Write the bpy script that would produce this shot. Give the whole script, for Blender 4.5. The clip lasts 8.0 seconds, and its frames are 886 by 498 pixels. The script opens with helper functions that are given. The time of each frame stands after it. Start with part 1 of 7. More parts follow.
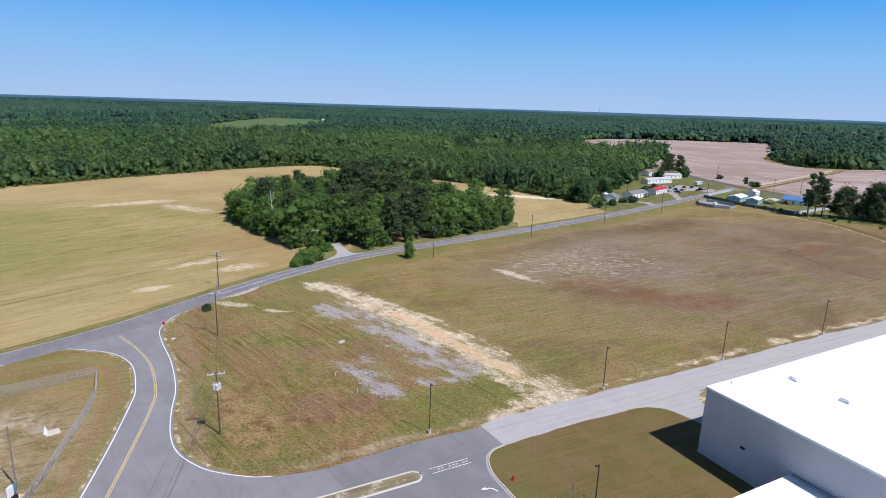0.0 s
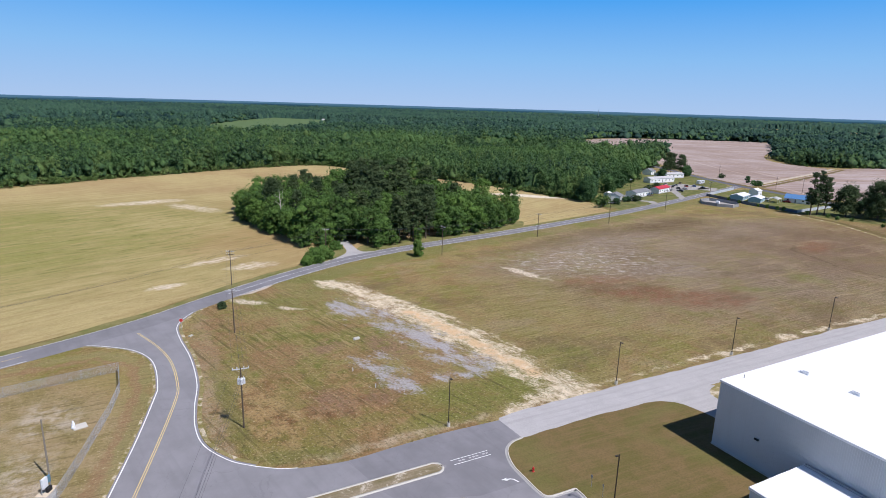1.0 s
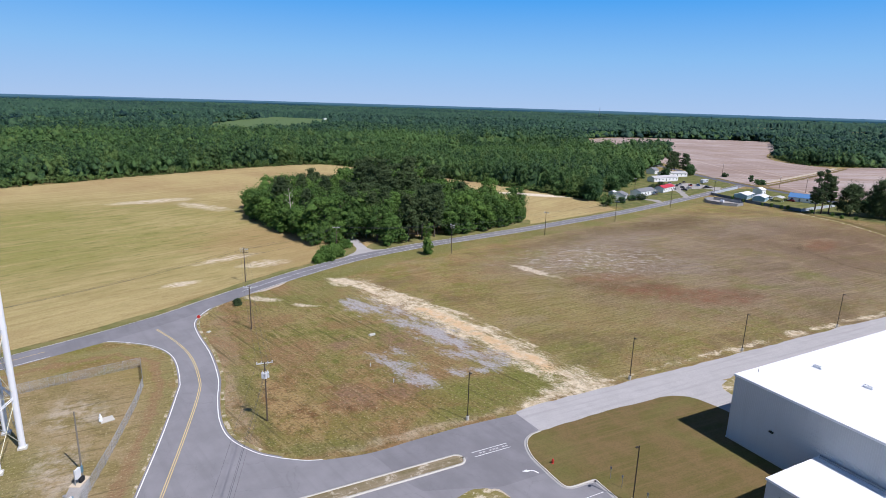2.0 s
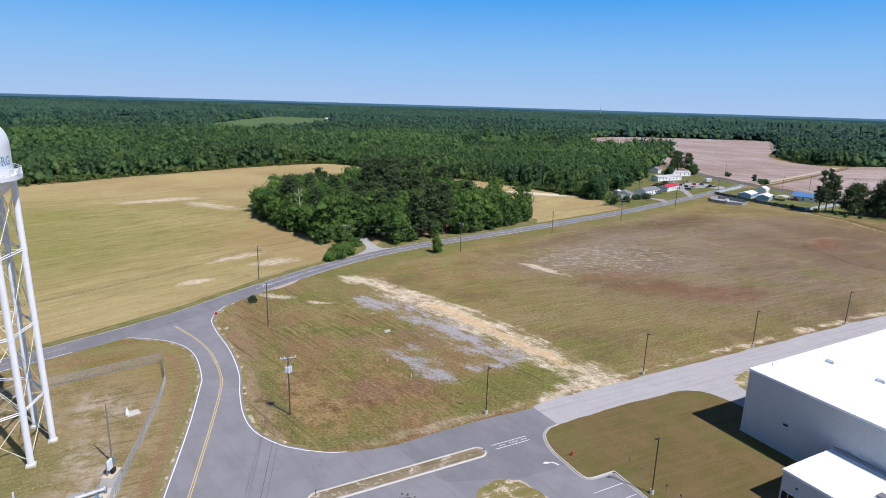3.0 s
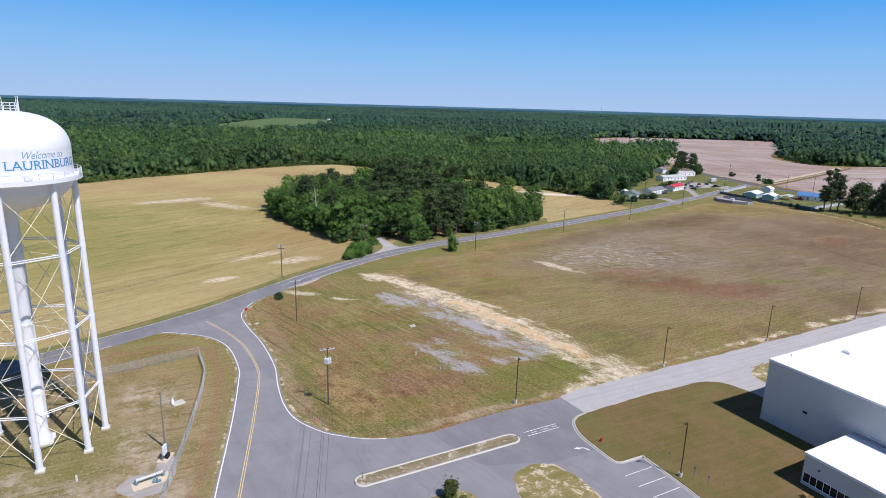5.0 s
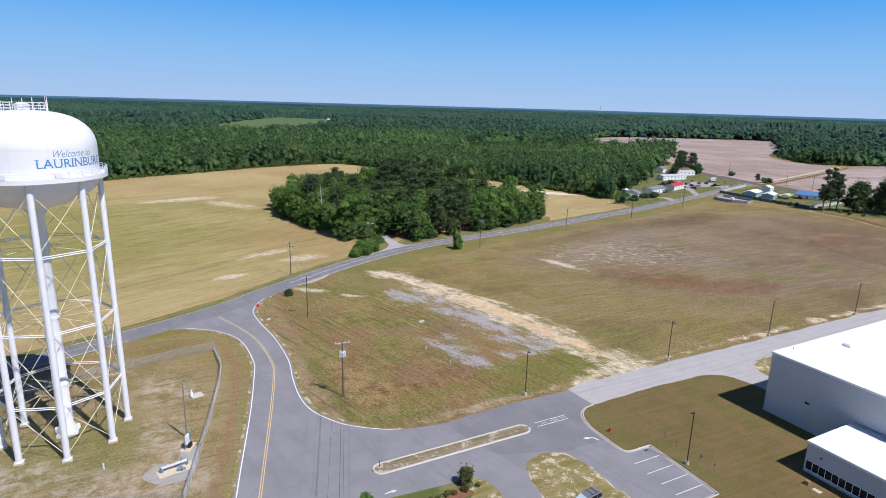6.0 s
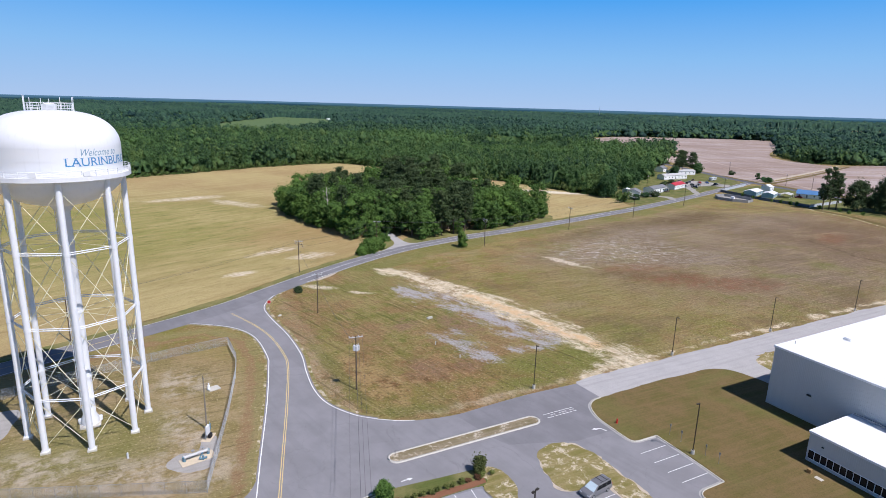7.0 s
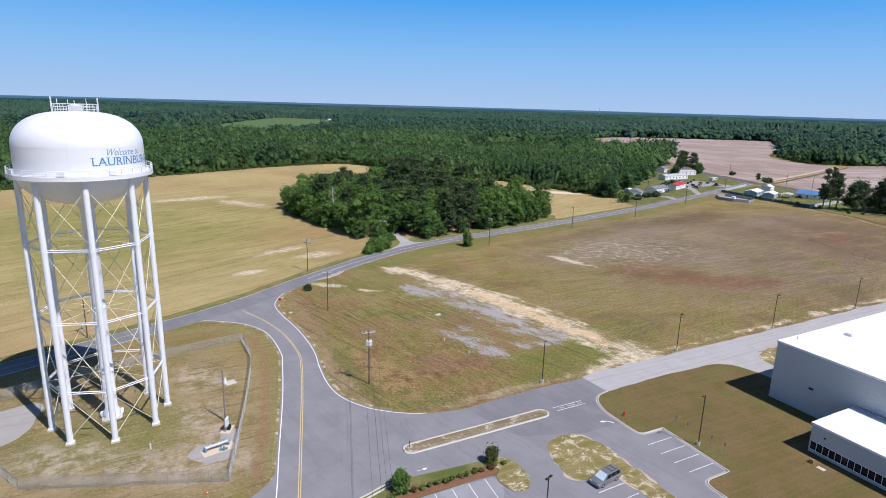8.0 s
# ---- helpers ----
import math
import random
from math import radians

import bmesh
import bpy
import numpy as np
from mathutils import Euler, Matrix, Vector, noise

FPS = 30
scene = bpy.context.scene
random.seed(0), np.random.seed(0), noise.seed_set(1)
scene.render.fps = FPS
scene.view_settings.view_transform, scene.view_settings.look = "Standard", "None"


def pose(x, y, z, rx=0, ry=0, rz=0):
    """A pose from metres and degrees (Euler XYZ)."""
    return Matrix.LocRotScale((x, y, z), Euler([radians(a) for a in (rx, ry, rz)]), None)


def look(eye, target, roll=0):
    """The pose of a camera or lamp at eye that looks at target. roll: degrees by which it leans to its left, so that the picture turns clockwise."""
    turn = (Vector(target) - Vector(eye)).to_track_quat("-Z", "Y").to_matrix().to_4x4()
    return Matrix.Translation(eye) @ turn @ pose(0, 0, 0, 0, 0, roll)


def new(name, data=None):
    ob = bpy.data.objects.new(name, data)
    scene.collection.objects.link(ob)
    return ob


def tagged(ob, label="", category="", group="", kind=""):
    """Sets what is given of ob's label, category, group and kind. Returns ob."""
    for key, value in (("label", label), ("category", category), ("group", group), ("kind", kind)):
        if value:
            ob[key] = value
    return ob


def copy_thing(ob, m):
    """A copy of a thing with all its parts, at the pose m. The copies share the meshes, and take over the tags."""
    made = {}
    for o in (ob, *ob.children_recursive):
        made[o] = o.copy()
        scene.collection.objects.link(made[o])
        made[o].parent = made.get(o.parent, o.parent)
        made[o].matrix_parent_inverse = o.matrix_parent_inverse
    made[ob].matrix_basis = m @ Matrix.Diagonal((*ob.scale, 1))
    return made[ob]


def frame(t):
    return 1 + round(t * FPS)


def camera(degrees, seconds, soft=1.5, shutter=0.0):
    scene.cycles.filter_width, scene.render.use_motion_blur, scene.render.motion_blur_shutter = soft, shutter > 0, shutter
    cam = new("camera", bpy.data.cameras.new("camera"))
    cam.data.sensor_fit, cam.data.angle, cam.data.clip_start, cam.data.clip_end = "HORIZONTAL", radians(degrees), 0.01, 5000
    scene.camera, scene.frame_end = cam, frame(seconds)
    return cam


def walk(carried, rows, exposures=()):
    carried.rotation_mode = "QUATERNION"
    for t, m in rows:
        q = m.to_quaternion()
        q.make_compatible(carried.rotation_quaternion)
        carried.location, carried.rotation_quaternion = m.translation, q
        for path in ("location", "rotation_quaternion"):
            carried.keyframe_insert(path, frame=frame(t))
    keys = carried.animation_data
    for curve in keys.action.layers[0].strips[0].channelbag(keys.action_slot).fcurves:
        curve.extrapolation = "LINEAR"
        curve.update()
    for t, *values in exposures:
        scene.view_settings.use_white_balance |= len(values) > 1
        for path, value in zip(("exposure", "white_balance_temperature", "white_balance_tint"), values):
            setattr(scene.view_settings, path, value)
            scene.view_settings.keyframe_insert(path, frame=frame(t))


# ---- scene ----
cam = camera(74.3, 8.0, soft=0.7)
PATH = [
    (0, (-40.389, -79.86, 54.608), (-39.487, -78.141, 54.128), 1.8),
    (0.5, (-42.367, -80.117, 54.582), (-41.463, -78.399, 54.1), 1.7),
    (1, (-44.326, -80.245, 54.559), (-43.422, -78.527, 54.078), 1.7),
    (1.5, (-46.229, -80.373, 54.549), (-45.326, -78.655, 54.067), 1.7),
    (3, (-52.144, -80.693, 54.445), (-51.242, -78.975, 53.96), 1.7),
    (3.5, (-54.01, -80.836, 54.457), (-53.108, -79.118, 53.974), 1.6),
    (4, (-55.895, -81.024, 54.484), (-54.992, -79.306, 54.003), 1.6),
    (4.5, (-57.674, -81.429, 54.51), (-56.773, -79.71, 54.028), 1.6),
    (6, (-63.003, -83.555, 54.5), (-62.097, -81.839, 54.017), 1.6),
    (6.5, (-64.689, -84.308, 54.494), (-63.782, -82.592, 54.009), 1.6),
    (7, (-66.299, -85.069, 54.528), (-65.391, -83.354, 54.044), 1.6),
    (7.5, (-67.881, -85.842, 54.559), (-66.973, -84.126, 54.076), 1.6),
    (8, (-69.542, -86.584, 54.565), (-68.633, -84.869, 54.083), 1.6),
]
walk(cam, [(t, look(eye, target, roll)) for t, eye, target, roll in PATH], exposures=[(0, 0.0, 6050, 17)])

# ---- sky, sun, exposure ----
SUN_EL, SUN_AZ = 55.5, -66.7          # degrees; azimuth counted from +x
HORIZON, MIDSKY, HIGHSKY = (0.405, 0.570, 0.765), (0.255, 0.515, 0.80), (0.085, 0.375, 0.80)
world = bpy.data.worlds.new("sky")
scene.world = world
world.use_nodes = True
wnt = world.node_tree
sky = wnt.nodes.new("ShaderNodeTexSky")
sky.sky_type, sky.sun_disc = "NISHITA", False
sky.sun_elevation, sky.sun_rotation = radians(SUN_EL), radians(90 - SUN_AZ)
sky.altitude, sky.air_density, sky.dust_density, sky.ozone_density = 4500, 1.0, 0.0, 3.0
geo = wnt.nodes.new("ShaderNodeTexCoord")
sep = wnt.nodes.new("ShaderNodeSeparateXYZ")
wnt.links.new(geo.outputs["Generated"], sep.inputs[0])
ramp = wnt.nodes.new("ShaderNodeValToRGB")          # hazy pale horizon to clear blue, by height above the horizon
for p, c in ((0.0, HORIZON), (0.075, MIDSKY), (0.16, HIGHSKY)):
    e = ramp.color_ramp.elements[0] if p == 0.0 else ramp.color_ramp.elements.new(p)
    e.position, e.color = p, (*c, 1)
ramp.color_ramp.elements[-1].color = (*HIGHSKY, 1)
wnt.links.new(sep.outputs[2], ramp.inputs[0])
lift = wnt.nodes.new("ShaderNodeMix")
lift.data_type, lift.blend_type = "RGBA", "MULTIPLY"
lift.inputs[0].default_value = 1.0
lift.inputs[7].default_value = (10, 10, 10, 1)
lift.clamp_result = False
wnt.links.new(ramp.outputs[0], lift.inputs[6])
fade = wnt.nodes.new("ShaderNodeMapRange")
fade.interpolation_type = "SMOOTHSTEP"
for i, v in ((1, 0.16), (2, 0.34), (3, 0.0), (4, 1.0)):
    fade.inputs[i].default_value = v
wnt.links.new(sep.outputs[2], fade.inputs[0])
blend = wnt.nodes.new("ShaderNodeMix")
blend.data_type = "RGBA"
wnt.links.new(fade.outputs[0], blend.inputs[0])
wnt.links.new(lift.outputs[2], blend.inputs[6])
wnt.links.new(sky.outputs[0], blend.inputs[7])
wnt.links.new(blend.outputs[2], wnt.nodes["Background"].inputs[0])
wnt.nodes["Background"].inputs[1].default_value = 0.10
sun = new("sun", bpy.data.lights.new("sun", "SUN"))
sun.data.energy, sun.data.angle, sun.data.color = 4.85, radians(0.53), (1.0, 0.96, 0.91)
sun.matrix_world = look((math.cos(radians(SUN_AZ)) * 60, math.sin(radians(SUN_AZ)) * 60, 60 * math.tan(radians(SUN_EL))), (0, 0, 0))
scene.view_settings.exposure = 0.0


# ---- node and mesh helpers ----
class Mat:
    """A small builder of procedural materials."""

    def __init__(s, name, rough=0.85, metal=0.0, spec=0.3):
        s.m = bpy.data.materials.new(name)
        s.m.use_nodes = True
        s.t = s.m.node_tree
        s.b = s.t.nodes["Principled BSDF"]
        s.b.inputs["Roughness"].default_value = rough
        s.b.inputs["Metallic"].default_value = metal
        s.b.inputs["Specular IOR Level"].default_value = spec
        s.world_pos = None
        s.obj_pos = None
        s.warp_pos = None

    def n(s, kind):
        return s.t.nodes.new(kind)

    def put(s, sock, v):
        if isinstance(v, (int, float)):
            sock.default_value = v
        elif isinstance(v, (tuple, list)):
            sock.default_value = (*v, 1.0) if len(v) == 3 and sock.type == "RGBA" else v
        else:
            s.t.links.new(v, sock)

    def pos(s):
        if s.world_pos is None:
            s.world_pos = s.n("ShaderNodeNewGeometry").outputs["Position"]
        return s.world_pos

    def obj(s):
        if s.obj_pos is None:
            s.obj_pos = s.n("ShaderNodeTexCoord").outputs["Object"]
        return s.obj_pos

    def rand(s):
        return s.n("ShaderNodeObjectInfo").outputs["Random"]

    def island(s):
        return s.n("ShaderNodeNewGeometry").outputs["Random Per Island"]

    def mapped(s, vec, loc=(0, 0, 0), rot=0.0, scale=(1, 1, 1)):
        d = s.n("ShaderNodeMapping")
        d.vector_type = "TEXTURE"
        d.inputs["Location"].default_value = loc
        d.inputs["Rotation"].default_value = (0, 0, radians(rot))
        d.inputs["Scale"].default_value = scale
        s.put(d.inputs["Vector"], vec)
        return d.outputs[0]

    def noise(s, scale, detail=4, vec=None, rough=0.55, warp=0.0):
        d = s.n("ShaderNodeTexNoise")
        s.put(d.inputs["Vector"], s.pos() if vec is None else vec)
        d.inputs["Scale"].default_value = scale
        d.inputs["Detail"].default_value = detail
        d.inputs["Roughness"].default_value = rough
        d.inputs["Distortion"].default_value = warp
        return d.outputs["Fac"]

    def rng(s, v, a, b, c=0.0, d=1.0):
        k = s.n("ShaderNodeMapRange")
        k.interpolation_type = "SMOOTHSTEP"
        s.put(k.inputs[0], v)
        for i, x in enumerate((a, b, c, d)):
            k.inputs[i + 1].default_value = x
        return k.outputs[0]

    def op(s, kind, a, b=0.0):
        k = s.n("ShaderNodeMath")
        k.operation = kind
        s.put(k.inputs[0], a)
        s.put(k.inputs[1], b)
        return k.outputs[0]

    def mul(s, a, b):
        return s.op("MULTIPLY", a, b)

    def add(s, a, b):
        return s.op("ADD", a, b)

    def top(s, a, b):
        return s.op("MAXIMUM", a, b)

    def mix(s, f, a, b, blend="MIX"):
        k = s.n("ShaderNodeMix")
        k.data_type, k.blend_type = "RGBA", blend
        s.put(k.inputs[0], f)
        s.put(k.inputs[6], a)
        s.put(k.inputs[7], b)
        return k.outputs[2]

    def warped(s):
        """World position pushed about by a few metres, for rims without a plain outline."""
        if s.warp_pos is None:
            d = s.n("ShaderNodeTexNoise")
            s.put(d.inputs["Vector"], s.pos())
            d.inputs["Scale"].default_value, d.inputs["Detail"].default_value, d.inputs["Roughness"].default_value = 0.22, 6, 0.62
            a = s.n("ShaderNodeVectorMath")
            a.operation = "MULTIPLY_ADD"
            s.put(a.inputs[0], d.outputs["Color"])
            a.inputs[1].default_value = (4.4, 4.4, 0)
            b = s.n("ShaderNodeVectorMath")
            b.operation = "SUBTRACT"
            s.put(a.inputs[2], s.pos())
            s.put(b.inputs[0], a.outputs[0])
            b.inputs[1].default_value = (2.2, 2.2, 0)
            s.warp_pos = b.outputs[0]
        return s.warp_pos

    def blob(s, cx, cy, rx, ry, rot=0.0, soft=0.3, wob=0.6, scale=0.12, detail=5):
        """A mask with an uneven rim: 1 inside the ellipse."""
        d = s.n("ShaderNodeVectorMath")
        d.operation = "LENGTH"
        s.put(d.inputs[0], s.mapped(s.warped(), (cx, cy, 0), rot, (rx, ry, 1e4)))
        r = s.add(d.outputs["Value"], s.mul(s.op("SUBTRACT", s.noise(scale, detail, rough=0.65), 0.5), wob * 2))
        return s.rng(r, 1 + soft, 1 - soft)

    def trail(s, pts, half):
        """How far a place lies from a line through the points, in units of the half width."""
        best = None
        for (x0, y0), (x1, y1) in zip(pts, pts[1:]):
            v = s.mapped(s.warped(), ((x0 + x1) / 2, (y0 + y1) / 2, 0), math.degrees(math.atan2(y1 - y0, x1 - x0)), (half, half, 1e4))
            d = s.n("ShaderNodeSeparateXYZ")
            s.put(d.inputs[0], v)
            beyond = s.top(s.op("SUBTRACT", s.op("ABSOLUTE", d.outputs[0]), math.hypot(x1 - x0, y1 - y0) / 2 / half), 0.0)
            r = s.op("SQRT", s.add(s.mul(beyond, beyond), s.mul(d.outputs[1], d.outputs[1])))
            best = r if best is None else s.op("MINIMUM", best, r)
        return best

    def color(s, c):
        s.put(s.b.inputs["Base Color"], c)
        return s

    def rough(s, c):
        s.put(s.b.inputs["Roughness"], c)
        return s

    def bump(s, h, strength=0.5, dist=0.1):
        k = s.n("ShaderNodeBump")
        k.inputs["Strength"].default_value = strength
        k.inputs["Distance"].default_value = dist
        s.put(k.inputs["Height"], h)
        s.t.links.new(k.outputs[0], s.b.inputs["Normal"])
        return s


def simple(name, color, rough=0.7, metal=0.0, vary=0.12, scale=1.5, spec=0.3):
    """Paint, metal or plastic with slight unevenness at two scales."""
    k = Mat(name, rough, metal, spec)
    v = k.mix(k.noise(scale, 5, k.obj()), tuple(c * (1 - vary) for c in color), tuple(min(1, c * (1 + vary)) for c in color))
    k.color(k.mix(k.rng(k.noise(scale * 9, 3, k.obj()), 0.35, 0.75, 0, 0.35), v, tuple(c * (1 - 1.6 * vary) for c in color)))
    return k.m


def mesh_np(name, verts, faces, mats=(), smooth=False, index=None):
    """A mesh from arrays: verts (n,3), faces (m,3) or (m,4)."""
    me = bpy.data.meshes.new(name)
    verts, faces = np.asarray(verts, np.float32), np.asarray(faces, np.int32)
    k = faces.shape[1]
    me.vertices.add(len(verts))
    me.vertices.foreach_set("co", verts.ravel())
    me.loops.add(faces.size)
    me.loops.foreach_set("vertex_index", faces.ravel())
    me.polygons.add(len(faces))
    me.polygons.foreach_set("loop_start", np.arange(0, faces.size, k, dtype=np.int32))
    if index is not None:
        me.polygons.foreach_set("material_index", np.asarray(index, np.int32))
    if smooth:
        me.polygons.foreach_set("use_smooth", np.ones(len(faces), bool))
    me.update(calc_edges=True)
    for x in mats:
        me.materials.append(x)
    return me


def part(name, bm, material, parent=None, label="", smooth=False):
    """Links a bmesh as one mesh object under a thing or part."""
    me = bpy.data.meshes.new(name)
    bm.normal_update()
    bm.to_mesh(me)
    bm.free()
    if smooth:
        me.polygons.foreach_set("use_smooth", np.ones(len(me.polygons), bool))
    me.materials.append(material)
    ob = new(name, me)
    ob.parent = parent
    return tagged(ob, label) if label else ob


def thing(name, m, label, category, group="", kind=""):
    ob = new(name)
    ob.matrix_basis = m
    return tagged(ob, label, category, group, kind)


def box(bm, x0, y0, z0, x1, y1, z1, bevel=0.0, m=None):
    r = bmesh.ops.create_cube(bm, size=1)
    v = r["verts"]
    for p in v:
        p.co = Vector((x0 + (p.co.x + .5) * (x1 - x0), y0 + (p.co.y + .5) * (y1 - y0), z0 + (p.co.z + .5) * (z1 - z0)))
    if bevel:
        e = list({e for p in v for e in p.link_edges})
        v = bmesh.ops.bevel(bm, geom=e, offset=bevel, segments=2, affect="EDGES", profile=0.6)["verts"]
    if m is not None:
        bmesh.ops.transform(bm, matrix=m, verts=list(v))
    return v


def tube(bm, a, b, r0, r1=None, n=10, caps=True):
    """A round bar from a to b."""
    a, b = Vector(a), Vector(b)
    d = b - a
    m = Matrix.Translation((a + b) / 2) @ d.to_track_quat("Z", "Y").to_matrix().to_4x4()
    return bmesh.ops.create_cone(bm, cap_ends=caps, segments=n, radius1=r0, radius2=r0 if r1 is None else r1, depth=d.length, matrix=m)["verts"]


def lathe(bm, profile, n=48, caps=True):
    """Spins (radius, z) pairs round the z axis."""
    rings = []
    for r, z in profile:
        rings.append([bm.verts.new((max(r, 0.001) * math.cos(2 * math.pi * i / n), max(r, 0.001) * math.sin(2 * math.pi * i / n), z)) for i in range(n)])
    for a, b in zip(rings, rings[1:]):
        for i in range(n):
            bm.faces.new((a[i], a[(i + 1) % n], b[(i + 1) % n], b[i]))
    if caps:
        bm.faces.new(rings[-1])
        bm.faces.new(rings[0][::-1])


def bmx():
    return bmesh.new()


def smooth_line(pts, step=2.0, closed=False):
    """A Catmull-Rom line through the points, at even steps."""
    p = np.array(pts, float)
    p = np.vstack([p[-1], p, p[0], p[1]]) if closed else np.vstack([2 * p[0] - p[1], p, 2 * p[-1] - p[-2]])
    out = []
    for i in range(1, len(p) - 2):
        a, b, c, d = p[i - 1:i + 3]
        for t in np.linspace(0, 1, max(2, int(np.linalg.norm(c - b) / step) + 1), endpoint=False):
            out.append(0.5 * (2 * b + (c - a) * t + (2 * a - 5 * b + 4 * c - d) * t * t + (3 * b - a - 3 * c + d) * t ** 3))
    if not closed:
        out.append(p[-2])
    return np.array(out)


def shifted(line, d):
    """The line moved d metres to its left."""
    t = np.gradient(line, axis=0)
    t /= np.linalg.norm(t, axis=1)[:, None]
    return line + d * np.stack([-t[:, 1], t[:, 0]], 1)


def ribbon(line, width, z, thick=0.0):
    """A flat band along a line; with thick, a kerb with sides."""
    a, b = shifted(line, width / 2), shifted(line, -width / 2)
    n = len(line)
    if not thick:
        v = np.vstack([np.c_[a, np.full(n, z)], np.c_[b, np.full(n, z)]])
        i = np.arange(n - 1)
        return v, np.stack([i, i + n, i + n + 1, i + 1], 1)
    v = np.vstack([np.c_[a, np.full(n, z)], np.c_[a, np.full(n, z + thick)], np.c_[b, np.full(n, z + thick)], np.c_[b, np.full(n, z)]])
    i = np.arange(n - 1)
    return v, np.vstack([np.stack([i + k * n, i + (k + 1) * n, i + (k + 1) * n + 1, i + k * n + 1], 1) for k in range(3)])


def sheet(name, outline, z, material, label, category="ground", kind="structure", thick=0.0):
    """A level sheet bounded by an outline, with sides when it is raised."""
    bm = bmx()
    top = [bm.verts.new((x, y, z + thick)) for x, y in outline]
    f = bm.faces.new(top)
    f.normal_update()
    if f.normal.z < 0:
        f.normal_flip()
    if thick:
        low = [bm.verts.new((x, y, z - 0.05)) for x, y in outline]
        for i in range(len(top)):
            j = (i + 1) % len(top)
            bm.faces.new((top[i], low[i], low[j], top[j]))
    bmesh.ops.triangulate(bm, faces=[f])
    ob = part(name, bm, material)
    return tagged(ob, label, category, kind=kind)


def inside(px, py, poly):
    """Which of the points lie in the polygon."""
    poly = np.asarray(poly, float)
    res = np.zeros(np.shape(px), bool)
    for (x0, y0), (x1, y1) in zip(poly, np.roll(poly, -1, 0)):
        c = ((y0 > py) != (y1 > py)) & (px < (x1 - x0) * (py - y0) / (y1 - y0 + 1e-12) + x0)
        res ^= c
    return res


def ragged(line, amp, seed=0, scale=0.15):
    """The line with an uneven rim."""
    return np.array([(x + amp * noise.noise((x * scale, y * scale, seed)), y + amp * noise.noise((x * scale, y * scale, seed + 9.7))) for x, y in line])

# ---- materials of the ground ----
SAND_TRACK = [(6.0, 87.5), (14.5, 63.8), (20.4, 43.5), (24.1, 26.5), (27.4, 9), (27.8, -1)]


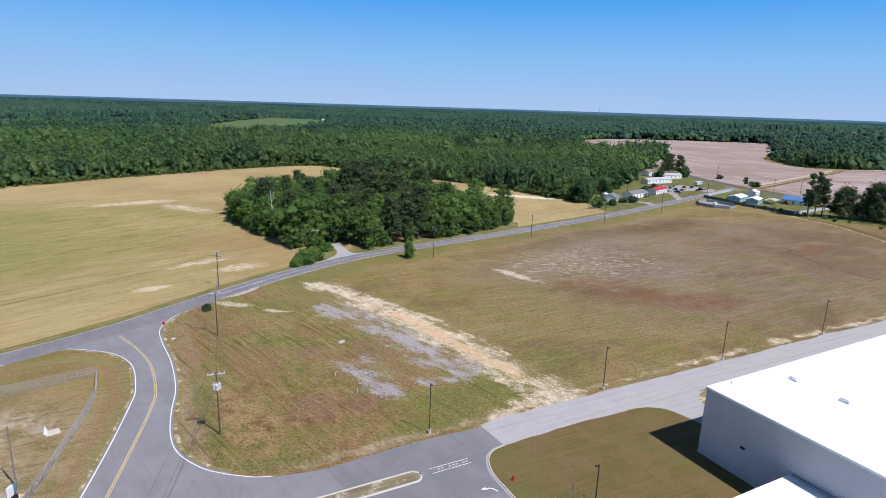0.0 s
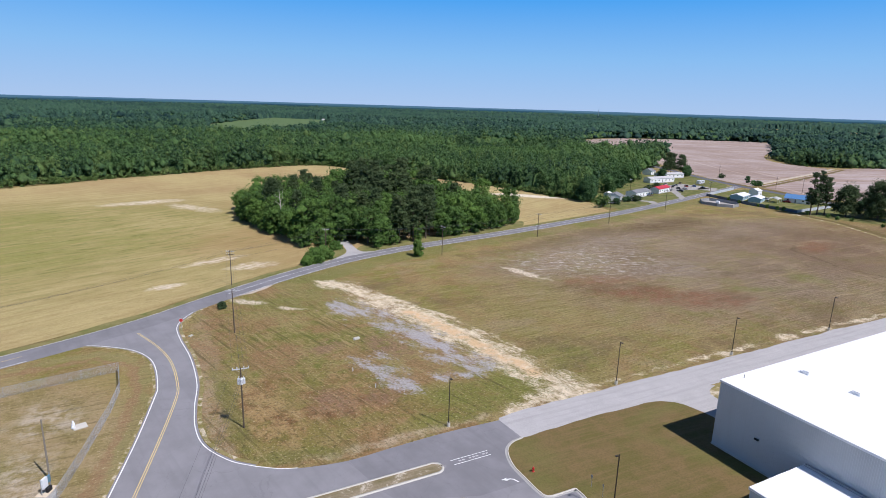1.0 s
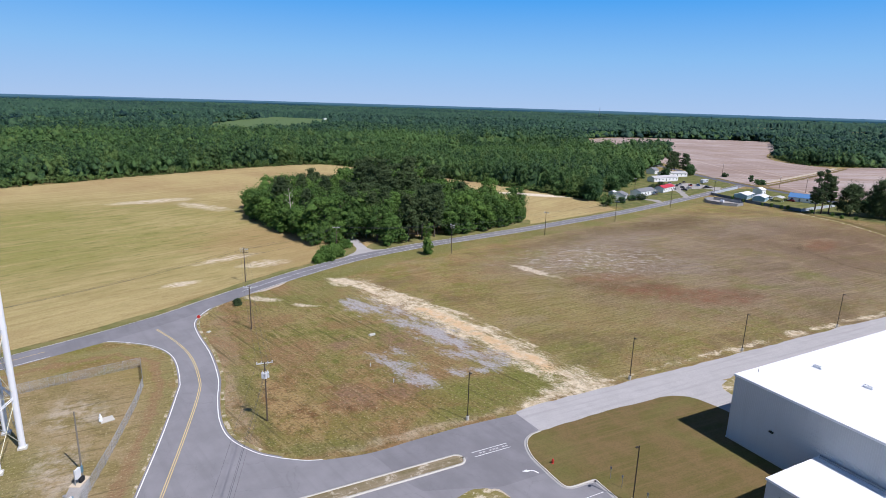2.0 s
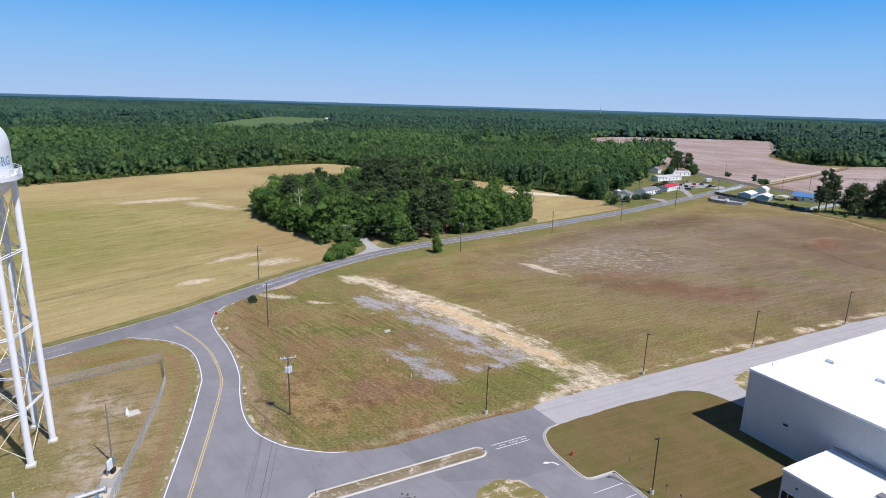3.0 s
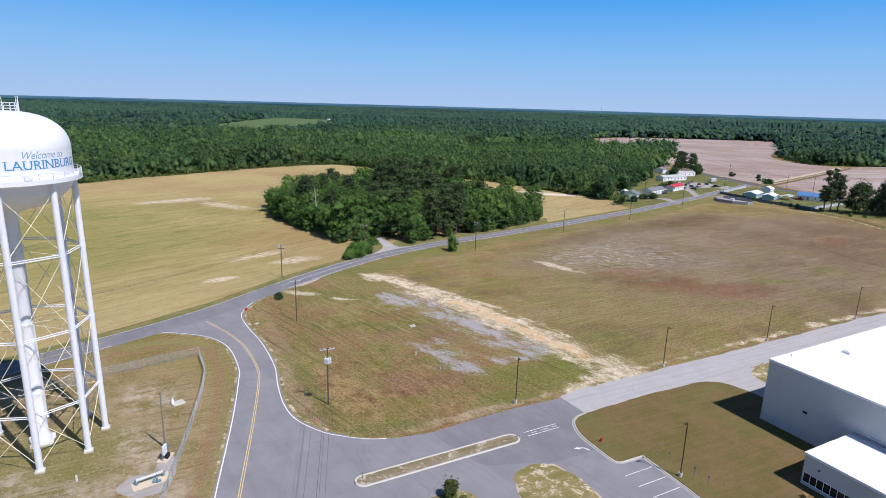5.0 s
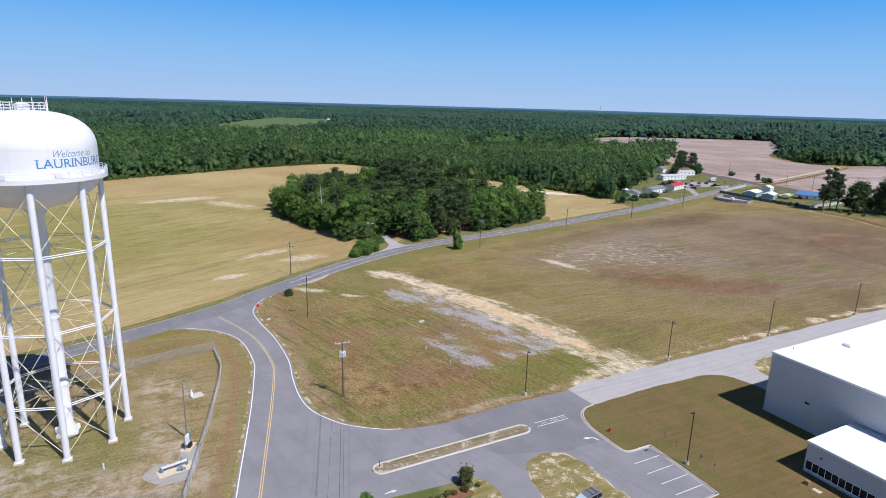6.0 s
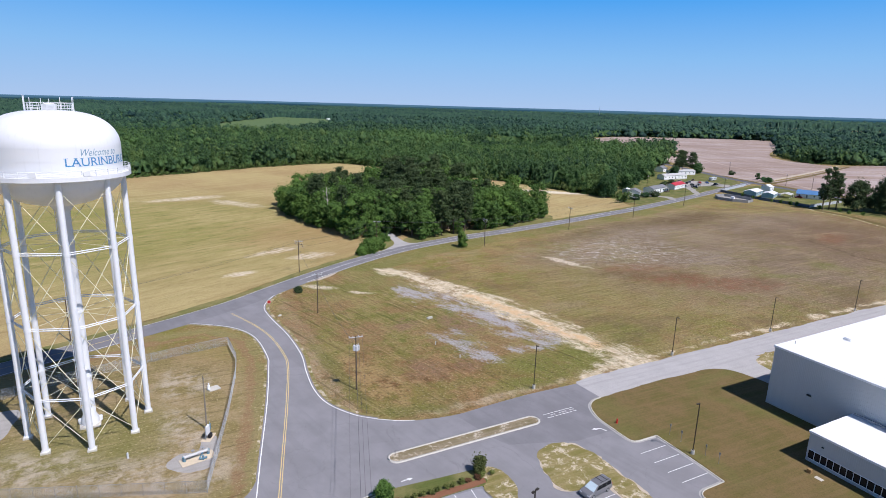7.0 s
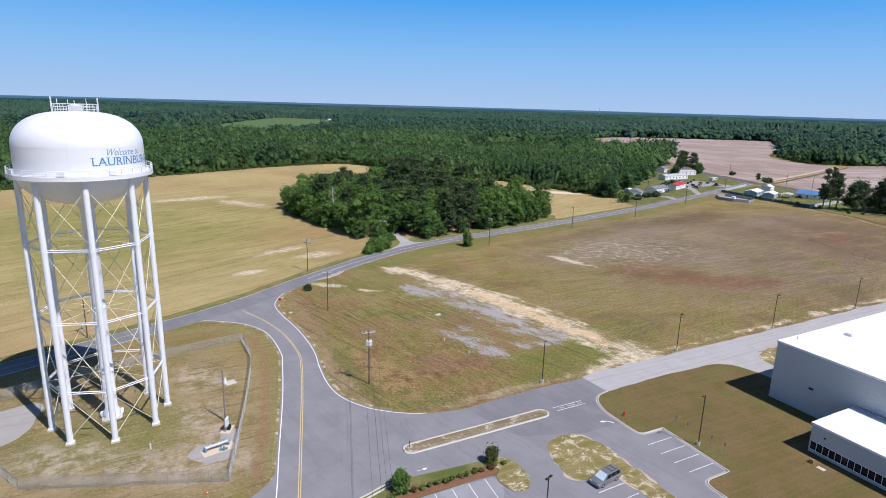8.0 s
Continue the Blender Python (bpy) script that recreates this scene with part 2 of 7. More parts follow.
def mat_field(name, lot):
    """Mown rough grass on red sandy soil, with bare, stony and sandy patches: the corner lot ("near"), the wide lot ("far") or the tower's yard."""
    k = Mat(name, 0.95, spec=0.1)
    fine = k.noise(5.5, 4, rough=0.75)
    tuft = k.noise(1.5, 5, rough=0.74)
    mid = k.noise(0.33, 7, rough=0.68)
    wide = k.noise(0.06, 6, k.mapped(k.pos(), (300, 70, 0)), rough=0.60)
    warm = k.noise(0.11, 7, k.mapped(k.pos(), (90, 20, 0)), rough=0.66)
    dry = k.noise(0.30, 7, k.mapped(k.pos(), (40, 170, 0)), rough=0.72)
    if lot == "near":
        rows = k.noise(1.0, 6, k.mapped(k.pos(), rot=16, scale=(0.85, 13, 1)), rough=0.70)
    else:
        rows = k.noise(1.0, 5, k.mapped(k.pos(), rot=1.5, scale=(16, 0.62, 1)), rough=0.68)
    green, olive, tan, brown = (0.250, 0.228, 0.056), (0.355, 0.270, 0.108), (0.500, 0.375, 0.195), (0.315, 0.178, 0.085)
    c = k.mix(k.rng(k.add(wide, k.mul(mid, 0.5)), 0.62, 0.86), green, olive)
    c = k.mix(k.rng(k.add(warm, k.mul(dry, 0.4)), 0.65, 0.79, 0, 0.72 if lot == "near" else 0.55), c, brown)
    c = k.mix(k.rng(dry, 0.55, 0.68, 0, 0.50), c, tan)
    if lot == "near":
        # near lot: greener heart, red-brown foot, worn rim by the road
        heart = k.top(k.blob(-10, 46, 20, 26, 0, 0.5, 0.7, 0.08), k.top(k.blob(12, 8, 14, 5, -10, 0.4, 0.7, 0.12), k.blob(19, 9, 6, 6, 0, 0.4, 0.7, 0.12)))
        lush = k.mix(k.rng(k.add(rows, mid), 0.84, 1.14), (0.165, 0.188, 0.034), (0.325, 0.275, 0.095))
        c = k.mix(k.mul(heart, k.rng(k.add(wide, k.mul(warm, 0.5)), 0.84, 0.64, 0.10, 0.90)), c, lush)
        foot = k.blob(-17, 16, 19, 14, -14, 0.5, 0.8, 0.10)
        earth = k.mix(k.rng(dry, 0.38, 0.62), (0.215, 0.108, 0.046), (0.430, 0.262, 0.118))
        c = k.mix(k.mul(foot, k.rng(k.add(warm, k.mul(mid, 0.6)), 0.68, 0.90, 0.20, 0.92)), c, earth)
        ochre = k.mul(k.blob(-29, 18, 6, 12, 8, 0.5, 0.9, 0.15), k.rng(dry, 0.42, 0.56))
        c = k.mix(k.mul(ochre, 0.75), c, (0.450, 0.305, 0.130))
        rose = k.top(k.blob(-15.5, 16.5, 4.0, 4.6, 10, 0.5, 0.9, 0.25), k.top(k.blob(-6, 14.5, 3.6, 3.0, 0, 0.5, 0.9, 0.3), k.top(k.blob(-9.5, 41, 4.5, 3.5, 20, 0.5, 0.9, 0.3), k.blob(3, 37, 4.0, 8.0, 15, 0.5, 0.9, 0.3))))
        c = k.mix(k.mul(rose, k.rng(mid, 0.36, 0.56, 0.1, 0.85)), c, (0.300, 0.180, 0.110))
        rim = k.top(k.blob(-35.0, 46, 2.6, 24, -4, 0.5, 0.9, 0.14), k.top(k.blob(-36.3, 25, 1.8, 22, 2, 0.5, 0.8, 0.14), k.blob(-8, 0.3, 12, 1.3, 1, 0.5, 1.0, 0.2)))
        c = k.mix(k.mul(rim, k.rng(dry, 0.40, 0.58, 0.25, 0.90)), c, k.mix(k.rng(tuft, 0.36, 0.62), (0.310, 0.195, 0.105), (0.600, 0.470, 0.300)))
        worn = k.mul(k.rng(k.trail([(-25, 0.6), (-12, -0.2), (-2, 0.2), (8, 0.4)], 0.9), 1.6, 0.5), k.rng(k.noise(0.22, 7, rough=0.76), 0.44, 0.58))
        c = k.mix(k.mul(worn, 0.85), c, (0.62, 0.48, 0.31))
        russet = k.top(k.blob(-30, 62, 6, 16, -14, 0.5, 0.9, 0.1), k.blob(-20, 40, 7, 9, 10, 0.5, 0.9, 0.1))
        c = k.mix(k.mul(russet, k.rng(k.add(warm, k.mul(dry, 0.6)), 0.66, 0.90, 0.15, 0.85)), c, (0.330, 0.195, 0.095))
        corner_green = k.top(k.blob(11, 8, 13, 5.5, -8, 0.5, 0.7, 0.15), k.blob(3, 2.5, 9, 2.6, 0, 0.5, 0.8, 0.2))
        c = k.mix(k.mul(corner_green, k.rng(mid, 0.34, 0.56, 0.35, 0.85)), c, (0.205, 0.220, 0.046))
        low_green = k.top(k.blob(-26, 2.3, 9, 1.8, -10, 0.5, 0.8, 0.2), k.blob(-33.2, 22, 1.8, 18, 2, 0.5, 0.9, 0.2))
        c = k.mix(k.mul(low_green, 0.65), c, (0.190, 0.200, 0.050))
    if lot == "far":
        # broad tints of the far lot
        greyed = k.blob(158, 66, 88, 64, 14, 0.45, 0.6, 0.02)
        ash = k.mix(k.rng(k.add(rows, k.mul(mid, 0.7)), 0.58, 1.05), (0.166, 0.114, 0.071), (0.325, 0.244, 0.178))
        c = k.mix(k.mul(greyed, k.rng(k.add(wide, k.mul(mid, 0.4)), 0.50, 0.80, 0.45, 0.88)), c, ash)
        mown = k.mul(k.blob(56, 40, 26, 26, 18, 0.6, 0.6, 0.04), k.rng(wide, 0.64, 0.42, 0.25, 0.80))
        c = k.mix(k.mul(mown, 0.85), c, k.mix(k.rng(rows, 0.32, 0.68), (0.215, 0.176, 0.056), (0.385, 0.305, 0.135)))
        mint = k.top(k.blob(39, 14, 9, 8.5, 0, 0.6, 0.8, 0.12), k.top(k.blob(127, 31.5, 12, 2.6, -18, 0.6, 0.9, 0.15), k.blob(157, 33, 5, 6, 0, 0.6, 0.9, 0.15)))
        c = k.mix(k.mul(mint, k.rng(mid, 0.36, 0.58, 0.2, 0.80)), c, (0.195, 0.200, 0.048))
        lilac = k.top(k.blob(124, 100, 34, 12, 14, 0.6, 0.8, 0.05), k.top(k.blob(124, 60, 15, 9, 0, 0.6, 0.9, 0.06), k.top(k.blob(222, 96, 34, 12, 10, 0.6, 0.9, 0.05), k.blob(96, 82, 32, 14, 6, 0.6, 0.9, 0.06))))
        c = k.mix(k.mul(lilac, k.rng(mid, 0.34, 0.60, 0.2, 0.70)), c, (0.345, 0.275, 0.215))
        rusty = k.blob(232, 66, 58, 38, 16, 0.5, 0.8, 0.04)
        c = k.mix(k.mul(rusty, k.rng(k.add(mid, rows), 0.80, 1.10, 0.30, 0.82)), c, (0.196, 0.118, 0.078))
        darker = k.top(k.blob(182, 119, 34, 9, 4, 0.5, 0.9, 0.06), k.top(k.mul(k.blob(120, 112, 50, 6, 14, 0.5, 0.9, 0.06), 0.6), k.mul(k.blob(87, 49, 20, 5, -26, 0.5, 0.9, 0.08), 0.85)))
        c = k.mix(k.mul(darker, k.rng(mid, 0.32, 0.56, 0.30, 0.85)), c, (0.145, 0.092, 0.050))
        red = k.top(k.blob(98, 36, 22, 9, -32, 0.5, 0.9, 0.08), k.top(k.mul(k.blob(86, 58, 13, 5, -16, 0.6, 0.9, 0.08), 0.85), k.mul(k.blob(210, 61, 15, 6, 22, 0.5, 0.9, 0.08), 0.95)))
        c = k.mix(k.mul(red, k.rng(k.add(dry, k.mul(rows, 0.5)), 0.62, 0.86, 0.30, 0.95)), c, (0.262, 0.122, 0.070))
        gully = k.rng(k.trail([(203, 66), (193.4, 61.4), (188.9, 47.9), (183.7, 36.3), (186, 21)], 0.8), 1.5, 0.5)
        c = k.mix(k.mul(gully, 0.6), c, (0.125, 0.084, 0.050))
        blot = k.noise(0.05, 7, k.mapped(k.pos(), (77, 11, 0), 4, (1.7, 1, 1)), rough=0.72)
        c = k.mix(k.rng(blot, 0.52, 0.62, 0, 0.55), c, (0.180, 0.122, 0.066))
        c = k.mix(k.rng(blot, 0.47, 0.38, 0, 0.40), c, (0.400, 0.310, 0.195))
        broad_rows = k.noise(1.0, 4, k.mapped(k.pos(), rot=2, scale=(46, 2.6, 1)), rough=0.6)
        c = k.mix(k.rng(broad_rows, 0.56, 0.66, 0, 0.28), c, tan)
    if lot != "yard":
        # green strip along the road
        strip = k.rng(k.trail([(-6, 93), (24, 106.5), (47, 114), (74, 119.5), (145, 135), (193, 147), (262, 169)], 6.5), 1.18, 0.88)
        strip = k.top(strip, k.blob(12, 88, 30, 9, 26, 0.6, 0.7, 0.06)) if lot == "near" else strip
        c = k.mix(k.mul(strip, k.rng(wide, 0.64, 0.42, 0.35, 0.85)), c, k.mix(tuft, (0.150, 0.172, 0.036), (0.300, 0.275, 0.095)))
    if lot == "yard":
        # tower enclosure, the worn ditch beside its fence and the verge beyond
        yard = k.blob(-74, 18, 28, 30, 0, 0.2, 0.3, 0.08)
        yard_c = k.mix(k.rng(k.noise(0.16, 7, rough=0.66), 0.38, 0.60), (0.292, 0.232, 0.092), (0.430, 0.322, 0.172))
        yard_c = k.mix(k.mul(k.blob(-77, 14, 13, 9, 0, 0.5, 0.8, 0.1), 0.65), yard_c, (0.215, 0.222, 0.062))
        c = k.mix(k.mul(yard, 0.92), c, yard_c)
        pale_yard = k.mul(k.top(k.blob(-68, 1, 13, 5, -20, 0.5, 0.9, 0.15), k.top(k.top(k.blob(-62, 30, 5, 6, 0, 0.5, 1.0, 0.2), k.blob(-63, 12, 3.5, 9, 0, 0.5, 1.0, 0.2)), k.blob(-84, 10, 8, 4, -20, 0.5, 0.9, 0.2))), k.rng(k.noise(0.3, 7, rough=0.70), 0.42, 0.60))
        c = k.mix(k.mul(pale_yard, 0.78), c, (0.62, 0.52, 0.40))
        ditch = k.rng(k.trail([(-59.5, -14), (-54.6, 5), (-50.6, 22), (-48.4, 36), (-49.0, 48), (-56, 54.5), (-70, 53), (-90, 46)], 0.85), 1.5, 0.3)
        bank = k.rng(k.trail([(-57.5, -14), (-52.6, 5), (-48.9, 20), (-46.6, 36), (-46.8, 49), (-55, 57.6), (-70, 56)], 1.5), 1.6, 0.5)
        c = k.mix(k.mul(bank, k.rng(warm, 0.62, 0.44, 0.3, 0.8)), c, (0.315, 0.270, 0.110))
        c = k.mix(k.mul(ditch, k.rng(dry, 0.30, 0.56, 0.28, 0.85)), c, k.mix(k.rng(tuft, 0.35, 0.65), (0.275, 0.155, 0.078), (0.430, 0.285, 0.150)))
    # mowing lines, tufts, thatch and litter
    comb = 0.6 if lot == "far" else 1.0
    c = k.mix(k.rng(rows, 0.54, 0.68, 0, 0.42 * comb), c, tan)
    c = k.mix(k.rng(rows, 0.46, 0.34, 0, 0.46 * comb), c, (0.120, 0.096, 0.036))
    rank = 0.45 if lot == "yard" else 1.0
    c = k.mix(k.rng(tuft, 0.50, 0.62, 0, 0.66 * rank), c, (0.090, 0.076, 0.026))
    c = k.mix(k.rng(fine, 0.50, 0.66, 0, 0.55 * rank), c, (0.082, 0.066, 0.028))
    c = k.mix(k.rng(k.noise(2.3, 5, k.mapped(k.pos(), (31, 7, 0)), rough=0.76), 0.56, 0.64, 0, 0.62), c, (0.66, 0.53, 0.32))
    if lot == "near":
        wheel = k.rng(k.noise(1.0, 4, k.mapped(k.pos(), rot=16, scale=(1.0, 34, 1)), rough=0.62), 0.57, 0.66, 0, 0.55)
        c = k.mix(wheel, c, (0.120, 0.096, 0.038))
        # crushed stone, strewn thinner towards its rim
        rubble = k.noise(1.7, 6, k.mapped(k.pos(), (7, 3, 0)), rough=0.80)
        patchy = k.noise(0.24, 8, k.mapped(k.pos(), rot=16, scale=(1, 2.2, 1)), rough=0.72)
        stone = k.op("MINIMUM", k.trail([(2.3, 67.6), (9.2, 51), (13.0, 38.5), (15.6, 25), (18.6, 19)], 3.9), k.trail([(-3.4, 30.5), (-2.2, 24.5), (-0.8, 17.5)], 2.7))
        stone = k.op("MINIMUM", stone, k.add(k.trail([(7, 17.6), (13, 16.4)], 2.0), 0.45))
        stone = k.add(stone, k.add(k.mul(k.op("SUBTRACT", patchy, 0.46), 10.0), k.mul(k.op("SUBTRACT", rubble, 0.5), 6.0)))
        cover = k.rng(stone, 1.70, 0.20)
        grit = k.rng(k.noise(2.2, 6, rough=0.78), 0.32, 0.64)
        c = k.mix(k.mul(cover, 0.92), c, k.mix(grit, (0.310, 0.285, 0.275), (0.570, 0.535, 0.530)))
    if lot == "far":
        far_grit = k.mul(k.blob(98, 80, 30, 17, -12, 0.6, 0.9, 0.06), k.rng(k.noise(0.5, 7, k.mapped(k.pos(), rot=-14, scale=(1.7, 1, 1)), rough=0.82), 0.53, 0.60))
        c = k.mix(k.mul(far_grit, 0.85), c, (0.62, 0.55, 0.49))
    if lot != "yard":
        white = k.mul(k.top(k.blob(68.4, 75, 1.7, 9.0, 16, 0.4, 0.9, 0.3), k.top(k.blob(-20.5, 80, 4.5, 1.6, -42, 0.5, 0.9, 0.3), k.blob(-11, 70.4, 3.2, 0.8, -32, 0.5, 0.9, 0.3))), k.rng(tuft, 0.38, 0.55))
        c = k.mix(white, c, (0.74, 0.63, 0.47))
        # pale sand of the old track and along the rims
        bits = k.rng(k.noise(0.9, 6, k.mapped(k.pos(), rot=8, scale=(2.6, 1, 1)), rough=0.80), 0.645, 0.69)
        c = k.mix(k.mul(bits, 0.75), c, (0.62, 0.53, 0.38))
        sand = k.trail(SAND_TRACK, 3.4)
        sand = k.op("MINIMUM", sand, k.add(k.trail([(13, -0.2), (27, 1.6)], 2.2), 0.25))
        sand = k.op("MINIMUM", sand, k.add(k.trail([(17, 70), (25.5, 47), (31, 22)], 1.2), 0.75))
        sand = k.op("MINIMUM", sand, k.add(k.trail([(72, 1.4), (100, 1.6), (128, 1.2), (240, 1.2)], 1.5), 0.80))
        sand = k.op("MINIMUM", sand, k.add(k.trail([(32, 1.5), (72, 1.8)], 1.2), 1.05))
        sandy = k.rng(k.add(sand, k.add(k.mul(k.op("SUBTRACT", k.noise(0.14, 8, k.mapped(k.pos(), (5, 9, 0), 18, (1, 2, 1)), rough=0.74), 0.5), 7.0), k.mul(k.op("SUBTRACT", k.noise(2.0, 5, rough=0.8), 0.5), 4.5))), 1.55, 0.45)
        sand_c = k.mix(k.rng(k.noise(0.45, 7, rough=0.76), 0.36, 0.62), (0.54, 0.42, 0.25), (0.86, 0.75, 0.55))
        sand_c = k.mix(k.mul(k.rng(k.trail([(17, 55), (20, 46), (22, 35), (25, 20), (26.5, 12)], 1.6), 2.0, 0.3), k.rng(mid, 0.36, 0.56, 0.2, 0.9)), sand_c, (0.76, 0.53, 0.29))
        clods = k.rng(k.noise(2.6, 4, k.mapped(k.pos(), (70, 3, 0)), rough=0.7), 0.60, 0.68, 0, 0.6)
        sand_c = k.mix(clods, sand_c, (0.30, 0.235, 0.125))
        c = k.mix(sandy, c, sand_c)
    k.color(c)
    k.bump(k.add(fine, k.mul(tuft, 2.0)), 0.8, 0.3)
    return k.m


def mat_wheat():
    k = Mat("ripening_wheat", 0.95, spec=0.1)
    rows = k.noise(1.0, 5, k.mapped(k.warped(), rot=25, scale=(30, 5.5, 1)), rough=0.60)
    tram = k.noise(1.0, 3, k.mapped(k.pos(), rot=24, scale=(150, 1.5, 1)), rough=0.6)
    big = k.noise(0.016, 5, rough=0.6)
    fine = k.noise(2.6, 5, rough=0.7)
    gold, green, brown = (0.500, 0.400, 0.185), (0.285, 0.280, 0.080), (0.410, 0.292, 0.140)
    lush = k.blob(-78, 185, 80, 80, -20, 0.6, 0.5, 0.02)
    c = k.mix(k.rng(k.add(k.mul(rows, 0.45), k.mul(big, 0.9)), 0.52, 0.84), gold, brown)
    c = k.mix(k.mul(lush, k.rng(k.add(k.mul(rows, 0.5), k.mul(big, 0.5)), 0.36, 0.60, 0.12, 0.95)), c, green)
    c = k.mix(k.rng(tram, 0.46, 0.70, 0.0, 0.3), c, (0.23, 0.155, 0.06))
    grit = k.rng(k.noise(0.8, 5, k.mapped(k.pos(), rot=25, scale=(4, 1, 1)), rough=0.7), 0.36, 0.56)
    bare = k.top(k.blob(-23, 127.5, 9.5, 2.6, 22, 0.5, 0.8, 0.3), k.top(k.blob(-13, 116.5, 7.0, 3.6, 10, 0.5, 0.9, 0.3), k.top(
        k.blob(-40, 102.5, 4.8, 1.9, 12, 0.5, 0.8, 0.4), k.top(k.blob(-42, 260, 17, 4.8, 12, 0.6, 0.9, 0.1), k.mul(k.blob(-21, 236, 15, 4.8, -56, 0.6, 1.0, 0.15), 0.8)))))
    c = k.mix(k.mul(bare, grit), c, (0.76, 0.65, 0.49))
    sand = k.top(k.blob(170, 220, 22, 5.5, -41, 0.35, 0.6, 0.1), k.blob(144, 243, 9, 4, -30, 0.4, 0.7, 0.15))
    c = k.mix(k.mul(sand, 0.95), c, (0.80, 0.72, 0.58))
    edge = k.mul(k.blob(0, 150, 26, 30, 50, 0.7, 0.8, 0.05), 0.55)
    c = k.mix(edge, c, (0.37, 0.235, 0.11))
    c = k.mix(k.rng(k.noise(0.7, 6, k.mapped(k.pos(), rot=25, scale=(3, 1, 1)), rough=0.75), 0.5, 0.68, 0, 0.35), c, (0.20, 0.135, 0.055))
    drill = k.noise(1.0, 5, k.mapped(k.pos(), rot=24, scale=(9, 0.8, 1)), rough=0.72)
    c = k.mix(k.rng(drill, 0.54, 0.68, 0, 0.45), c, (0.60, 0.49, 0.255))
    c = k.mix(k.mul(lush, k.rng(k.noise(1.0, 5, k.mapped(k.pos(), rot=20, scale=(13, 2.4, 1)), rough=0.72), 0.53, 0.64, 0, 0.75)), c, (0.190, 0.200, 0.055))
    c = k.mix(k.rng(fine, 0.4, 0.75, 0, 0.5), c, (0.14, 0.105, 0.035))
    k.color(c)
    k.bump(k.add(fine, rows), 0.8, 0.35)
    return k.m


def mat_asphalt(name, tone, patch=0.25):
    k = Mat(name, 0.88, spec=0.3)
    grain = k.noise(28, 3)
    blot = k.noise(0.16, 6, rough=0.6)
    lane = k.noise(1.0, 4, k.mapped(k.pos(), rot=12, scale=(1.5, 22, 1)))
    c = k.mix(k.rng(blot, 0.32, 0.7), tuple(x * (1 - patch) for x in tone), tuple(x * (1 + patch) for x in tone))
    c = k.mix(k.rng(lane, 0.45, 0.75, 0, 0.3), c, tuple(x * 0.72 for x in tone))
    c = k.mix(k.rng(k.noise(0.55, 6, rough=0.75), 0.60, 0.72, 0, 0.22), c, tuple(x * 1.3 for x in tone))
    crack = k.n("ShaderNodeTexVoronoi")
    crack.feature = "DISTANCE_TO_EDGE"
    crack.inputs["Scale"].default_value = 0.13
    k.put(crack.inputs["Vector"], k.warped())
    c = k.mix(k.rng(crack.outputs["Distance"], 0.006, 0.002, 0, 0.16), c, tuple(x * 0.45 for x in tone))
    k.color(c)
    k.bump(grain, 0.4, 0.01)
    return k.m


def mat_gravel(name, a, b):
    k = Mat(name, 0.95, spec=0.15)
    track = k.noise(1.0, 4, k.mapped(k.pos(), scale=(30, 0.9, 1)))
    c = k.mix(k.noise(0.25, 6, rough=0.65), a, b)
    c = k.mix(k.rng(track, 0.45, 0.72, 0, 0.35), c, tuple(x * 0.78 for x in a))
    c = k.mix(k.rng(k.noise(9, 4, rough=0.8), 0.45, 0.7, 0, 0.5), c, tuple(x * 0.62 for x in a))
    k.color(c)
    k.bump(k.noise(9, 5), 0.8, 0.05)
    return k.m


def mat_lawn(name, a, b, c3, lush=(), crumbs=None):
    k = Mat(name, 0.95, spec=0.1)
    fine = k.noise(4, 6, rough=0.72)
    mow = k.noise(1.0, 5, k.mapped(k.pos(), rot=-2, scale=(22, 0.8, 1)), rough=0.65)
    c = k.mix(k.rng(k.noise(0.2, 6, rough=0.62), 0.36, 0.66), a, b)
    c = k.mix(k.rng(mow, 0.42, 0.66, 0, 0.7), c, c3)
    if crumbs:
        c = k.mix(k.rng(k.noise(0.40, 8, k.warped(), rough=0.78), 0.515, 0.59), c, crumbs)
    for spot in lush:
        c = k.mix(k.mul(k.blob(*spot, 0.7, 0.7, 0.15), 0.32), c, (0.150, 0.165, 0.045))
    c = k.mix(k.rng(fine, 0.4, 0.78, 0, 0.5), c, tuple(x * 0.45 for x in a))
    k.color(c)
    k.bump(fine, 0.7, 0.12)
    return k.m


def mat_ploughed():
    """Pale sandy arable land with rows, its tones bluer to carry distance haze."""
    k = Mat("pale_arable", 0.95, spec=0.1)
    rows = k.noise(1.0, 4, k.mapped(k.pos(), rot=-18, scale=(160, 5, 1)), rough=0.6)
    # blue raised in both tones, haze put into the colour
    c = k.mix(k.rng(k.noise(0.012, 6, rough=0.6), 0.35, 0.68), (0.310, 0.238, 0.205), (0.435, 0.362, 0.330))
    c = k.mix(k.rng(rows, 0.44, 0.66, 0, 0.75), c, (0.270, 0.180, 0.118))
    c = k.mix(k.rng(k.noise(1.0, 4, k.mapped(k.pos(), rot=62, scale=(120, 3.4, 1)), rough=0.6), 0.52, 0.66, 0, 0.4), c, (0.60, 0.50, 0.40))
    k.color(c)
    k.bump(rows, 0.5, 0.3)
    return k.m


